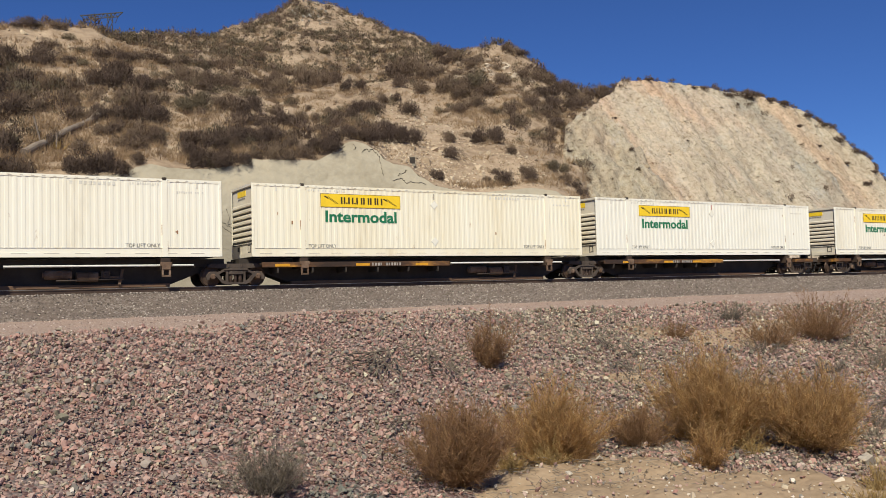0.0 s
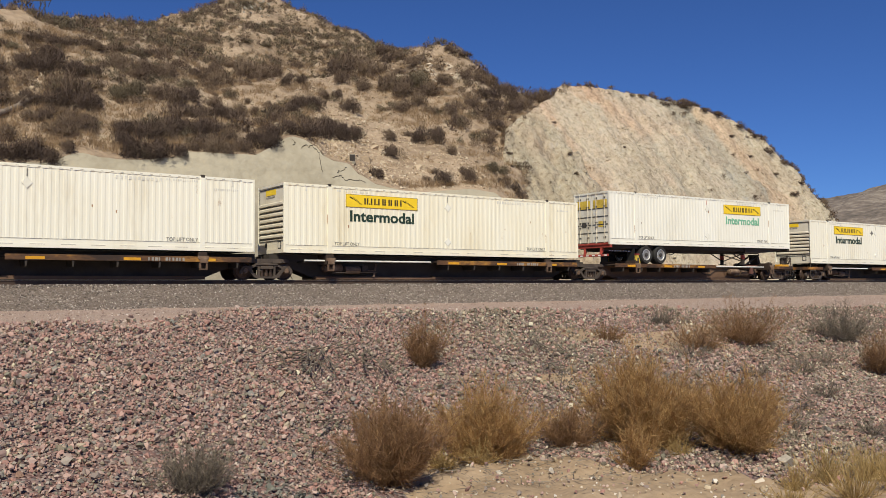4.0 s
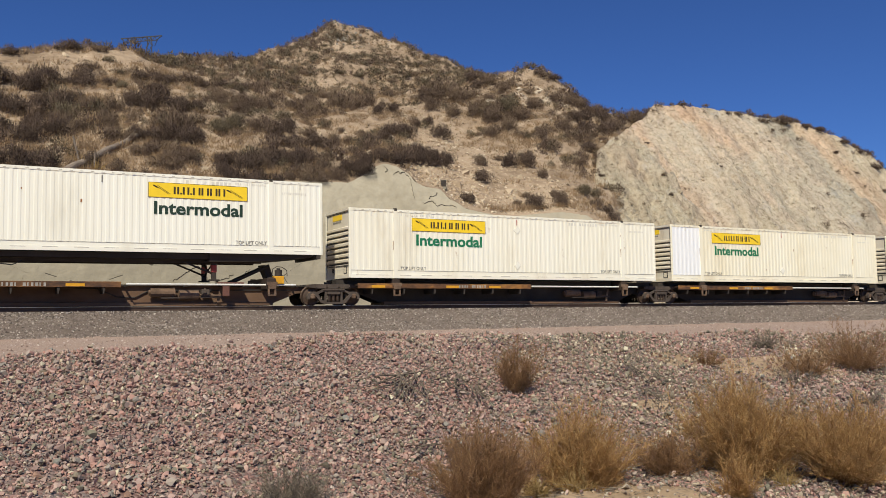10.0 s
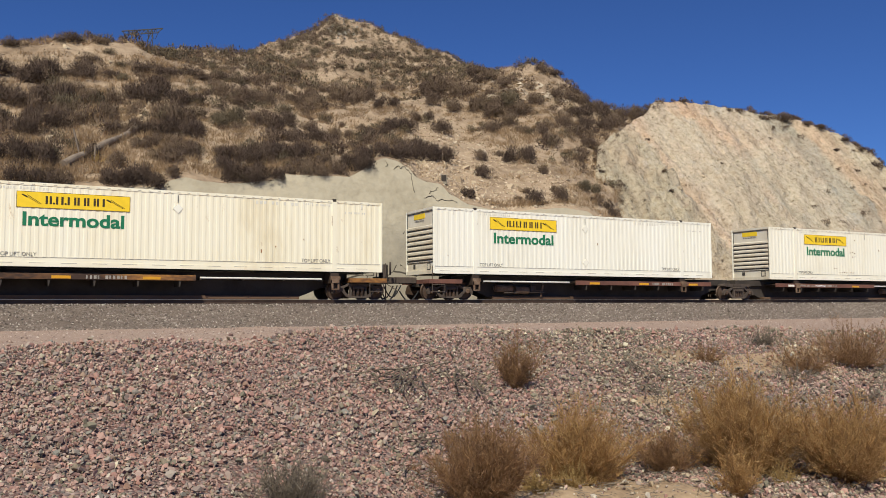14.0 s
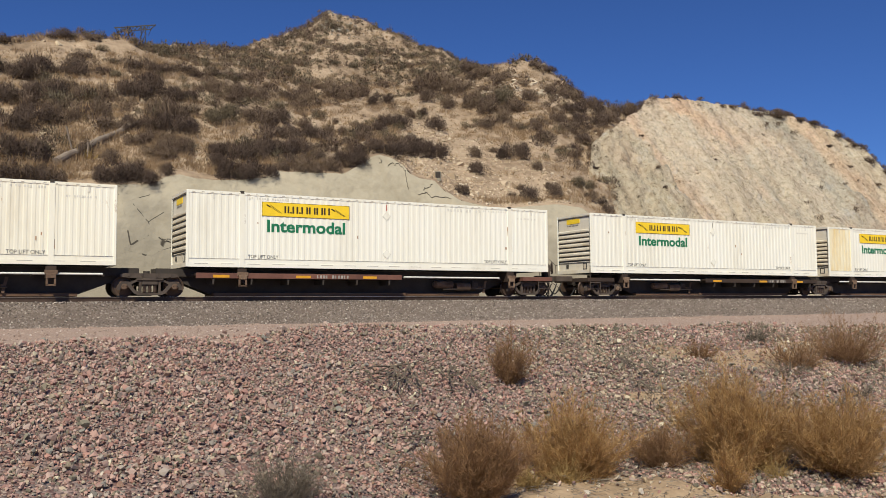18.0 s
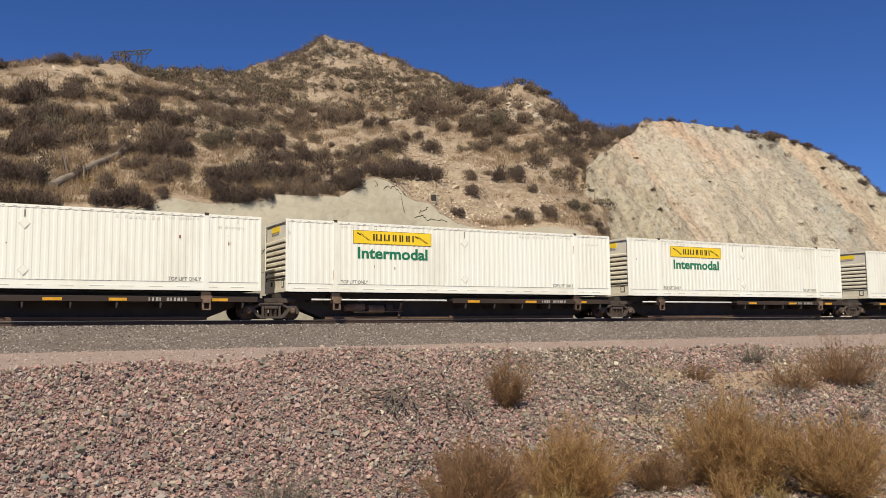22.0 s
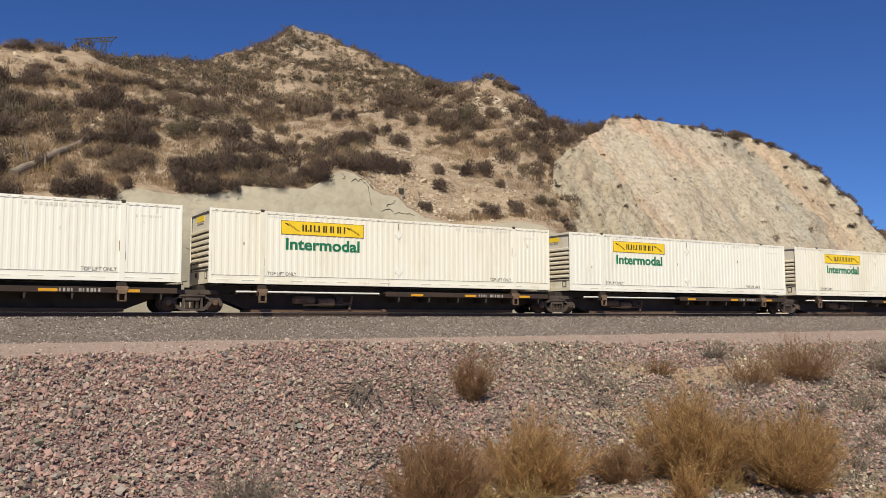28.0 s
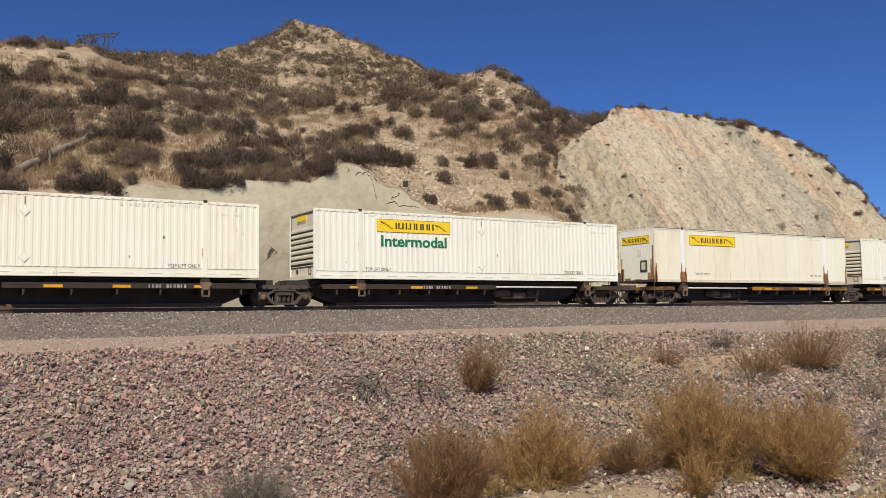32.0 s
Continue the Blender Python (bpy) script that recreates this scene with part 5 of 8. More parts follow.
def truck(car, x, car_x):
    t = part("truck", boxes((-0.22, 0.22, -0.95, 0.95, RAIL_TOP + 0.42, RAIL_TOP + 0.70), (-0.4, 0.4, -0.3, 0.3, RAIL_TOP + 0.70, RAIL_TOP + 0.86), (-0.33, 0.33, -0.90, 0.90, RAIL_TOP + 0.08, RAIL_TOP + 0.16), (-0.27, 0.27, -1.09, 1.09, RAIL_TOP + 0.42, RAIL_TOP + 0.54), bevel=0.02), M_TRUCK, car, "dusty cast-steel truck", pose(x, 0, 0))
    for s in (-1, 1):
        part("side_frame", SIDE_ME, None, t, at=pose(0, s * 0.98, 0))
        for dx in (-0.18, 0.0, 0.18):
            part("spring_coil", SPRING_ME, None, t, at=pose(dx, s * 0.98, 0))
    for dx in (-0.865, 0.865):
        w = part("wheelset", WHEEL_ME, None, t, "brown steel wheelset", pose(dx, 0, RAIL_TOP + WHEEL_R))
        part("axle_cap", CAP_ME, None, t, at=pose(dx, 0, RAIL_TOP + WHEEL_R))
        WHEELS.append((w, dx, car_x + x + dx))


def spine_car(label, first, last, decks, paint, bright, sparse=False):
    """An articulated spine car that carries the boxes of the slots first to last; decks tell which half of each unit has the wheel deck."""
    x0 = SLOT[first]
    c = thing("spine_car", label, "railway car", pose(x0, TRACK_Y, 0), "railway cars of the train")
    MOVING.append((c, x0))
    D = 2.80
    trucks = [0.95]
    for k in range(first, last):
        trucks.append((SLOT[k] + LONG + SLOT[k + 1]) / 2 - x0)
    trucks.append(SLOT[last] + LONG - 0.95 - x0)
    for x in trucks:
        truck(c, x, x0)
    for x in trucks[1:-1]:
        joint = part("articulation_joint", prism([(x - 1.02, D - 0.16), (x - 1.0, D - 0.08), (x - 0.85, D - 0.03), (x + 0.85, D - 0.03), (x + 1.0, D - 0.08), (x + 1.02, D - 0.16), (x + 0.6, D - 0.20), (x - 0.6, D - 0.20)], -0.95, 0.95), M_TRUCK, c, "dark cast joint between two units")
        part("joint_pin", rods((Vector((x, -0.3, D - 0.04)), Vector((x, -0.3, D + 0.07)), 0.12), n=10), M_BLACK, joint)
        for q in (-0.7, -0.25, 0.25, 0.7):
            part("joint_rib", boxes((x + q - 0.03, x + q + 0.03, -0.97, -0.95, D - 0.15, D - 0.05)), M_TRUCK, joint)
    for k in range(first, last + 1):
        a = SLOT[k] - x0
        ta, tb = trucks[k - first], trucks[k - first + 1]
        # deep central beam, cut away over the trucks
        # brown under trailers where sun reaches it; black paints in the boxes' shade
        part("center_sill", prism([(ta + 0.1, D - 0.12), (ta + 0.1, D - 0.38), (ta + 1.3, D - 0.38), (ta + 2.3, RAIL_TOP + 0.10), (tb - 2.3, RAIL_TOP + 0.10), (tb - 1.3, D - 0.38), (tb - 0.1, D - 0.38), (tb - 0.1, D - 0.12)], -0.42, 0.42), M_SILLBROWN if k in (5, 7) else M_BLACK, c)
        part("sill_flange", boxes((ta + 0.3, tb - 0.3, -0.55, 0.55, D - 0.12, D - 0.07 if k in (5, 7) else BOX_Z - 0.05)), M_BLACK, c)
        # flange added to catch sun; its paler brown helps the beam's foot look lit
        part("bottom_flange", boxes((ta + 2.35, tb - 2.35, -0.66, 0.66, RAIL_TOP + 0.02, RAIL_TOP + 0.15), bevel=0.01), M_SILLBROWN, c, "brown lower flange added to show the beam's sunlit foot")
        left = decks[k - first] == "L"
        d0, d1 = (a + 0.35, a + 8.7) if left else (a + 7.4, a + LONG - 0.15)
        deck = part("wheel_deck", boxes((d0, d1, -1.30, 1.30, D - 0.09, D - 0.02)), M_CARSIDE, c, "dark flat deck")
        part("deck_side_sill", boxes((d0, d1, -1.36, -1.30, D - 0.20, D), bevel=0.008), bright, c, "worn coloured side sill")
        part("deck_side_sill", boxes((d0, d1, 1.30, 1.36, D - 0.27, D), bevel=0.008), bright, c)
        r = random.Random(k)
        for j in range(3):
            xr = d0 + 0.4 + (d1 - d0 - 1.6) * (j + r.random() * 0.3) / 2.4
            if k == 12:
                # one strip only, clear of the lettering
                if j:
                    continue
                xr = a + 6.7
            part("reflector", boxes((xr, xr + 0.6, -1.366, -1.36, D - 0.17, D - 0.07)), M_REFLECT, c, "yellow reflective strip")
        if k == 12:
            # stencilled description of the car on its side sill
            for text, tx, m in CAR_WORDS:
                part("car_lettering", copied(text, m, "car_lettering"), None, c, "white stencilled lettering" if m is M_FRESH else "faded stencilled lettering", pose(a + tx, -1.362, D - 0.165))
            part("marker_plate", boxes((a + 1.31, a + 1.79, -1.367, -1.36, D - 0.17, D - 0.06)), M_FAINT, c, "pale marker plate")
        stc = [(a + 4.46 + j * 0.1, a + 4.52 + j * 0.1, -1.367, -1.36, D - 0.16, D - 0.05) for j in range(5)] if k == 12 else [(d0 + 4.65 + j * 0.125, d0 + 4.70 + j * 0.125 + 0.02 * ((j * 7) % 3), -1.367, -1.36, D - 0.17, D - 0.05) for j in range(11) if j != 4]
        tagged(part("car_marking", boxes(*stc), M_MARK, c, "plain bars of worn pale marking"), kind="stuff")
        for j in range(6):
            xr = d0 + 0.6 + j * (d1 - d0 - 1.2) / 5
            part("deck_bracket", prism([(xr, D - 0.20), (xr + 0.09, D - 0.20), (xr + 0.05, D - 0.42), (xr + 0.02, D - 0.42)], -1.33, -0.42), M_BLACK, c)
        # container pedestals at the lifting posts and ends
        for xp in (a + 1.96, a + 13.98):
            ped = part("pedestal", boxes((xp - 0.06, xp + 0.28, -1.30, 1.30, D - 0.24, BOX_Z - 0.05), (xp, xp + 0.22, -1.28, -1.15, D - 0.36, D - 0.24), bevel=0.01), M_CARSIDE, c, "dark container pedestal")
            part("clamp", boxes((xp - 0.10, xp + 0.32, -1.385, -1.362, D - 0.10, D + 0.03), (xp - 0.04, xp + 0.26, -1.42, -1.362, D - 0.24, D - 0.08), (xp - 0.05, xp + 0.02, -1.40, -1.33, D - 0.46, D - 0.24), (xp + 0.20, xp + 0.27, -1.40, -1.33, D - 0.46, D - 0.24), (xp - 0.05, xp + 0.27, -1.39, -1.34, D - 0.50, D - 0.45), bevel=0.008), M_GEAR, ped, "rust-brown container clamp with two prongs")
            part("cone_lock", boxes((xp + 0.03, xp + 0.18, -1.25, -1.05, BOX_Z - 0.05, BOX_Z)), M_BLACK, ped)
            part("cone_lock", boxes((xp + 0.03, xp + 0.18, 1.05, 1.25, BOX_Z - 0.05, BOX_Z)), M_BLACK, ped)
        # brake pipe along the open half
        p0, p1 = (d1 + 0.2, tb - 1.6) if left else (ta + 1.6, d0 - 0.2)
        part("brake_pipe", rods((Vector((p0, -1.12, D - 0.08)), Vector((p1, -1.12, D - 0.08)), 0.036)), M_GALV, c, "pale pipe along the beam")
        for j in range(4):
            part("hanger", boxes((p0 + j * (p1 - p0) / 3, p0 + j * (p1 - p0) / 3 + 0.05, -1.14, -0.42, D - 0.16, D - 0.10)), M_BLACK, c)
        m = (p0 + p1) / 2 + r.uniform(-1, 1)
        if r.random() < 0.75:
            part("brake_cylinder", rods((Vector((m - 0.35, -0.70, RAIL_TOP + 0.42)), Vector((m + 0.35, -0.70, RAIL_TOP + 0.42)), 0.17), (Vector((m + 0.35, -0.70, RAIL_TOP + 0.42)), Vector((m + 1.1, -0.70, RAIL_TOP + 0.40)), 0.03), n=12), M_GEAR, c, "rusty brake cylinder")
            part("air_reservoir", rods((Vector((m - 1.35, -0.68, RAIL_TOP + 0.50)), Vector((m - 0.50, -0.68, RAIL_TOP + 0.50)), 0.16), (Vector((m - 1.42, -0.68, RAIL_TOP + 0.50)), Vector((m - 1.35, -0.68, RAIL_TOP + 0.50)), 0.10), n=12), M_GEAR, c, "rust-brown air reservoir")
            part("control_valve", boxes((m + 0.45, m + 0.75, -0.82, -0.56, RAIL_TOP + 0.36, RAIL_TOP + 0.62), (m + 0.50, m + 0.62, -0.86, -0.82, RAIL_TOP + 0.42, RAIL_TOP + 0.54), bevel=0.02), M_TRUCK, c)
            part("brake_lever", prism([(m + 1.02, RAIL_TOP + 0.14), (m + 1.12, RAIL_TOP + 0.14), (m + 1.24, RAIL_TOP + 0.68), (m + 1.14, RAIL_TOP + 0.68)], -0.74, -0.70), M_GEAR, c)
            part("brake_rigging", rods((Vector((m - 1.0, -0.8, RAIL_TOP + 0.30)), Vector((m + 1.2, -0.8, RAIL_TOP + 0.34)), 0.03), (Vector((m - 0.6, -0.8, RAIL_TOP + 0.30)), Vector((m - 0.5, -0.6, D - 0.2)), 0.03), (Vector((m + 0.7, -0.8, RAIL_TOP + 0.3)), Vector((m + 0.6, -0.6, D - 0.2)), 0.03)), M_TRUCK, c)
        if k in (5, 7):
            zs, ys = RAIL_TOP + 0.35, -0.46
            way = [(p0 - 1.6, D - 0.2), (p0 - 0.9, D - 0.22), (p0 - 0.2, zs), (p0 + 0.4, zs - 0.02), (p0 + 0.9, D - 0.28), (p1, D - 0.26)]
            for (xa, za), (xb, zb) in zip(way, way[1:]):
                part("brake_line", rods((Vector((xa, ys, za)), Vector((xb, ys, zb)), 0.022)), M_BLACK, c, "dark bent brake line")
    ends = ((-0.2, -1), (SLOT[last] + LONG + 0.2 - x0, 1))
    for xe, s in ends:
        part("end_sill", boxes((min(xe, xe - s * 1.6), max(xe, xe - s * 1.6), -1.30, 1.30, D - 0.20, D - 0.02), bevel=0.01), bright, c, "coloured end platform")
        part("coupler", boxes((min(xe, xe + s * 0.95), max(xe, xe + s * 0.95), -0.16, 0.16, RAIL_TOP + 0.68, RAIL_TOP + 0.96), bevel=0.03), M_TRUCK, c, "cast coupler")
        part("draft_sill", boxes((min(xe, xe - s * 2.0), max(xe, xe - s * 2.0), -0.30, 0.30, RAIL_TOP + 0.55, D - 0.2)), M_BLACK, c)
        part("hand_grab", rods((Vector((xe - s * 0.15, -1.28, D - 0.6)), Vector((xe - s * 0.15, -1.28, D + 0.55)), 0.018), (Vector((xe - s * 0.75, -1.28, D - 0.6)), Vector((xe - s * 0.75, -1.28, D)), 0.018), (Vector((xe - s * 0.15, -1.28, D - 0.55)), Vector((xe - s * 0.75, -1.28, D - 0.55)), 0.018), (Vector((xe - s * 0.15, -1.28, D - 0.25)), Vector((xe - s * 0.75, -1.28, D - 0.25)), 0.018)), M_TRUCK, c, "ladder and grab iron")
        hb = bmesh.new()
        for j in range(6):
            f0, f1 = j / 6, (j + 1) / 6
            rod(hb, (xe + s * f0 * 0.9, -0.3, D - 0.5 - 0.45 * math.sin(math.pi * f0)), (xe + s * f1 * 0.9, -0.3, D - 0.5 - 0.45 * math.sin(math.pi * f1)), 0.03, 6)
        part("air_hose", hb, M_RUBBER, c, "hanging air hose")
    xe, s = ends[1]
    bw = part("brake_wheel", lathe([(0.21, -0.025), (0.26, -0.03), (0.28, 0.0), (0.26, 0.03), (0.21, 0.025), (0.21, -0.025)], 20, False), M_TRUCK, c, "hand brake wheel", pose(xe + s * 0.42, -0.72, D + 0.42, 0, 0, 62))
    part("spoke", rods(*[(Vector((0, 0, 0)), Vector((0.24 * math.cos(q), 0, 0.24 * math.sin(q))), 0.016) for q in (0.3, 1.56, 2.81, 4.07, 5.33)], n=5), M_TRUCK, bw)
    part("brake_stand", boxes((xe + 0.02, xe + 0.30, -0.78, -0.42, D - 0.10, D + 0.58), (xe - 0.05, xe + 0.36, -0.84, -0.36, D - 0.22, D - 0.10), bevel=0.03), M_BLACK, c, "hand brake housing")
    part("brake_shaft", rods((Vector((xe + 0.16, -0.82, D - 0.9)), Vector((xe + 0.16, -0.82, D + 0.62)), 0.025), (Vector((xe + 0.30, -0.55, D - 0.75)), Vector((xe + 0.30, -0.55, D - 0.1)), 0.02)), M_TRUCK, c)
    bm = bmesh.new()
    for j, (ya, dip2) in enumerate(((-0.95, 0.55), (-0.6, 0.72), (-0.2, 0.62))):
        for q in range(8):
            f0, f1 = q / 8, (q + 1) / 8
            rod(bm, (xe + f0 * 0.85, ya + 0.1 * f0, D - 0.28 - dip2 * math.sin(math.pi * f0) * (1 - 0.2 * f0)), (xe + f1 * 0.85, ya + 0.1 * f1, D - 0.28 - dip2 * math.sin(math.pi * f1) * (1 - 0.2 * f1)), 0.026, 6)
    part("hose_bundle", bm, M_RUBBER, c, "hanging dark hoses")
    part("platform_rail", rods((Vector((xe - 0.1, -1.27, D)), Vector((xe - 0.1, -1.27, D + 0.5)), 0.018), (Vector((xe - 0.1, -1.27, D + 0.5)), Vector((xe - 0.1, -0.5, D + 0.5)), 0.018), (Vector((xe - 0.1, -0.5, D + 0.5)), Vector((xe - 0.1, -0.5, D)), 0.018), (Vector((xe + 0.55, -1.1, D - 0.5)), Vector((xe + 0.05, -1.2, D - 0.25)), 0.016)), M_TRUCK, c, "bent grab rail")
    return c


CARS = [
    ("dark brown articulated spine car with worn orange sills", 0, 2, "LLL", M_CARSIDE, M_ORANGE),
    ("dark spine car with rusty orange sills carrying a trailer", 3, 5, "RRL", M_CARSIDE, M_ORANGE),
    ("dark brown five-unit spine car with orange sills", 6, 10, "RLLLL", M_CARSIDE, M_BRIGHTORANGE),
    ("oxide-red three-unit spine car with wide gaps between boxes", 11, 13, "RLL", M_OXIDE, M_OXIDE),
    ("dark brown five-unit spine car with orange reflectors", 14, 18, "RRRRL", M_CARSIDE, M_CARSIDE),
    ("dark five-unit spine car with black-brown sills and yellow reflectors", 19, 23, "RRRRL", M_CARSIDE, M_CARSIDE),
    ("worn spine car with orange end platform", 24, 25, "RL", M_CARSIDE, M_ORANGE),
]
for row in CARS:
    spine_car(*row)

P_WHITE = dict(label="white fluted shipping container with yellow sign and green lettering", paint=M_WHITE)
P_IVORY = dict(label="ivory-stained fluted shipping container with yellow sign and green lettering", paint=M_IVORY)
SPECIAL = {
    1: dict(label="cream-stained fluted container with rust-tinted posts", paint=M_CREAM),
    3: dict(label="ivory-stained fluted container with dark green lettering", paint=M_IVORY, placards=(2.18,)),
    4: dict(label="cream-stained fluted shipping container with dark green lettering", paint=M_CREAM, word=L_INTER_DARK),
    5: dict(label="white container with faded green lettering riding on a trailer chassis", paint=M_WHITE, end="doors", sign_x=9.58, word=L_INTER_PALE),
    6: dict(label="grimy ivory fluted container with a dark diamond placard", paint=M_IVORY, word=L_INTER_DARK, dark_placard=True),
    7: dict(label="white container with rear doors riding on a trailer chassis", paint=M_WHITE, end="doors", sign_x=9.58, word=L_INTER_DARK, placards=()),
    9: dict(label="cream-stained fluted container with one fresh white panel", paint=M_CREAM, first=M_FRESH, placards=(0.62,)),
    10: dict(label="cream-stained fluted container with fresh white end panel and orange spots", paint=M_CREAM, first=M_FRESH, placards=(2.18,)),
    15: dict(label="white fluted container with one yellowed end panel", paint=M_WHITE, first=M_YELLOWED),
}
for k in (0, 8, 20, 22):
    SPECIAL[k] = P_IVORY
SPECIAL[12] = dict(label="ivory-stained fluted container with small rust-brown repair spots", paint=M_IVORY, placards=(), spots=((6.71, 1.59), (6.92, 1.62), (6.92, 1.36), (7.13, 1.58), (7.13, 1.37), (7.16, 2.32), (5.28, 0.69), (5.48, 0.69), (5.75, 0.46), (5.95, 0.46), (6.16, 0.46), (6.36, 0.45), (6.72, 0.45), (6.92, 0.45)))
RED_MARK = (2, 5, 8, 9, 13, 18)
for k, x in enumerate(SLOT):
    on_trailer = k in (5, 7)
    at = pose(x, TRACK_Y, CHASSIS_BOX_Z if on_trailer else BOX_Z, 0, -0.35 if on_trailer else 0, 0)
    if k == 24:
        ob = reefer("old smooth-sided cream container with rusty posts and yellow sign", at)
    else:
        ob = container(**SPECIAL.get(k, P_WHITE), seed=k * 5, at=at, mark=M_REDPAINT if k in RED_MARK else M_GREYTEXT)
    MOVING.append((ob, x))
    if on_trailer:
        tc = chassis(at, "black container chassis with bright rims and red bumper", M_CHROME if k == 5 else M_STENCIL)
        MOVING.append((tc, x))
        # hitch stand of the car under the trailer's nose
        st = thing("trailer_hitch", "dark steel hitch stand and yellow chocks under a trailer", "hitch", pose(x, TRACK_Y, 0), "trailer hitches")
        part("upright", prism([(14.35, 2.74), (14.62, 2.74), (14.30, 3.52), (14.02, 3.52)], -0.28, 0.28), M_BLACK, st)
        part("diagonal_strut", rods((Vector((12.6, -0.3, 2.72)), Vector((14.3, -0.3, 3.50)), 0.06), (Vector((12.6, 0.3, 2.72)), Vector((14.3, 0.3, 3.50)), 0.06)), M_BLACK, st)
        part("base", boxes((12.3, 14.8, -0.5, 0.5, 2.66, 2.78)), M_BLACK, st)
        part("foot_plate", boxes((12.15, 13.1, -1.05, -0.55, 2.70, 2.82), (12.3, 12.55, -1.12, -1.0, 2.30, 2.72), bevel=0.012), M_OXIDE, st, "red-brown foot plate")
        bx0, bx1, by0, bz1 = (15.05, 16.0, -1.28, 2.90) if k == 5 else (14.25, 14.62, -1.20, 3.06)
        box_part = part("lock_box", boxes((bx0, bx1, by0, by0 + 0.35, bz1 - 0.30 if k == 7 else 2.76, bz1), bevel=0.015), M_REFLECT, st, "yellow-painted box on the platform")
        part("lock_motor", rods((Vector(((bx0 + bx1) / 2, by0 + 0.15, bz1)), Vector(((bx0 + bx1) / 2, by0 + 0.15, bz1 + 0.24)), 0.14), (Vector(((bx0 + bx1) / 2, by0 + 0.15, bz1 + 0.24)), Vector(((bx0 + bx1) / 2, by0 + 0.15, bz1 + 0.30)), 0.07), n=12), M_BLACK, box_part, "dark domed housing")
        loop = [(-0.28, 0.0), (-0.26, 0.26), (-0.10, 0.36), (0.12, 0.34), (0.30, 0.22), (0.32, 0.0)]
        bm = bmesh.new()
        for (xa, za), (xb, zb) in zip(loop, loop[1:]):
            rod(bm, ((bx0 + bx1) / 2 + xa, by0 + 0.05, bz1 + za), ((bx0 + bx1) / 2 + xb, by0 + 0.05, bz1 + zb), 0.014, 6)
        part("guard_loop", bm, M_BLACK, box_part, "bent guard rod")
        for s in (-1, 1):
            ck = part("wheel_chock", prism([(2.02, 2.80), (2.36, 2.80), (2.30, 3.02), (2.20, 3.28), (2.06, 3.28)], s * 1.12 - 0.17, s * 1.12 + 0.17), M_DULLSIGN, st, "yellow wheel chock")
            part("chock_cap", boxes((2.03, 2.26, s * 1.12 - 0.19, s * 1.12 + 0.19, 3.28, 3.34), bevel=0.01), M_REDPAINT, ck, "red cap")
            part("chock_label", boxes((2.10, 2.22, s * 1.12 - s * 0 - 0.176, s * 1.12 - 0.17, 2.92, 3.12)), M_STENCIL, ck, "black bars")
        MOVING.append((st, x))

# ---- plants ----


def slivers(n, rx, rz, length, width, seed, up=0.5, inner=0.25):
    """A rounded clump of small tapered leaves and twigs: (vertices, triangles)."""
    r = np.random.default_rng(seed)
    d = r.normal(size=(n, 3))
    d[:, 2] = np.abs(d[:, 2])
    d /= np.linalg.norm(d, axis=1)[:, None]
    lump = 1 + 0.28 * np.sin(3.1 * d[:, 0] * 2 + seed) * np.cos(2.7 * d[:, 1] * 2 + seed * 1.7)
    f = (inner + (1 - inner) * r.random(n) ** 0.5) * lump
    p = d * f[:, None] * np.array([rx, rx, rz])
    p[:, 2] *= 0.93
    g = d + r.normal(size=(n, 3)) * 0.6
    g[:, 2] += up
    g /= np.linalg.norm(g, axis=1)[:, None]
    side = np.cross(g, r.normal(size=(n, 3)))
    side /= np.linalg.norm(side, axis=1)[:, None]
    ln = length * (0.6 + 0.8 * r.random(n))[:, None]
    w = width * (0.6 + 0.8 * r.random(n))[:, None]
    V = np.stack([p - side * w, p + side * w, p + g * ln], 1).reshape(-1, 3)
    V[:, 2] = np.maximum(V[:, 2], -0.15 * rz)
    return V, np.arange(3 * n).reshape(-1, 3)


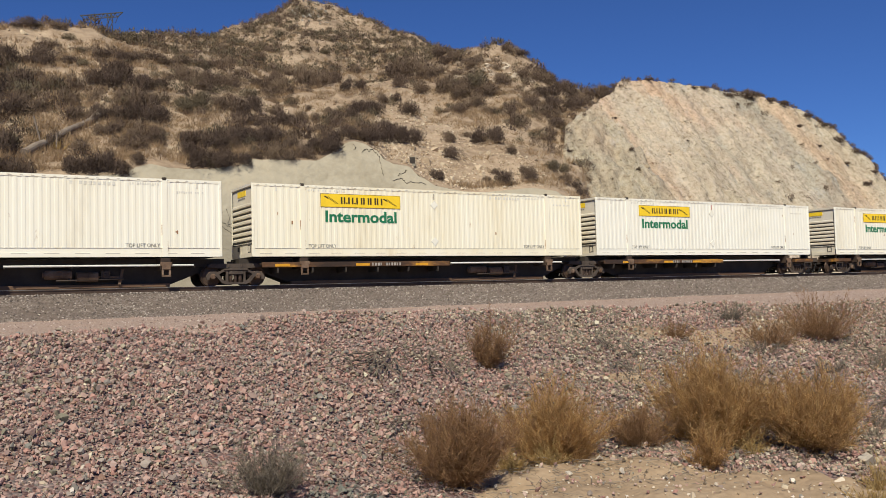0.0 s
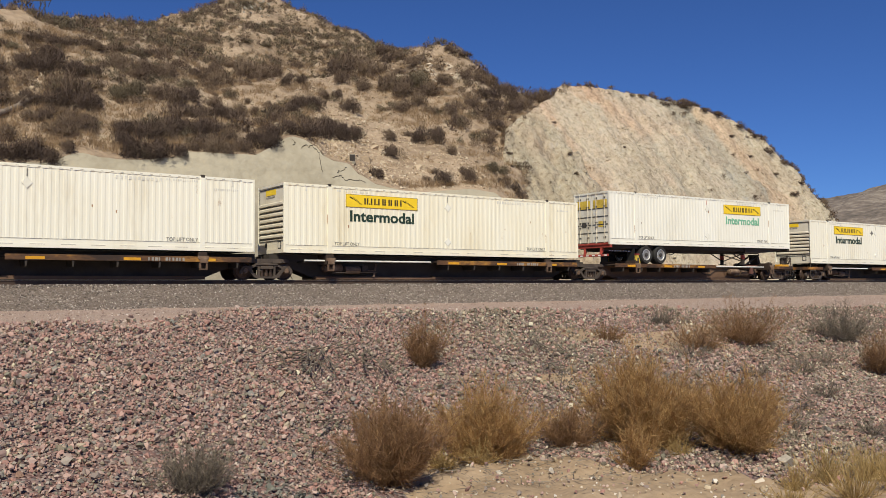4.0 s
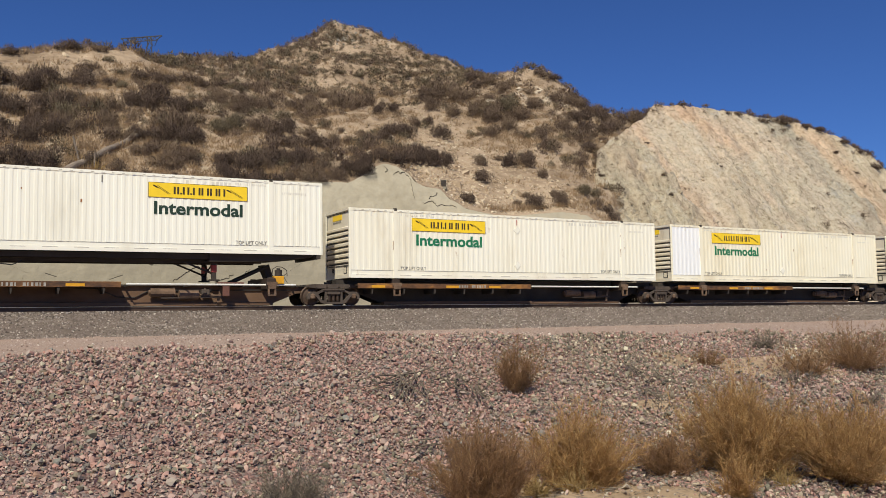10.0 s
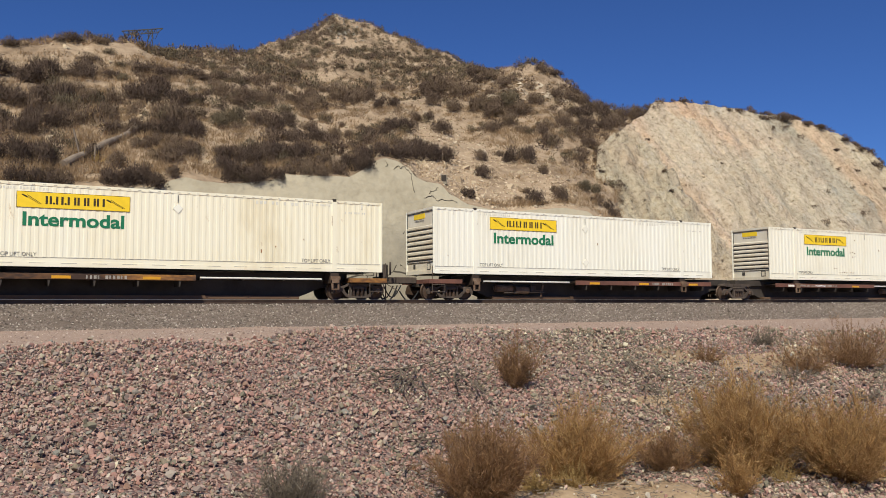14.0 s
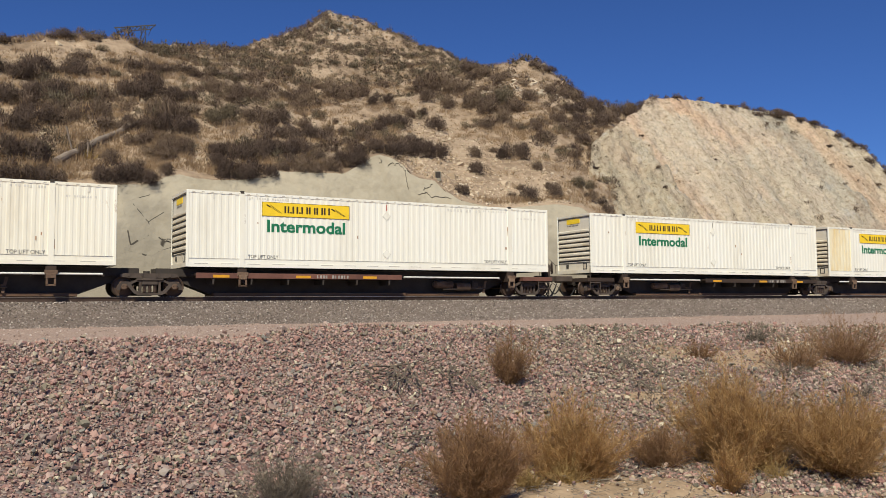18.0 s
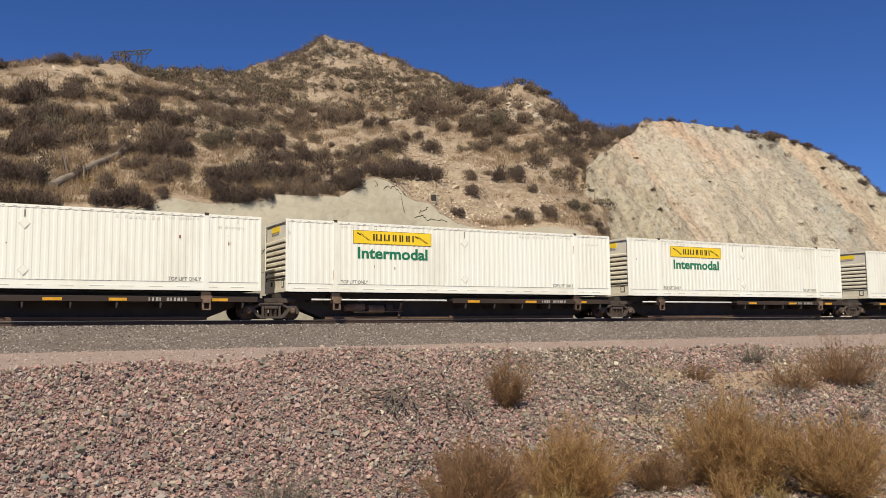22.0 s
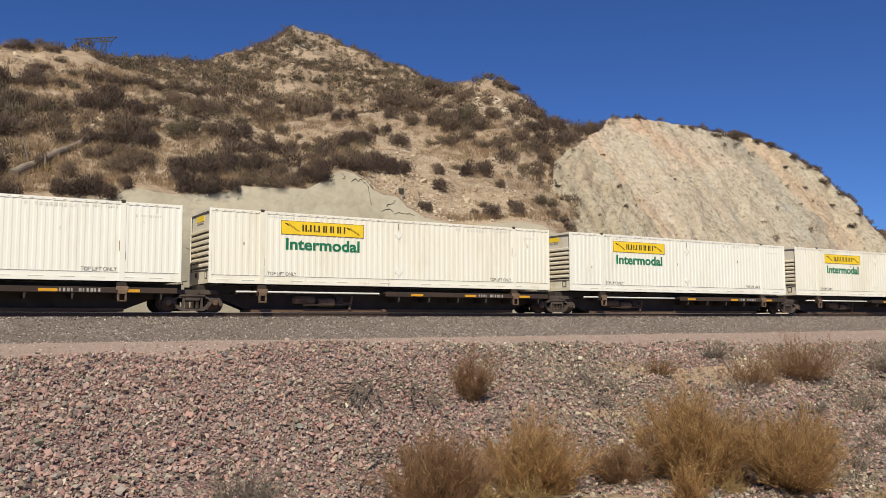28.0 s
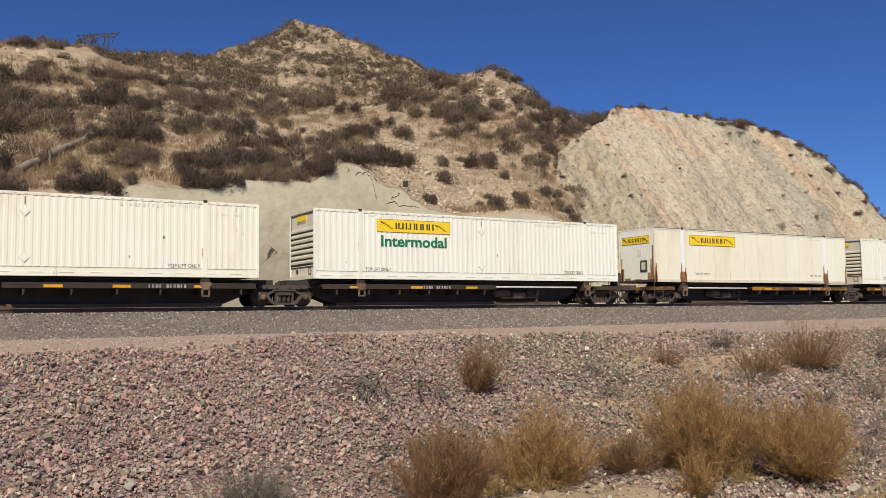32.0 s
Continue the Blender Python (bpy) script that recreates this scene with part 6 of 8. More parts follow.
def mound(n, lumps, length, width, seed):
    """A dense twiggy shrub about two units wide, grown together out of several rounded lumps: (vertices, triangles, normals)."""
    r = np.random.default_rng(seed)
    a = r.uniform(0, 6.283, lumps)
    q = 0.62 * np.sqrt(r.random(lumps))
    C = np.stack([q * np.cos(a), q * np.sin(a), r.uniform(0.05, 0.42, lumps) * (1.1 - q)], 1)
    R = r.uniform(0.30, 0.50, lumps)
    k = r.integers(0, lumps, n)
    d = r.normal(size=(n, 3))
    d /= np.linalg.norm(d, axis=1)[:, None]
    d[:, 2] = np.where(d[:, 2] < -0.35, -d[:, 2], d[:, 2])
    p = C[k] + d * (R[k] * (r.uniform(0.62, 1.05, n) + 0.30 * r.random(n) ** 4))[:, None]
    p[:, 2] = np.maximum(p[:, 2], -0.04)
    g = d * 0.55 + r.normal(size=(n, 3)) * 0.55
    g[:, 2] += 0.45
    g /= np.linalg.norm(g, axis=1)[:, None]
    side = np.cross(d, g)
    side /= np.maximum(np.linalg.norm(side, axis=1)[:, None], 1e-6)
    ln = length * (0.6 + 0.8 * r.random(n))[:, None]
    w = width * (0.6 + 0.8 * r.random(n))[:, None]
    A, B, T = p - side * w, p + side * w, p + g * ln
    back = np.einsum("ij,ij->i", np.cross(B - A, T - A), d) < 0
    A[back], B[back] = B[back].copy(), A[back].copy()
    V = np.stack([A, B, T], 1).reshape(-1, 3) * np.array([1, 1, 1.5])
    dome = p * np.array([1, 1, 1.2])
    nn = d * 0.75 + 0.35 * dome + r.normal(size=(n, 3)) * 0.22
    nn /= np.linalg.norm(nn, axis=1)[:, None]
    return V, np.arange(3 * n).reshape(-1, 3), np.repeat(nn, 3, 0)


def joined(clumps):
    """Many clumps (V, F[, N], place, scale, turn) as one set of arrays."""
    vs, fs, ns, o = [], [], [], 0
    for row in clumps:
        V, F, p, s, a = row[0], row[1], *row[-3:]
        c, q = math.cos(a), math.sin(a)
        for src, out, k, sh in ((V, vs, s, p), (row[2] if len(row) == 6 else None, ns, 1.0, (0, 0, 0))):
            if src is None:
                continue
            W = np.empty_like(src)
            W[:, 0] = (src[:, 0] * c - src[:, 1] * q) * k + sh[0]
            W[:, 1] = (src[:, 0] * q + src[:, 1] * c) * k + sh[1]
            W[:, 2] = src[:, 2] * k + sh[2]
            out.append(W)
        fs.append(F + o)
        o += len(V)
    return (np.concatenate(vs), np.concatenate(fs), np.concatenate(ns)) if ns else (np.concatenate(vs), np.concatenate(fs))


SHRUB_SETS = [mound(2200, 13, 0.15, 0.0125, 11 + k) for k in range(6)]
SMALL_SETS = [mound(170, 6, 0.2, 0.04, 31 + k) for k in range(6)]
TUFT_SETS = [slivers(26, 0.5, 0.2, 0.34, 0.019, 51 + k, 1.6, 0.05) for k in range(6)]
SHRUB_MESH = [[mesh_from("shrub", v[0], v[1], m, normals=v[2]) for v in SHRUB_SETS] for m in (M_SHRUBDARK, M_SHRUB, M_SHRUBOLIVE)]
prng = random.Random(5)


def shrub(place, width, kind=None, label=None, tall=1.0):
    """One chaparral shrub, of the given width, standing on the slope."""
    k = kind if kind is not None else (0 if prng.random() < 0.75 else 1)
    ob = new("shrub", SHRUB_MESH[k][prng.randrange(6)])
    s = width / 2.1
    ob.matrix_basis = Matrix.LocRotScale(place - Vector((0, 0, 0.06 * width)), Euler((0, 0, prng.uniform(0, 6.28))), (s, s, s * tall * prng.uniform(0.95, 1.35)))
    return tagged(ob, label or ("dark grey-brown dry chaparral shrub on the slope", "dry reddish-brown chaparral shrub on the slope", "olive-green chaparral shrub on the slope")[k], "shrub", "shrubs on the hill")


# bearing and height of view of the foot, and breadth (degrees), of the shrubs that can be told apart
DARK_A = [(1.6, 13.7, 3.4), (1.7, 15.5, 1.1), (1.9, 12.1, 3.0), (2.0, 8.6, 3.8), (2.0, 10.6, 3.4), (3.0, 7.6, 2.7), (3.1, 13.7, 2.3), (2.9, 9.2, 1.5), (3.7, 11.1, 2.3), (3.9, 12.4, 2.3), (4.3, 16.2, 0.8), (4.9, 14.2, 2.7), (4.9, 16.2, 1.5), (6.0, 15.0, 1.5), (6.3, 9.1, 1.3), (6.5, 14.2, 2.3), (7.5, 7.8, 1.5), (8.5, 7.7, 2.3), (9.1, 11.1, 1.5), (9.1, 12.9, 1.9), (9.7, 7.6, 1.9), (9.7, 14.6, 1.9), (10.6, 13.0, 2.3), (11.2, 10.9, 3.0)]
DARK_B = [(11.5, 14.5, 2.1), (12.2, 13.0, 1.9), (12.4, 11.3, 1.5), (14.3, 8.9, 1.5), (15.1, 9.5, 2.3), (15.2, 14.7, 2.5), (15.8, 7.9, 2.4), (16.8, 9.3, 2.4), (17.1, 8.0, 1.9), (18.0, 11.8, 1.9), (18.2, 9.6, 2.1), (18.4, 10.9, 2.3), (19.0, 9.8, 2.1), (20.7, 10.7, 1.8), (23.1, 8.6, 2.1), (23.7, 9.2, 1.5), (24.3, 9.9, 1.8), (24.5, 11.3, 1.8), (25.2, 11.8, 1.0), (25.2, 13.2, 1.6), (26.2, 11.8, 1.8), (26.4, 9.9, 2.2), (27.3, 10.5, 1.5)]
DARK_C = [(27.9, 10.1, 1.3), (28.0, 12.5, 0.8), (28.6, 9.6, 2.1), (28.9, 11.7, 1.5), (26.5, 9.9, 1.5), (27.0, 10.4, 1.5), (30.6, 7.2, 1.1), (31.3, 15.5, 1.5), (31.4, 14.9, 1.5), (31.8, 8.7, 1.5), (34.1, 9.5, 1.8), (35.2, 6.8, 1.5), (35.8, 15.6, 1.1), (36.6, 15.1, 1.1), (37.0, 6.9, 1.1), (37.9, 13.9, 1.0), (38.5, 13.4, 1.0), (38.6, 11.5, 1.5), (38.8, 12.3, 2.6), (38.8, 10.5, 1.5), (38.9, 13.0, 0.8), (39.9, 11.5, 1.5), (40.0, 6.3, 0.9), (40.4, 5.8, 1.1)]
BROWN_A = [(4.6, 6.9, 1.5), (4.9, 11.3, 1.7), (5.7, 12.8, 1.9), (6.7, 16.3, 1.1), (7.1, 11.8, 1.5), (7.5, 12.7, 1.5), (7.8, 8.9, 1.3), (7.9, 10.8, 1.7), (9.6, 10.1, 1.9), (10.7, 9.4, 1.9), (11.0, 11.7, 2.3), (11.1, 16.5, 0.5), (11.2, 8.2, 1.1), (11.7, 9.6, 1.9), (12.4, 10.0, 1.5), (12.7, 16.3, 0.5), (12.9, 14.6, 1.5), (14.0, 14.9, 1.1), (14.3, 13.7, 1.5), (15.3, 13.2, 1.5), (15.8, 13.4, 1.7), (16.5, 15.8, 0.9), (16.9, 11.9, 1.7), (16.9, 13.3, 1.5), (16.9, 14.7, 1.5), (17.6, 14.2, 1.1), (18.6, 7.1, 1.1)]
BROWN_B = [(18.8, 8.2, 0.5), (18.8, 15.2, 1.3), (19.7, 13.0, 2.1), (19.7, 15.7, 1.0), (19.9, 11.7, 1.3), (20.1, 13.9, 1.1), (20.3, 8.8, 1.7), (20.8, 14.3, 1.1), (21.0, 9.3, 1.5), (21.6, 11.2, 1.1), (21.8, 8.9, 1.5), (21.8, 14.0, 1.5), (22.1, 12.0, 0.7), (22.6, 11.3, 0.8), (22.6, 13.4, 2.3), (23.3, 10.1, 1.1), (23.4, 11.6, 0.8), (23.7, 13.8, 1.5), (23.9, 14.6, 1.1), (25.4, 14.4, 1.1), (25.6, 15.3, 0.8), (27.0, 12.5, 1.0), (27.0, 15.7, 0.8), (27.2, 14.2, 1.0), (28.1, 15.1, 0.9), (28.3, 13.5, 1.1), (28.7, 14.4, 1.0)]
BROWN_C = [(29.7, 13.1, 1.5), (31.4, 9.8, 1.1), (32.2, 11.7, 1.1), (32.2, 14.1, 1.1), (32.6, 12.9, 1.5), (32.7, 10.0, 0.8), (33.3, 11.9, 1.5), (33.5, 14.8, 1.4), (34.0, 7.0, 0.7), (34.1, 12.6, 1.3), (34.4, 11.5, 1.1), (34.6, 7.5, 0.8), (34.7, 14.4, 1.0), (35.1, 13.7, 0.8), (35.6, 11.3, 1.1), (35.7, 8.8, 0.8), (36.3, 10.6, 1.5), (36.5, 7.5, 0.8), (37.2, 14.5, 0.5), (38.2, 9.5, 1.1), (39.2, 6.7, 1.1), (39.4, 12.8, 1.5), (39.5, 9.4, 1.1), (40.5, 11.9, 1.5), (28.9, 13.9, 2.4), (30.3, 14.2, 2.4), (32.4, 15.2, 1.5), (33.0, 14.6, 1.5), (32.0, 12.8, 2.0), (35.2, 13.4, 1.4), (37.0, 13.5, 1.6), (38.3, 13.2, 1.2), (37.1, 11.8, 1.5), (36.9, 7.1, 1.2), (40.9, 12.3, 1.0), (41.6, 12.2, 1.4), (42.0, 12.5, 1.0), (42.7, 12.5, 1.1)]
OLIVE_A = [(3.2, 16.3, 1.2), (5.6, 16.2, 0.7), (7.3, 15.7, 1.1), (7.8, 15.0, 1.0), (8.2, 14.3, 1.1), (10.4, 16.1, 0.9), (14.5, 11.9, 1.8), (15.7, 7.4, 0.8), (18.8, 15.8, 0.7), (20.3, 16.8, 0.7), (21.0, 17.5, 0.5), (22.0, 15.8, 0.8), (22.7, 16.8, 0.6), (23.3, 15.7, 0.8), (23.9, 16.5, 0.5), (24.7, 15.9, 0.8), (26.1, 16.4, 0.5), (33.6, 13.3, 1.5), (38.7, 7.4, 1.6)]
CUT_CREST = [(44.9, 13.3, 0.8), (47.8, 12.5, 0.8), (48.4, 12.4, 1.0), (50.9, 11.9, 1.7), (52.3, 11.2, 0.8), (53.1, 10.9, 1.0), (54.5, 10.0, 1.0), (55.3, 9.4, 1.0), (56.1, 8.5, 1.1), (43.7, 8.8, 0.6), (44.1, 7.4, 0.5), (42.6, 10.9, 0.5), (47.2, 9.1, 0.4), (57.0, 7.6, 0.9), (58.0, 6.3, 0.8), (39.6, 9.0, 0.7), (39.7, 7.9, 0.8), (40.0, 6.7, 0.9), (56.5, 7.0, 0.7), (57.6, 5.6, 0.7), (55.0, 8.2, 0.6), (54.0, 9.4, 0.6)]
for kind, rows in ((0, DARK_A + DARK_B + DARK_C), (1, BROWN_A + BROWN_B + BROWN_C), (2, OLIVE_A)):
    for az, el, w in rows:
        n = hill_nodes(az)
        el = max(el, math.degrees(math.atan2(n[1][1], n[1][0])) - 0.12)
        p = spot(az, el)
        d = (p - Vector((0, 0, EYE))).length
        parts_n = 1 if w < 1.6 else 2 if w < 2.5 else 3
        for k in range(parts_n):
            # a wide patch is several shrubs grown together
            off = (k - (parts_n - 1) / 2) * w / parts_n
            q = p if parts_n == 1 else spot(az + off, el + prng.uniform(-0.1, 0.25))
            shrub(q, radians(w) * d * (1.15 if parts_n == 1 else 1.8 / parts_n * prng.uniform(0.9, 1.15)), kind, None, 0.6 if el > 13.9 else 1.0)
for b, el, w in CUT_CREST:
    p = spur_spot(b, el - 0.2 * w)
    d = (p - Vector((0, 0, EYE))).length
    shrub(p, radians(w) * d * 0.95, None, "small dark shrub on the bare rock cut", 0.6)

# the brush that nobody could count: small shrubs and grass tufts over the whole slope
NEAR_SETS = [mound(330, 9, 0.17, 0.023, 131 + k) for k in range(6)]
FAR_SETS = [mound(84, 5, 0.18, 0.055, 151 + k) for k in range(6)]
brush, olive, grass, thicket = [], [], [], []
brng = random.Random(21)
while len(brush) + len(olive) < 2500:
    az = brng.uniform(-4, 46)
    n = hill_nodes(az)
    r = brng.uniform(n[1][0] + 1.3, n[3][0] + 1)
    x, y, z = hill_surface(az, r)
    low = math.degrees(math.atan2(z - EYE, r))
    scree = 26.5 < az < 37.5 and 7.0 < low < 12.6 - 0.42 * (az - 27)
    dens = 0.34 + 2.0 * fbm(x * 0.15, y * 0.15, 9.0, 3) + (0.35 if az < 17 else 0.0) - (0.55 if 25 < az < 35 and r < 74 else 0.0) + (0.25 if 34 < az < 43 else 0.0) + (0.12 if r > 95 else 0.0) - (0.15 if 32.5 < az < 36.5 and abs(r - n[2][0]) < 9 else 0.0)
    strip = -4.2 < r - n[2][0] < -0.6 and az < 14.2
    clear = 4.8 < az < 9.9 and abs(low - (8.7 + (az - 5.8) * 0.65)) < 0.9
    if strip or clear or scree or brng.random() > dens:
        continue
    s = min(1.25, brng.lognormvariate(-0.66, 0.40)) * (1.0 if r < 95 else 1.1)
    row = (*brng.choice(NEAR_SETS if r < 84 and s > 0.35 else FAR_SETS), (x, y, z - 0.05), s, brng.uniform(0, 6.28))
    (brush if brng.random() < 0.68 else olive).append(row)
while len(grass) < 11500:
    az = brng.uniform(-4, 46)
    n = hill_nodes(az)
    r = n[1][0] + 0.8 + (n[3][0] - n[1][0]) * brng.random() ** 1.4
    x, y, z = hill_surface(az, r)
    low = math.degrees(math.atan2(z - EYE, r))
    scree = 26.5 < az < 37.5 and 7.0 < low < 12.6 - 0.42 * (az - 27)
    if (-3.0 < r - n[2][0] < -0.6 and az < 13.8) or (scree and brng.random() < 0.97):
        continue
    if brng.random() > 0.55 + 0.9 * fbm(x * 0.07, y * 0.07, 19.0, 3):
        continue
    grass.append((*brng.choice(TUFT_SETS), (x, y, z - 0.03), brng.uniform(0.5, 1.15), brng.uniform(0, 6.28)))
# the dark thicket in the saddle beside the rock cut
while len(thicket) < 95:
    az = brng.uniform(36.2, 44)
    n = hill_nodes(az)
    r = brng.uniform(n[1][0] + 4, n[2][0] + 2)
    x, y, z = hill_surface(az, r)
    low = math.degrees(math.atan2(z - EYE, r))
    if low < 9.6 + 0.5 * brng.random() or brng.random() > 0.75 + 1.2 * fbm(x * 0.12, y * 0.12, 39.0, 2):
        continue
    thicket.append((*brng.choice(NEAR_SETS), (x, y, z - 0.05), brng.uniform(0.4, 0.75), brng.uniform(0, 6.28)))
# many small round shrubs on the far peak
while len(thicket) < 195:
    az = brng.uniform(18.0, 21.6)
    n = hill_nodes(az)
    x, y, z = hill_surface(az, n[3][0] - abs(brng.gauss(0, 7)))
    thicket.append((*brng.choice(FAR_SETS), (x, y, z - 0.05), brng.uniform(0.4, 0.9), brng.uniform(0, 6.28)))
while len(olive) < 2000:
    az = brng.uniform(8, 38)
    n = hill_nodes(az)
    r = brng.uniform(n[2][0], n[3][0] + 1)
    x, y, z = hill_surface(az, r)
    if brng.random() > 0.45 + 0.9 * fbm(x * 0.11, y * 0.11, 29.0, 3):
        continue
    row = (*brng.choice(FAR_SETS), (x, y, z - 0.05), brng.uniform(0.35, 1.0), brng.uniform(0, 6.28))
    (olive if brng.random() < 0.7 else brush).append(row)
# small round shrubs dotted over the rubble of the upper slope
while len(olive) < 3100:
    az = brng.uniform(8, 36)
    n = hill_nodes(az)
    r = brng.uniform(n[2][0] + 2, n[3][0] + 1)
    row = (*brng.choice(FAR_SETS), hill_surface(az, r), brng.uniform(0.22, 0.55), brng.uniform(0, 6.28))
    (olive if brng.random() < 0.6 else brush).append(row)
for nm, rows, m, lab, cat in (("hill_thicket", thicket, M_SHRUB, "dark brown thicket in the saddle and under the peak", "brush"), ("hill_brush", brush, M_SHRUB, "dense dark brown dry brush scattered over the hillside", "brush"), ("hill_olive_brush", olive, M_SHRUBOLIVE, "olive-brown low brush scattered over the hillside", "brush"), ("hill_grass", grass, M_GRASS, "tufts of dry straw-coloured grass on the hillside", "grass")):
    got = joined(rows)
    tagged(new(nm, mesh_from(nm, got[0], got[1], m, normals=got[2] if len(got) > 2 else None)), lab, cat, kind="stuff")

# brush along the crest of the cut and behind it
rows = []
for k in range(330):
    b = brng.uniform(39.2, 60) if k < 170 else brng.uniform(49, 60)
    yc = spur_top(b)[1]
    y = yc + brng.uniform(-0.8, 6 if k < 170 else 1.5) if brng.random() < 0.92 else yc - brng.uniform(0, 14) * (1 if b > 52 else 0.25)
    x, z = y * math.tan(radians(b)), spur_z(b, y)
    rows.append((*brng.choice(SMALL_SETS), (x, y, z), brng.uniform(0.25, 0.6), brng.uniform(0, 6.28)))
got = joined(rows)
tagged(new("crest_brush", mesh_from("crest_brush", got[0], got[1], M_SHRUB, normals=got[2])), "low dark brush along the crest of the rock cut", "brush", kind="stuff")


def lump_sets(n, level, seed):
    """Angular stones about one unit across."""
    out = []
    for k in range(n):
        bm = bmesh.new()
        if level:
            r = np.random.default_rng(seed + 500 + k)
            q = r.normal(size=(11, 3))
            q = q / np.abs(q).max(1)[:, None] ** 0.35 / np.linalg.norm(q, axis=1)[:, None] ** 0.65
            for v in q * 0.49 * r.uniform(0.82, 1.06, (11, 1)):
                bm.verts.new(v)
            got = bmesh.ops.convex_hull(bm, input=bm.verts)
            bmesh.ops.delete(bm, geom=[g for g in got["geom_interior"] if isinstance(g, bmesh.types.BMVert)], context="VERTS")
        else:
            for v in ((0.5, 0, 0), (-0.5, 0, 0), (0, 0.5, 0), (0, -0.5, 0), (0, 0, 0.5), (0, 0, -0.5)):
                bm.verts.new(v)
            bmesh.ops.convex_hull(bm, input=bm.verts)
        bm.verts.index_update()
        r = np.random.default_rng(seed + k)
        spread = 0.06 if level else 0.28
        V = np.array([v.co[:] for v in bm.verts]) * (1 + r.uniform(-spread, spread, (len(bm.verts), 1)))
        V = V * np.array([1.10, 0.92, 0.76]) + r.normal(size=V.shape) * (0.01 if level else 0.03)
        F = np.array([[v.index for v in f.verts] for f in bm.faces])
        bm.free()
        out.append((V, F))
    return out


PEAK_ME = []
LUMPS = lump_sets(14, 1, 3)
CHIPS = lump_sets(8, 0, 77)


def scatter(sets, P, S, seed, tilt=0.75):
    """Stones of sizes S at places P, each tumbled its own way: one array pair."""
    r = np.random.default_rng(seed)
    pick = r.integers(0, len(sets), len(P))
    vs, fs, o = [], [], 0
    for k, (V, F) in enumerate(sets):
        q = P[pick == k]
        s = S[pick == k]
        if not len(q):
            continue
        a, b, c = r.uniform(0, 6.283, len(q)), r.normal(0, tilt, len(q)), r.normal(0, tilt, len(q))
        R = np.zeros((len(q), 3, 3))
        ca, sa, cb, sb2, cc, sc = np.cos(a), np.sin(a), np.cos(b), np.sin(b), np.cos(c), np.sin(c)
        R[:, 0, 0], R[:, 0, 1], R[:, 0, 2] = ca * cb, ca * sb2 * sc - sa * cc, ca * sb2 * cc + sa * sc
        R[:, 1, 0], R[:, 1, 1], R[:, 1, 2] = sa * cb, sa * sb2 * sc + ca * cc, sa * sb2 * cc - ca * sc
        R[:, 2, 0], R[:, 2, 1], R[:, 2, 2] = -sb2, cb * sc, cb * cc
        W = np.einsum("nij,vj->nvi", R, V) * s[:, None, None] + q[:, None, :]
        vs.append(W.reshape(-1, 3))
        fs.append((F[None] + (np.arange(len(q)) * len(V))[:, None, None] + o).reshape(-1, F.shape[1]))
        o += len(q) * len(V)
    return np.concatenate(vs), np.concatenate(fs)


def bumpy_ground(x, y):
    z = ground_z(x, y)
    return z + np.array([0.05 * fbm(a * 0.7, b * 0.7) + crumble(a, b) if b < 12 else 0.035 * fbm(a * 0.7, b * 0.7) for a, b in zip(x, y)])


# crumbled stone over the bare soil
pts = []
while len(pts) < 13000:
    az = brng.uniform(-2, 44)
    n = hill_nodes(az)
    r = brng.uniform(n[1][0] + 0.6, n[3][0] + 1)
    if not (25 < az < 34) and r < 90 and brng.random() < 0.35:
        continue
    pts.append(hill_surface(az, r))
V, F = scatter(CHIPS, np.array(pts), np.random.default_rng(14).lognormal(-1.75, 0.45, len(pts)), 16)
tagged(new("hill_rubble", mesh_from("hill_rubble", V, F, M_ROCK)), "tan stone chips scattered over bare hillside soil", "rocks", kind="stuff")
# loose pale scree on the bare slope beside the cut
pts = []
while len(pts) < 4200:
    az = brng.uniform(26, 38)
    n = hill_nodes(az)
    r = n[1][0] + 0.4 + 26 * brng.random() ** 1.3
    x, y, z = hill_surface(az, r)
    if math.degrees(math.atan2(z - EYE, r)) < 12.8 - 0.42 * (az - 27):
        pts.append((x, y, z))
M_SCREE = mat("pale_scree", [(0.0, (0.30, 0.22, 0.14)), (0.5, (0.46, 0.35, 0.24)), (1.0, (0.66, 0.55, 0.41))], 4.0, 0.95, island=0.9)
V, F = scatter(CHIPS, np.array(pts), np.random.default_rng(19).lognormal(-2.1, 0.5, len(pts)), 26)
tagged(new("scree", mesh_from("scree", V, F, M_SCREE)), "pale tan scree on the bare slope beside the cut", "rocks", kind="stuff")
# and over the cut face
pts = []
while len(pts) < 1500:
    b = brng.uniform(39.4, 60)
    yc = spur_top(b)[1]
    y = brng.uniform(45.5, yc)
    pts.append((y * math.tan(radians(b)), y, spur_z(b, y)))
V, F = scatter(LUMPS, np.array(pts), np.random.default_rng(15).lognormal(-2.1, 0.5, len(pts)), 17)
tagged(new("cut_rubble", mesh_from("cut_rubble", V, F, M_CUT)), "pale broken stone clinging to the cut face", "rocks", kind="stuff")

# pale rocks on the upper slope
pts = []
while len(pts) < 1700:
    az = brng.uniform(0, 42)
    n = hill_nodes(az)
    near_peak = brng.random() < 0.55
    r = brng.uniform(n[3][0] - 45, n[3][0] + 1) if near_peak else brng.uniform(n[1][0] + 1, n[2][0] + 2)
    if not near_peak and not (24 < az < 37) and brng.random() < 0.7:
        continue
    x, y, z = hill_surface(az, r)
    pts.append((x, y, z))
V, F = scatter(LUMPS, np.array(pts), np.random.default_rng(4).lognormal(-1.35, 0.42, len(pts)), 6)
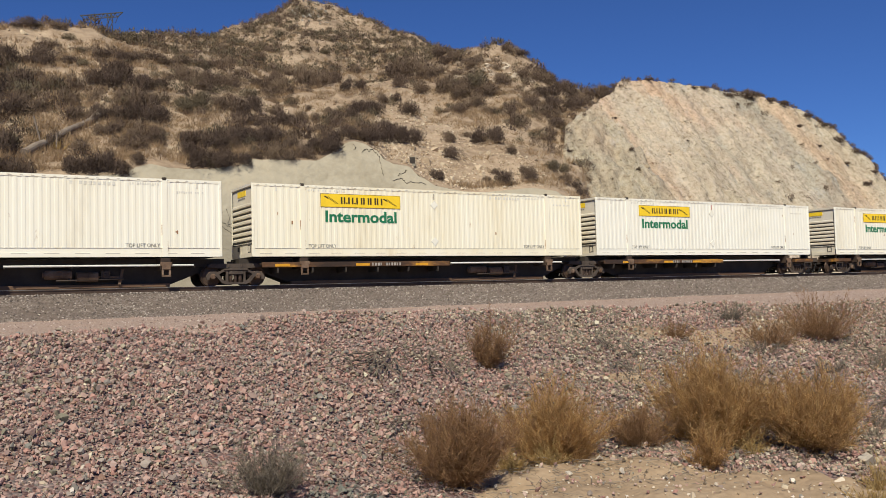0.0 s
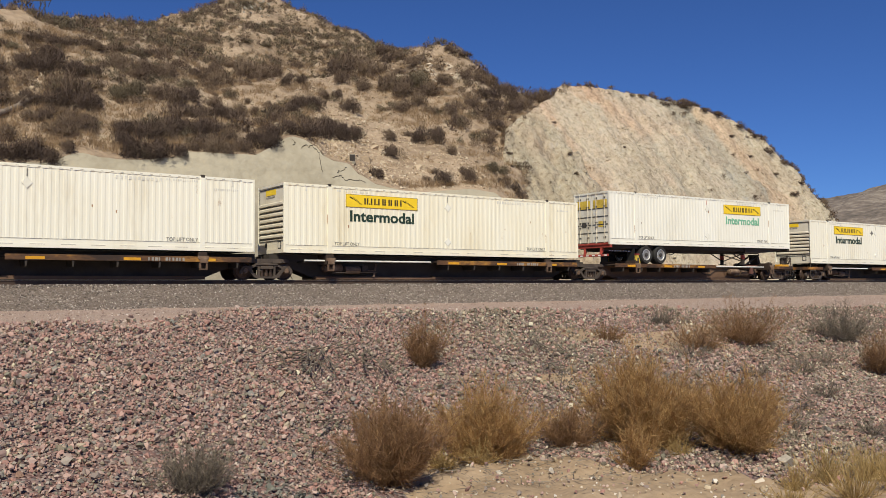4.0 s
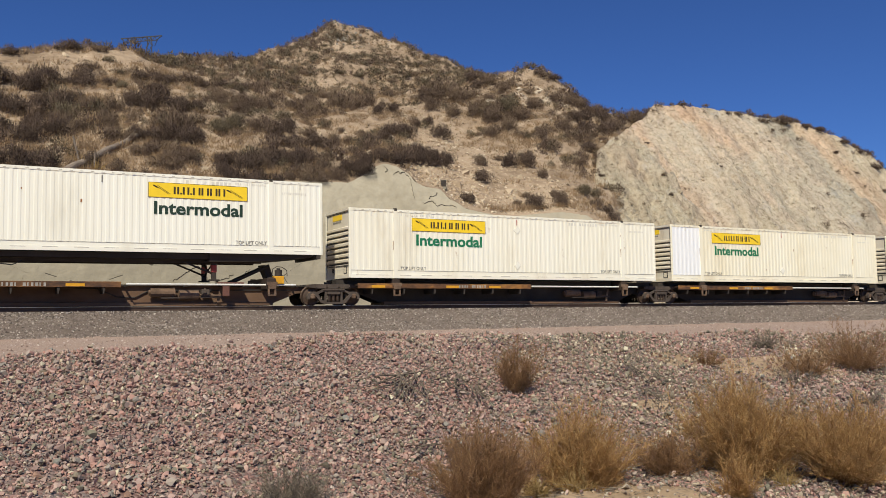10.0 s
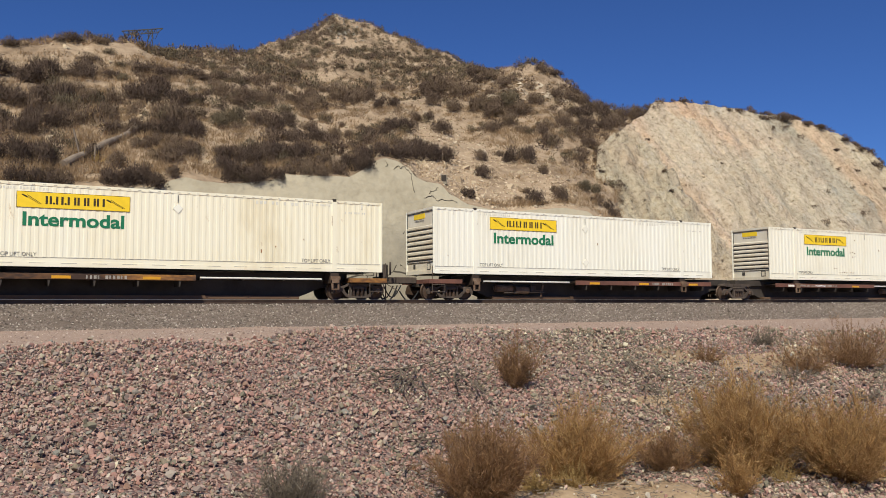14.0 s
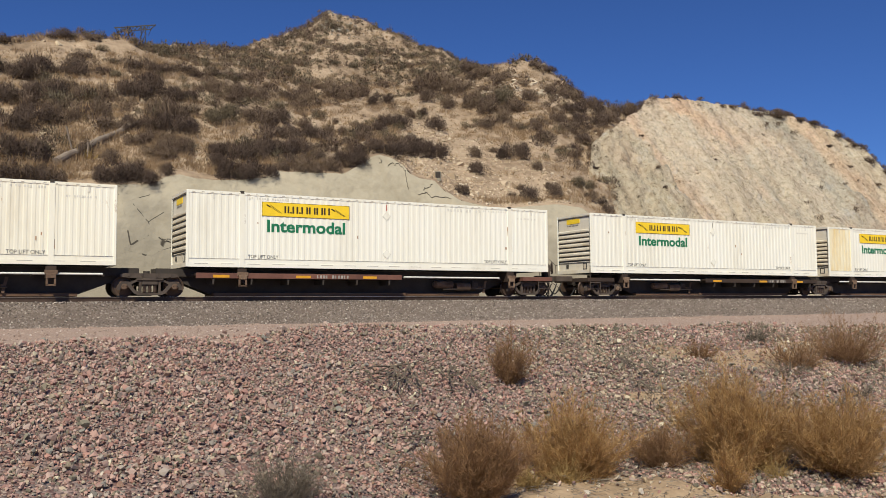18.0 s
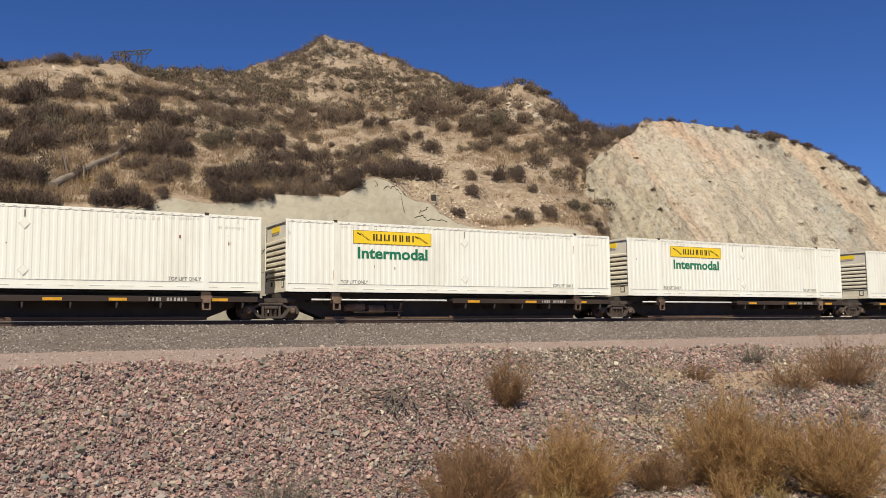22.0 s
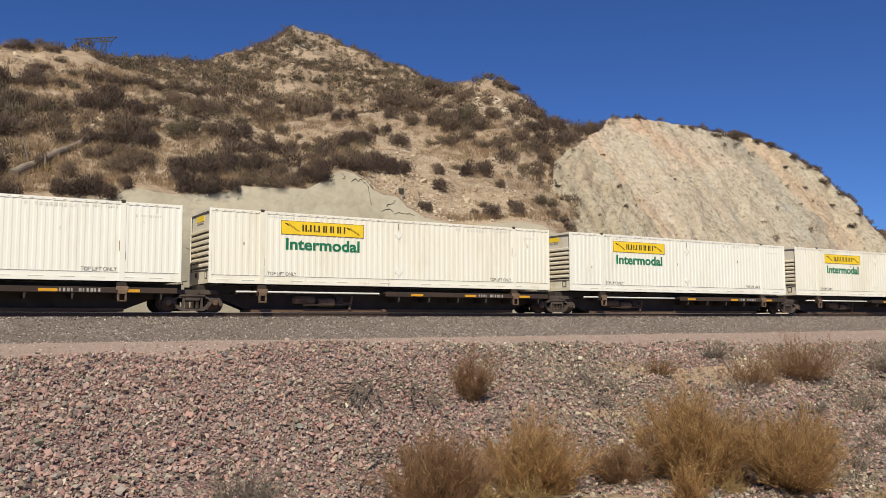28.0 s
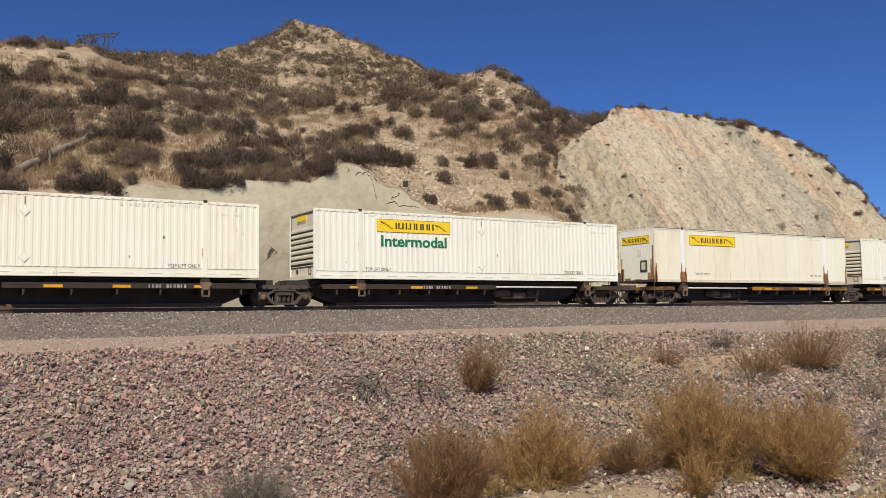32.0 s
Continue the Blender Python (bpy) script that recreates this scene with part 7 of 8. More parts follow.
tagged(new("hill_rocks", mesh_from("hill_rocks", V, F, M_ROCK)), "pale rocks strewn over the upper hillside", "rocks", kind="stuff")

# the broken pale rock showing on the knob beside the cut
M_KNOB = plain("pale_knob_rock", (0.52, 0.43, 0.32), 0.9, vary=0.3, scale=0.5, bump=0.8, bscale=2.5)
KNOB_ME = [mesh_from("knob_rock", V, F, M_KNOB) for V, F in LUMPS[:6]]
for k in range(90):
    az, el = (brng.gauss(34.0, 1.1), brng.gauss(14.3, 0.35)) if k < 55 else (brng.uniform(35, 37.8), 0)
    if k >= 55:
        el = 15.2 - (az - 35) * 0.62 - brng.uniform(0.1, 0.8)
    p = spot(az, el)
    w = brng.uniform(0.3, 1.0)
    ob = new("knob_rock", KNOB_ME[k % 6])
    ob.matrix_basis = Matrix.LocRotScale(p - Vector((0, 0, 0.12 * w)), Euler((brng.uniform(-0.3, 0.6), brng.uniform(-0.5, 0.5), brng.uniform(0, 6.28))), (w * 1.5, w, w * 0.8))
    tagged(ob, "pale broken rock standing out of the brushy knob", "rock", "rocks of the knob")

# the grey outcrop on the peak
M_PEAK = plain("grey_outcrop_rock", (0.30, 0.27, 0.22), 0.9, vary=0.4, scale=0.6, bump=0.8, bscale=3)
for k in range(120):
    az = 22.2 + brng.gauss(0, 0.6)
    n = hill_nodes(az)
    x, y, z = hill_surface(az, n[3][0] - abs(brng.gauss(0, 11.0)) + 0.4)
    V, F = LUMPS[k % 14]
    w = brng.uniform(0.35, 0.95)
    ob = new("outcrop_rock", PEAK_ME[k % 7] if k >= 7 else mesh_from("outcrop_rock", V, F, M_PEAK))
    if k < 7:
        PEAK_ME.append(ob.data)
    ob.matrix_basis = Matrix.LocRotScale(Vector((x, y, z - 0.05 * w)), Euler((brng.uniform(-0.6, 0.6), brng.uniform(-0.6, 0.6), brng.uniform(0, 6.28))), (w, w, w * brng.uniform(0.8, 1.5)))
    tagged(ob, "angular grey rock of the outcrop on the peak", "rock", "rocks of the peak")

# ---- loose stones of the gravel bank ----
srng = np.random.default_rng(12)
N = 190000
y = srng.uniform(3.1, 10.95, N)
x = srng.uniform(-1.0, 21.5, N)
keep = (x < 1.98 * y + 0.4)
f = cover(x) + 0.3 * np.sin(x * 2.1) + 0.15 * np.sin(x * 5.3 + 1)
keep &= (y > f) | (srng.random(N) < 0.055)
keep &= (y < 10.55 + 0.2 * np.sin(x * 1.7) + 0.1 * np.sin(x * 4.1)) | (srng.random(N) < 0.25)
for cx, cy, rad in SANDY:
    keep &= ~(((x - cx) ** 2 + (1.6 * (y - cy)) ** 2 < rad ** 2) & (srng.random(N) < 0.62))
x, y = x[keep], y[keep]
size = np.clip(srng.lognormal(-3.47, 0.36, len(x)) * np.where(y < 6.8, 0.9, 1.0), 0.017, 0.085)
z = bumpy_ground(x, y) + size * srng.uniform(0.02, np.where(y < 7.3, 0.62, 0.95), len(x))
P = np.stack([x, y, z], 1)
grey = srng.random(len(x)) < np.clip(0.22 + 0.58 * np.exp(-((x - 7.9) / 1.7) ** 2) + 0.4 * np.clip((x - 10.5) / 1.5, 0, 1), 0, 0.82)
bank = thing("gravel_bank", "bank of loose purple-red and grey railway ballast", "gravel", pose(0, 0, 0), kind="structure")
# the stones nearest to the path stand singly
order = np.argsort(np.hypot(x - 2.6, y - 5.9))
single = np.zeros(len(x), bool)
single[order[:290]] = True
for nm, sel, m, seed in (("red_stones", ~grey & ~single, M_STONE, 1), ("grey_stones", grey & ~single, M_STONEGREY, 2)):
    big = sel & ((size > 0.055) | (y < 7.3))
    V, F = scatter(LUMPS, P[big], size[big], seed, 0.65)
    V2, F2 = scatter(CHIPS, P[sel & ~big], size[sel & ~big] * 0.98, seed + 20, 0.95)
    V, F = np.concatenate([V, V2]), np.concatenate([F, F2 + len(V)])
    tagged(new(nm, mesh_from(nm, V, F, m)), "loose angular ballast stones covering the bank, " + ("mostly purple-red" if seed == 1 else "mostly grey"), "gravel", kind="stuff")
STONE_ME = [mesh_from("stone", V, F, M_STONE1) for V, F in LUMPS[:8]]
for k in np.nonzero(single)[0]:
    s = float(size[k])
    ob = part("stone", STONE_ME[k % 8], None, bank)
    ob.matrix_basis = Matrix.LocRotScale(Vector(P[k]), Euler((srng.normal(0, 0.4), srng.normal(0, 0.4), srng.uniform(0, 6.28))), (s, s, s))

# small stones on the bench and on the ballast shoulder
xb = srng.uniform(-2, 60, 14000)
yb = 10.6 + 18.0 * srng.random(14000) ** 1.5
ok = xb < 1.95 * yb
xb, yb = xb[ok], yb[ok]
sb_ = np.minimum(srng.lognormal(-3.5, 0.4, len(xb)), 0.06)
V, F = scatter(CHIPS, np.stack([xb, yb, bumpy_ground(xb, yb) + 0.003], 1), sb_, 8)
M_BENCHSTONE = mat("bench_stone", [(0.0, (0.20, 0.14, 0.11)), (0.4, (0.33, 0.24, 0.19)), (0.75, (0.44, 0.33, 0.27)), (1.0, (0.70, 0.61, 0.52))], 5.0, 0.9, island=0.93)
tagged(new("bench_stones", mesh_from("bench_stones", V, F, M_BENCHSTONE)), "scattered small stones on the dirt bench", "gravel", kind="stuff")
xb = srng.uniform(-2, 62, 20000)
yb = srng.uniform(28.3, 31.75, 20000)
sb_ = np.minimum(srng.lognormal(-2.75, 0.3, len(xb)), 0.11)
M_BALSTONE = mat("ballast_shoulder_stone", [(0.0, (0.10, 0.08, 0.065)), (0.3, (0.18, 0.145, 0.12)), (0.6, (0.27, 0.22, 0.18)), (0.85, (0.36, 0.30, 0.25)), (1.0, (0.60, 0.53, 0.45))], 5.0, 0.9, island=0.93)
V, F = scatter(CHIPS, np.stack([xb, yb, ground_z(xb, yb) + 0.01], 1), sb_, 9)
tagged(new("ballast_stones", mesh_from("ballast_stones", V, F, M_BALSTONE)), "grey-brown crushed stone of the track bed", "gravel", kind="stuff")

# ---- bushes in the foreground ----


def strands(stems, R, H, seed, spread=1.0, twigs=13, sub=3, w=0.0042, droop=0.0):
    """A dry bush: curved stems from one root, with twigs and fine twiglets. Returns arrays for the stems and for the twigs."""
    r = np.random.default_rng(seed)
    A, B, W, A2, B2, W2 = [], [], [], [], [], []
    for k in range(stems):
        th = r.uniform(0, 2 * np.pi)
        lean = spread * np.sqrt(r.random())
        wild = r.uniform(0.55, 1.0) if r.random() < 0.88 else r.uniform(1.0, 1.22)
        lob = 1 + 0.22 * np.sin(2 * th + seed) + 0.12 * np.sin(5 * th + 2 * seed)
        tip = np.array([np.cos(th) * R * lean * lob, np.sin(th) * R * lean * lob, H * (1 - 0.42 * lean ** 2) * (1.0 if r.random() < 0.72 else r.uniform(0.3, 0.8))]) * wild * 1.05
        root = np.array([np.cos(th), np.sin(th), 0]) * R * 0.12 * r.random()
        mid = root * 0.4 + tip * 0.55 + np.array([tip[0] * 0.12, tip[1] * 0.12, -0.06 * H])
        pts = [root]
        for t in (0.25, 0.5, 0.75, 1.0):
            pts.append((1 - t) ** 2 * root + 2 * t * (1 - t) * mid + t * t * tip)
        for a, b in zip(pts, pts[1:]):
            A.append(a), B.append(b), W.append(w * 0.75)
        for j in range(twigs):
            t = r.uniform(0.2, 1.0)
            p = (1 - t) ** 2 * root + 2 * t * (1 - t) * mid + t * t * tip
            d = r.normal(size=3) * 0.6 + (tip - root) / np.linalg.norm(tip - root) * 0.8
            d[2] += 0.45 - droop
            d /= np.linalg.norm(d)
            L = H * r.uniform(0.07, 0.19)
            q = p + d * L
            A2.append(p), B2.append(q), W2.append(w * 0.62)
            for _ in range(sub):
                u = r.uniform(0.2, 1)
                e = d + r.normal(size=3) * 0.65
                e[2] += 0.2
                e /= np.linalg.norm(e)
                A2.append(p + d * L * u), B2.append(p + d * L * u + e * L * r.uniform(0.3, 0.7)), W2.append(w * 0.5)

    def ribbons(A, B, W):
        A, B, W = np.array(A), np.array(B), np.array(W)[:, None]
        A[:, 2] = np.maximum(A[:, 2], 0)
        B[:, 2] = np.maximum(B[:, 2], 0.005)
        s = np.cross(B - A, r.normal(size=A.shape))
        s /= np.maximum(np.linalg.norm(s, axis=1)[:, None], 1e-6)
        V = np.stack([A - s * W, A + s * W, B + s * W * 0.4, B - s * W * 0.4], 1).reshape(-1, 3)
        return V, np.arange(len(V)).reshape(-1, 4)

    return ribbons(A, B, W), ribbons(A2, B2, W2)


def bush(label, x, y, width, height, m, seed, stems=120, spread=1.0, twigs=17, sub=4, w=0.0034):
    z = float(bumpy_ground(np.array([x]), np.array([y]))[0])
    b = thing("bush", label, "bush", pose(x, y, z - 0.01))
    S, T = strands(stems, width / 2, height, seed, spread, twigs, sub, w)
    part("stalk", mesh_from("stalk", *S, m), None, b)
    part("crown", mesh_from("crown", *T, m), None, b)
    return b


bush("rust-brown dry tumbleweed bush at the foot of the gravel bank", 3.62, 5.89, 0.92, 0.66, M_TWIGRED, 1, 330, twigs=23, sub=5, w=0.0031)
bush("golden-brown dry tumbleweed bush on sandy soil", 4.88, 6.30, 0.98, 0.70, M_TWIG, 2, 330, twigs=23, sub=5, w=0.0031)
bush("small yellow dry tuft beside a golden bush", 4.42, 6.35, 0.34, 0.24, M_STRAW, 3, 60)
bush("sparse brown dry weed on sandy soil", 5.90, 6.26, 0.74, 0.44, M_TWIGRED, 4, 130, twigs=16)
bush("large golden-brown dry tumbleweed bush", 6.60, 5.92, 1.26, 0.92, M_TWIG, 5, 380, twigs=23, sub=5, w=0.0031)
bush("wide golden-brown dry tumbleweed bush leaning outward", 6.98, 5.10, 1.20, 0.72, M_TWIG, 6, 330, twigs=23, sub=5, w=0.0031)
bush("low golden weed under a large dry bush", 5.72, 5.22, 0.40, 0.46, M_TWIG, 16, 70)
bush("yellow dry tuft at the foot of a golden bush", 4.66, 6.10, 0.42, 0.22, M_STRAW, 27, 90, twigs=6)
bush("low straw-coloured weed beside grey stones", 6.45, 5.35, 0.34, 0.22, M_STRAW, 28, 60, twigs=6)
bush("small brown bush growing on the gravel slope", 5.66, 8.52, 0.74, 0.64, M_TWIGRED, 7, 95, twigs=16)
bush("thin straw-coloured weed on the gravel slope", 10.75, 8.47, 1.2, 0.5, M_TWIGRED, 8, 110, twigs=12)
bush("wide sparse brown bush on the gravel slope", 12.0, 8.55, 1.5, 0.75, M_TWIGRED, 9, 170, twigs=13)
bush("dead grey bush among red stones", 2.05, 6.06, 0.70, 0.42, M_TWIGGREY, 10, 130, w=0.0028)
bush("wide dark grey-brown bush on the gravel slope", 14.62, 8.45, 1.6, 0.70, M_TWIGGREY, 11, 150)
bush("rust-brown dry bush low on the slope", 13.06, 6.93, 0.70, 0.72, M_TWIGRED, 12, 110)
for k, (x, y, w, h) in enumerate(((6.20, 3.98, 0.36, 0.24), (6.62, 4.0, 0.5, 0.36), (6.14, 3.48, 0.6, 0.34), (6.75, 3.70, 0.5, 0.30), (6.5, 3.35, 0.5, 0.36), (7.2, 3.9, 0.6, 0.28), (6.95, 3.45, 0.45, 0.33), (5.75, 3.75, 0.4, 0.20))):
    bush("tuft of pale straw grass on sandy ground", x, y, w, h, M_STRAW, 40 + k, 150, twigs=3, sub=1)
for k, (x, y, w, h) in enumerate(((8.9, 7.2, 0.6, 0.25), (9.8, 6.1, 0.7, 0.22), (8.0, 6.6, 0.6, 0.22), (10.6, 7.4, 0.7, 0.25), (8.7, 5.6, 0.5, 0.2), (11.6, 7.3, 0.8, 0.28), (9.2, 6.7, 0.7, 0.3), (10.2, 8.2, 0.8, 0.3), (8.3, 7.7, 0.6, 0.25), (9.9, 7.1, 0.6, 0.22), (11.0, 6.6, 0.8, 0.26), (12.6, 7.6, 0.9, 0.3), (7.9, 5.1, 0.5, 0.2), (9.0, 4.9, 0.6, 0.22))):
    bush("low grey dead weed on stones", x, y, w, h, M_TWIGGREY, 60 + k, 50, twigs=8)
bush("thin brown weed on a sandy patch", 9.3, 9.0, 0.7, 0.28, M_TWIGRED, 18, 50)
bush("faded low weed near the top of the bank", 11.2, 9.6, 0.8, 0.30, M_TWIGGREY, 19, 50)

# broken twigs lying about under the bushes
tr = np.random.default_rng(33)
n = 4200
tx = np.concatenate([tr.normal(7.0, 1.7, n // 2), tr.uniform(3.0, 14.0, n // 2)])
ty = np.concatenate([tr.normal(6.3, 0.8, n // 2), tr.uniform(5.0, 9.6, n // 2)])
ok = (ty > 3.6) & (tx < 1.95 * ty)
tx, ty = tx[ok], ty[ok]
tz = bumpy_ground(tx, ty) + tr.uniform(0.01, 0.05, len(tx))
ang, L = tr.uniform(0, 6.283, len(tx)), tr.uniform(0.05, 0.22, len(tx))
slope = np.where(ty > foot(tx), 0.27, 0.0) * np.sin(ang) + tr.normal(0, 0.12, len(tx))
d = np.stack([np.cos(ang), np.sin(ang), slope], 1) * L[:, None]
a = np.stack([tx, ty, tz], 1)
w1 = np.stack([-np.sin(ang), np.cos(ang), np.zeros_like(ang)], 1) * 0.004
w2 = np.array([0, 0, 0.005])
V = np.stack([a - w1, a + w1, a + w2, a + d], 1).reshape(-1, 3)
F = (np.arange(len(tx)) * 4)[:, None, None] + np.array([[0, 3, 2], [3, 1, 2], [0, 1, 3]])[None]
tagged(new("twig_litter", mesh_from("twig_litter", V, F.reshape(-1, 3), M_TWIGGREY)), "grey broken twigs littering the stones under the bushes", "twigs", kind="stuff")


def dead_branches(x, y, n, spread, seed, label):
    """A handful of bleached broken branches lying on the slope."""
    r = random.Random(seed)
    z = float(ground_z(x, y))
    b = thing("dead_branches", label, "branch", pose(x, y, z))
    for k in range(n):
        a = r.gauss(-0.75, 0.32)
        px, py = r.uniform(-0.16, 0.16), r.uniform(-0.3, 0.15)
        reach = spread * r.uniform(0.45, 1.0)
        bm = bmesh.new()
        p = Vector((px, py, 0.11 + 0.29 * py))
        rings, forks = [], []
        for j in range(5):
            w = 0.0105 - 0.0019 * j
            side = Vector((math.cos(a), math.sin(a), 0))
            rings.append([bm.verts.new(p + side * w * math.cos(c) + Vector((0, 0, w * math.sin(c)))) for c in (0, 1.26, 2.51, 3.77, 5.03)])
            if 0 < j < 4:
                forks.append(p.copy())
            p = p + Vector((math.sin(a) * reach / 4, -math.cos(a) * reach / 4, -0.29 * math.cos(a) * reach / 4 + r.uniform(-0.01, 0.012)))
            a += r.uniform(-0.35, 0.35)
        for u, v in zip(rings, rings[1:]):
            for c in range(5):
                bm.faces.new((u[c], u[(c + 1) % 5], v[(c + 1) % 5], v[c]))
        bm.faces.new(rings[0][::-1])
        bm.faces.new(rings[-1])
        bmesh.ops.recalc_face_normals(bm, faces=bm.faces)
        limb = part("branch", bm, M_DEADWOOD, b)
        for q in forks:
            part("twig", rod(bmesh.new(), q, q + Vector((r.uniform(-0.12, 0.12), r.uniform(-0.12, 0.02), r.uniform(-0.03, 0.02))), 0.0032, 5, 0.0016), M_DEADWOOD, limb)


M_DEADWOOD = mat("bleached_wood", [(0.3, (0.085, 0.066, 0.048)), (0.6, (0.170, 0.134, 0.099)), (0.8, (0.289, 0.238, 0.183))], 6, 0.9, stretch=(1, 1, 0.2))
dead_branches(4.40, 8.85, 14, 1.05, 1, "tangle of grey-brown dead branches on the stones")
dead_branches(4.92, 9.0, 7, 0.65, 2, "thin dead branches lying on the stones")
dead_branches(5.11, 8.70, 9, 0.7, 3, "thin grey dead branches lying on the stones")
dead_branches(3.98, 7.5, 6, 0.6, 9, "grey dead twigs scattered on the stones")
dead_branches(3.55, 6.85, 6, 0.5, 4, "grey dead twigs at the foot of the bank")
dead_branches(7.9, 8.9, 7, 0.7, 8, "thin grey dead branches on the stones")
dead_branches(7.5, 8.1, 6, 0.6, 5, "grey dead branches on stones")
dead_branches(10.3, 6.7, 6, 0.7, 6, "bleached dead branches among stones")
dead_branches(12.2, 8.0, 5, 0.7, 7, "grey dead branches under a dark bush")


def rock(label, x, y, size, seed, m=None):
    V, F = lump_sets(1, 1, seed)[0]
    ob = new("rock", mesh_from("rock", V, F, m or M_PALE, False))
    ob.matrix_basis = Matrix.LocRotScale(Vector((x, y, float(ground_z(x, y)) + size * 0.14)), Euler((0.2, 0.1, seed)), (size, size, size * 0.8))
    return tagged(ob, label, "rock")


M_PALE = plain("pale_rock", (0.55, 0.48, 0.39), 0.9, vary=0.2, scale=4, bump=0.3)
for k, (x, y, s) in enumerate(((5.62, 6.55, 0.13), (5.35, 6.62, 0.16), (5.2, 6.1, 0.15), (5.5, 5.95, 0.10), (7.0, 4.55, 0.22), (2.12, 8.54, 0.08), (6.5, 5.25, 0.09), (0.95, 6.9, 0.09), (5.0, 5.5, 0.11), (4.6, 5.75, 0.08))):
    rock("pale stone lying on sandy ground" if y < 6.6 else "pale stone among red ballast", x, y, s, 300 + k)

# pale crumbs of rock in the sandy soil
px = srng.uniform(3.2, 8.5, 1500)
py = srng.uniform(3.6, 6.7, 1500)
ok = py < cover(px) + 0.25
px, py = px[ok], py[ok]
M_CRUMB = mat("pale_rock_crumbs", [(0.0, (0.36, 0.27, 0.17)), (0.5, (0.50, 0.41, 0.30)), (0.85, (0.62, 0.54, 0.44)), (1.0, (0.78, 0.72, 0.62))], 5.0, 0.9, island=0.93)
V, F = scatter(LUMPS, np.stack([px, py, bumpy_ground(px, py) + 0.004], 1), np.clip(srng.lognormal(-3.9, 0.55, len(px)), 0.01, 0.09), 44)
tagged(new("sand_stones", mesh_from("sand_stones", V, F, M_CRUMB)), "pale crumbs of rock lying on the sandy soil", "gravel", kind="stuff")

# ---- on the hillside: fallen log, dry agave, drain, pylon ----
M_LOG = mat("grey_bark", [(0.3, (0.15, 0.112, 0.083)), (0.6, (0.27, 0.215, 0.165)), (0.8, (0.36, 0.30, 0.24))], 2.0, 0.9, bump=0.6, bscale=12, stretch=(1, 1, 0.3))
pa, pb = spot(4.7, 8.35), spot(9.4, 11.15)
log = thing("fallen_log", "long grey fallen tree trunk lying on the slope", "log", Matrix.Identity(4))
bm = bmesh.new()
axis = (pb - pa).normalized()
su = axis.cross(Vector((0, 0, 1))).normalized()
sw = su.cross(axis)
rings = []
for k in range(9):
    c = pa.lerp(pb, k / 8) + Vector((0, 0, 0.34 + 0.05 * math.sin(k * 2)))
    rr = 0.205 - 0.008 * k + 0.012 * math.sin(k * 3.1)
    rings.append([bm.verts.new(c + (su * math.cos(j * math.pi / 6) + sw * math.sin(j * math.pi / 6)) * rr) for j in range(12)])
for a, b in zip(rings, rings[1:]):
    for j in range(12):
        bm.faces.new((a[j], a[(j + 1) % 12], b[(j + 1) % 12], b[j]))
bm.faces.new(rings[0][::-1])
bm.faces.new(rings[-1])
bmesh.ops.recalc_face_normals(bm, faces=bm.faces)
part("trunk", bm, M_LOG, log)
bm = bmesh.new()
rod(bm, pa.lerp(pb, 0.75) + Vector((0, 0, 0.4)), pa.lerp(pb, 0.84) + Vector((0.1, -0.2, 0.75)), 0.07, 6, 0.03)
part("broken_limb", bm, M_LOG, log)
for (az, el), (a2, e2) in (((5.7, 9.05), (5.25, 10.95)), ((6.5, 9.05), (6.48, 10.15))):
    p = spot(az, el)
    d = (p - Vector((0, 0, EYE))).length
    h = radians(e2 - el) * d
    st = thing("dry_agave", "dry agave with a bare upright flower stalk", "plant", Matrix.Translation(p))
    part("stalk", rods((Vector((0, 0, 0)), Vector((-0.25 * h * (a2 < az - 0.2), 0, h)), 0.05)), M_LOG, st, "bare grey stalk")
    V, F = slivers(26, 0.3, 0.2, 0.5, 0.04, 90, 0.8, 0.1)
    part("leaves", mesh_from("leaves", V, F, M_STRAW), None, st, "dry pale leaves")
p = spot(29.0, 8.3)
dr = thing("drain_outlet", "small dark drain opening in a concrete collar", "drain", Matrix.Translation(p) @ pose(0, 0, 0, 0, 0, -29))
part("collar", boxes((-0.18, 0.18, -0.35, 0.3, -0.2, 0.42), bevel=0.04), M_SHOT, dr)
part("opening", boxes((-0.15, 0.15, -0.356, -0.34, 0.0, 0.39)), M_BLACK, dr, "black opening")

r0, a0 = 700.0, 9.15
bx, by = r0 * math.sin(radians(a0)), r0 * math.cos(radians(a0))
bz = EYE + r0 * math.tan(radians(15.6)) - 3.3
pyl = thing("power_pylon", "lattice steel power pylon with a wide crossarm on the far ridge", "pylon", pose(bx, by, bz - 4, 0, 0, -a0 - 30))
top = r0 * (math.tan(radians(17.68)) - math.tan(radians(15.6))) + 4
for s in (-1, 1):
    rows = []
    for k in range(4):
        z0, z1 = top * k / 4, top * (k + 1) / 4
        w0, w1 = 3.2 - 1.6 * k / 4, 3.2 - 1.6 * (k + 1) / 4
        for e in (-1, 1):
            rows.append((Vector((s * 7.5 + e * w0, 0, z0)), Vector((s * 6.5 + e * w1, 0, z1)), 0.42))
        rows.append((Vector((s * 7.5 - w0, 0, z0)), Vector((s * 6.5 + w1, 0, z1)), 0.26))
        rows.append((Vector((s * 7.5 + w0, 0, z0)), Vector((s * 6.5 - w1, 0, z1)), 0.26))
    tagged(part("lattice_leg", rods(*rows, n=4), M_LATTICE, pyl), kind="stuff")
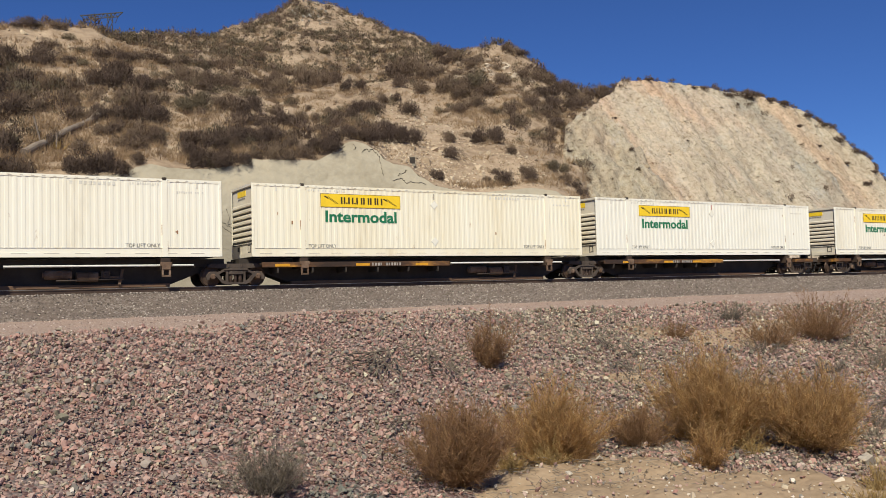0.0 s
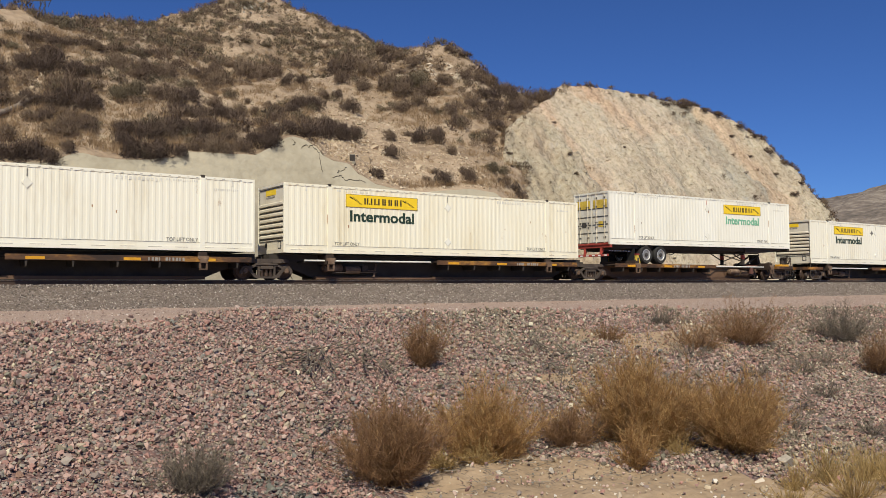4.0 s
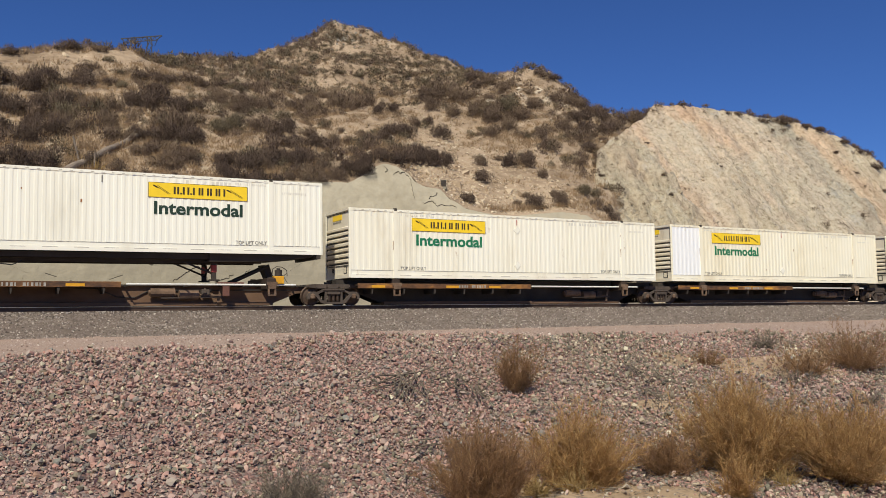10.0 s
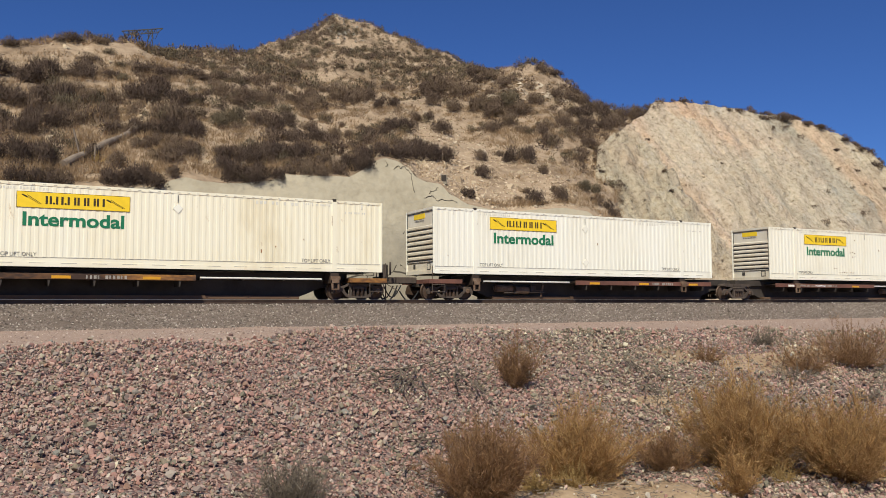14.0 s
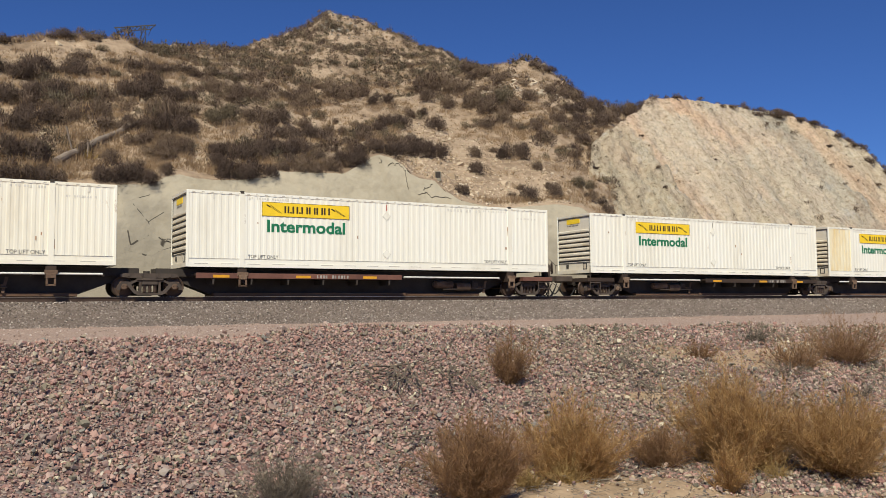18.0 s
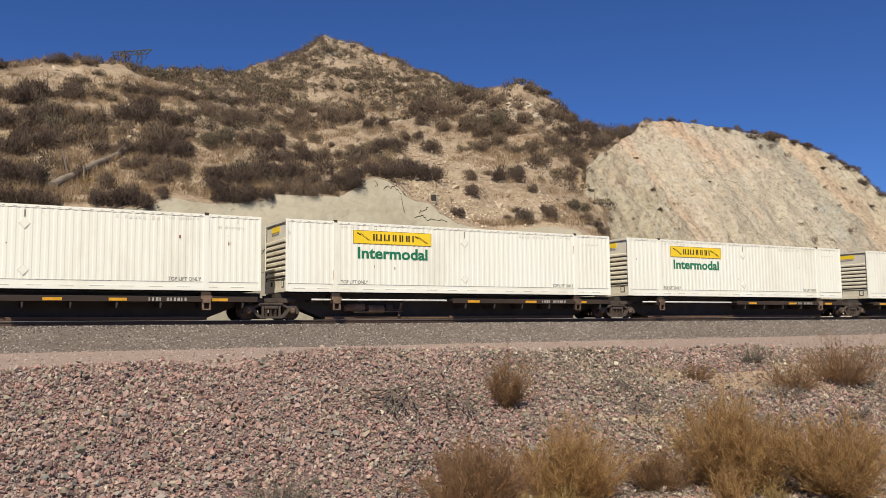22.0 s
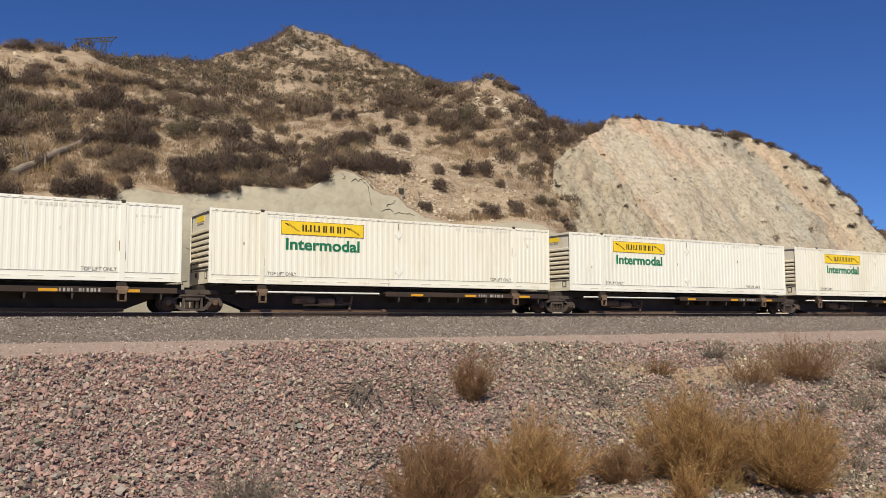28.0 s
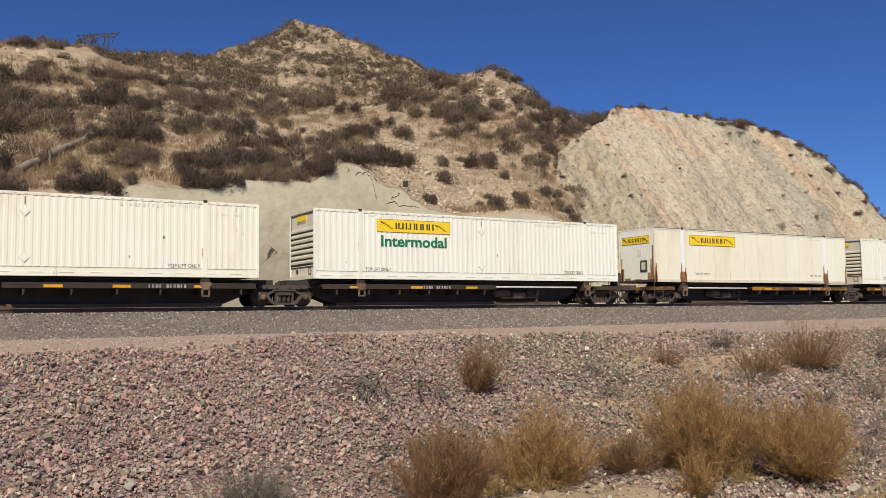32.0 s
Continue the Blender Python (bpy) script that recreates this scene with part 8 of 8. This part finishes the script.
rows = [(Vector((-17.6, 0, top)), Vector((17.6, 0, top)), 0.5), (Vector((-13, 0, top - 3.2)), Vector((13, 0, top - 3.2)), 0.42), (Vector((-17.6, 0, top)), Vector((-13, 0, top - 3.2)), 0.36), (Vector((17.6, 0, top)), Vector((13, 0, top - 3.2)), 0.36)]
for k in range(8):
    x0 = -13 + k * 3.25
    rows.append((Vector((x0, 0, top - 3.2)), Vector((x0 + 1.6, 0, top)), 0.25))
    rows.append((Vector((x0 + 1.6, 0, top)), Vector((x0 + 3.25, 0, top - 3.2)), 0.25))
part("crossarm", rods(*rows, n=4), M_LATTICE, pyl)
for x in (-14, 0, 14):
    part("insulator_string", rods((Vector((x, 0, top - 2.5)), Vector((x - 2.5, 0, top - 8)), 0.22), (Vector((x, 0, top - 2.5)), Vector((x + 0.3, 0, top - 3.4)), 0.22), n=5), M_LATTICE, pyl)


# how far the train lags behind an even pace, in metres, at some seconds
SLIP = [(0, 0.05), (1, 0), (2, -0.03), (3, -0.08), (4.5, -0.14), (6, -0.18), (7, -0.10), (8, -0.08), (9, -0.06), (10, -0.04), (11, -0.09), (12, -0.09), (13, -0.08), (14, -0.07), (17, -0.03), (18, -0.02), (19, -0.04), (20, -0.06), (21, -0.09), (22, -0.08), (23, -0.06), (23.5, -0.07), (24, 0.15), (25, 0.09), (28, 0.05), (29, -0.04), (30, -0.03), (31, -0.01), (32, 0.04)]


def motions():
    """The whole train rolls by at one speed; every wheelset turns while it is near."""
    for ob, x in MOVING:
        m = ob.matrix_basis.copy()
        rows = []
        for t, slip in SLIP:
            p = m.copy()
            p.translation = (x - SPEED * t + slip, m.translation.y, m.translation.z)
            rows.append((float(t), p))
        walk(ob, rows)
    step = 1 / FPS
    turn = -math.degrees(SPEED * step / WHEEL_R)
    for w, dx, x in WHEELS:
        # it turns from before it comes into view until it has left
        t0, t1 = max(0.0, (x - 62) / SPEED), min(32.0, (x + 4) / SPEED)
        base = (dx, 0, RAIL_TOP + WHEEL_R)
        if t1 <= 0 or t0 >= 32:
            walk(w, [(0.0, pose(*base)), (32.0, pose(*base))])
            continue
        k0, k1 = round(t0 / step), round(t1 / step)
        rows = [] if k0 == 0 else [(0.0, pose(*base))]
        for k in range(k0, k1 + 1):
            rows.append((k * step, pose(*base, 0, turn * (k - k0), 0)))
        if k1 < round(32 / step):
            rows.append((32.0, rows[-1][1]))
        walk(w, rows)


motions()
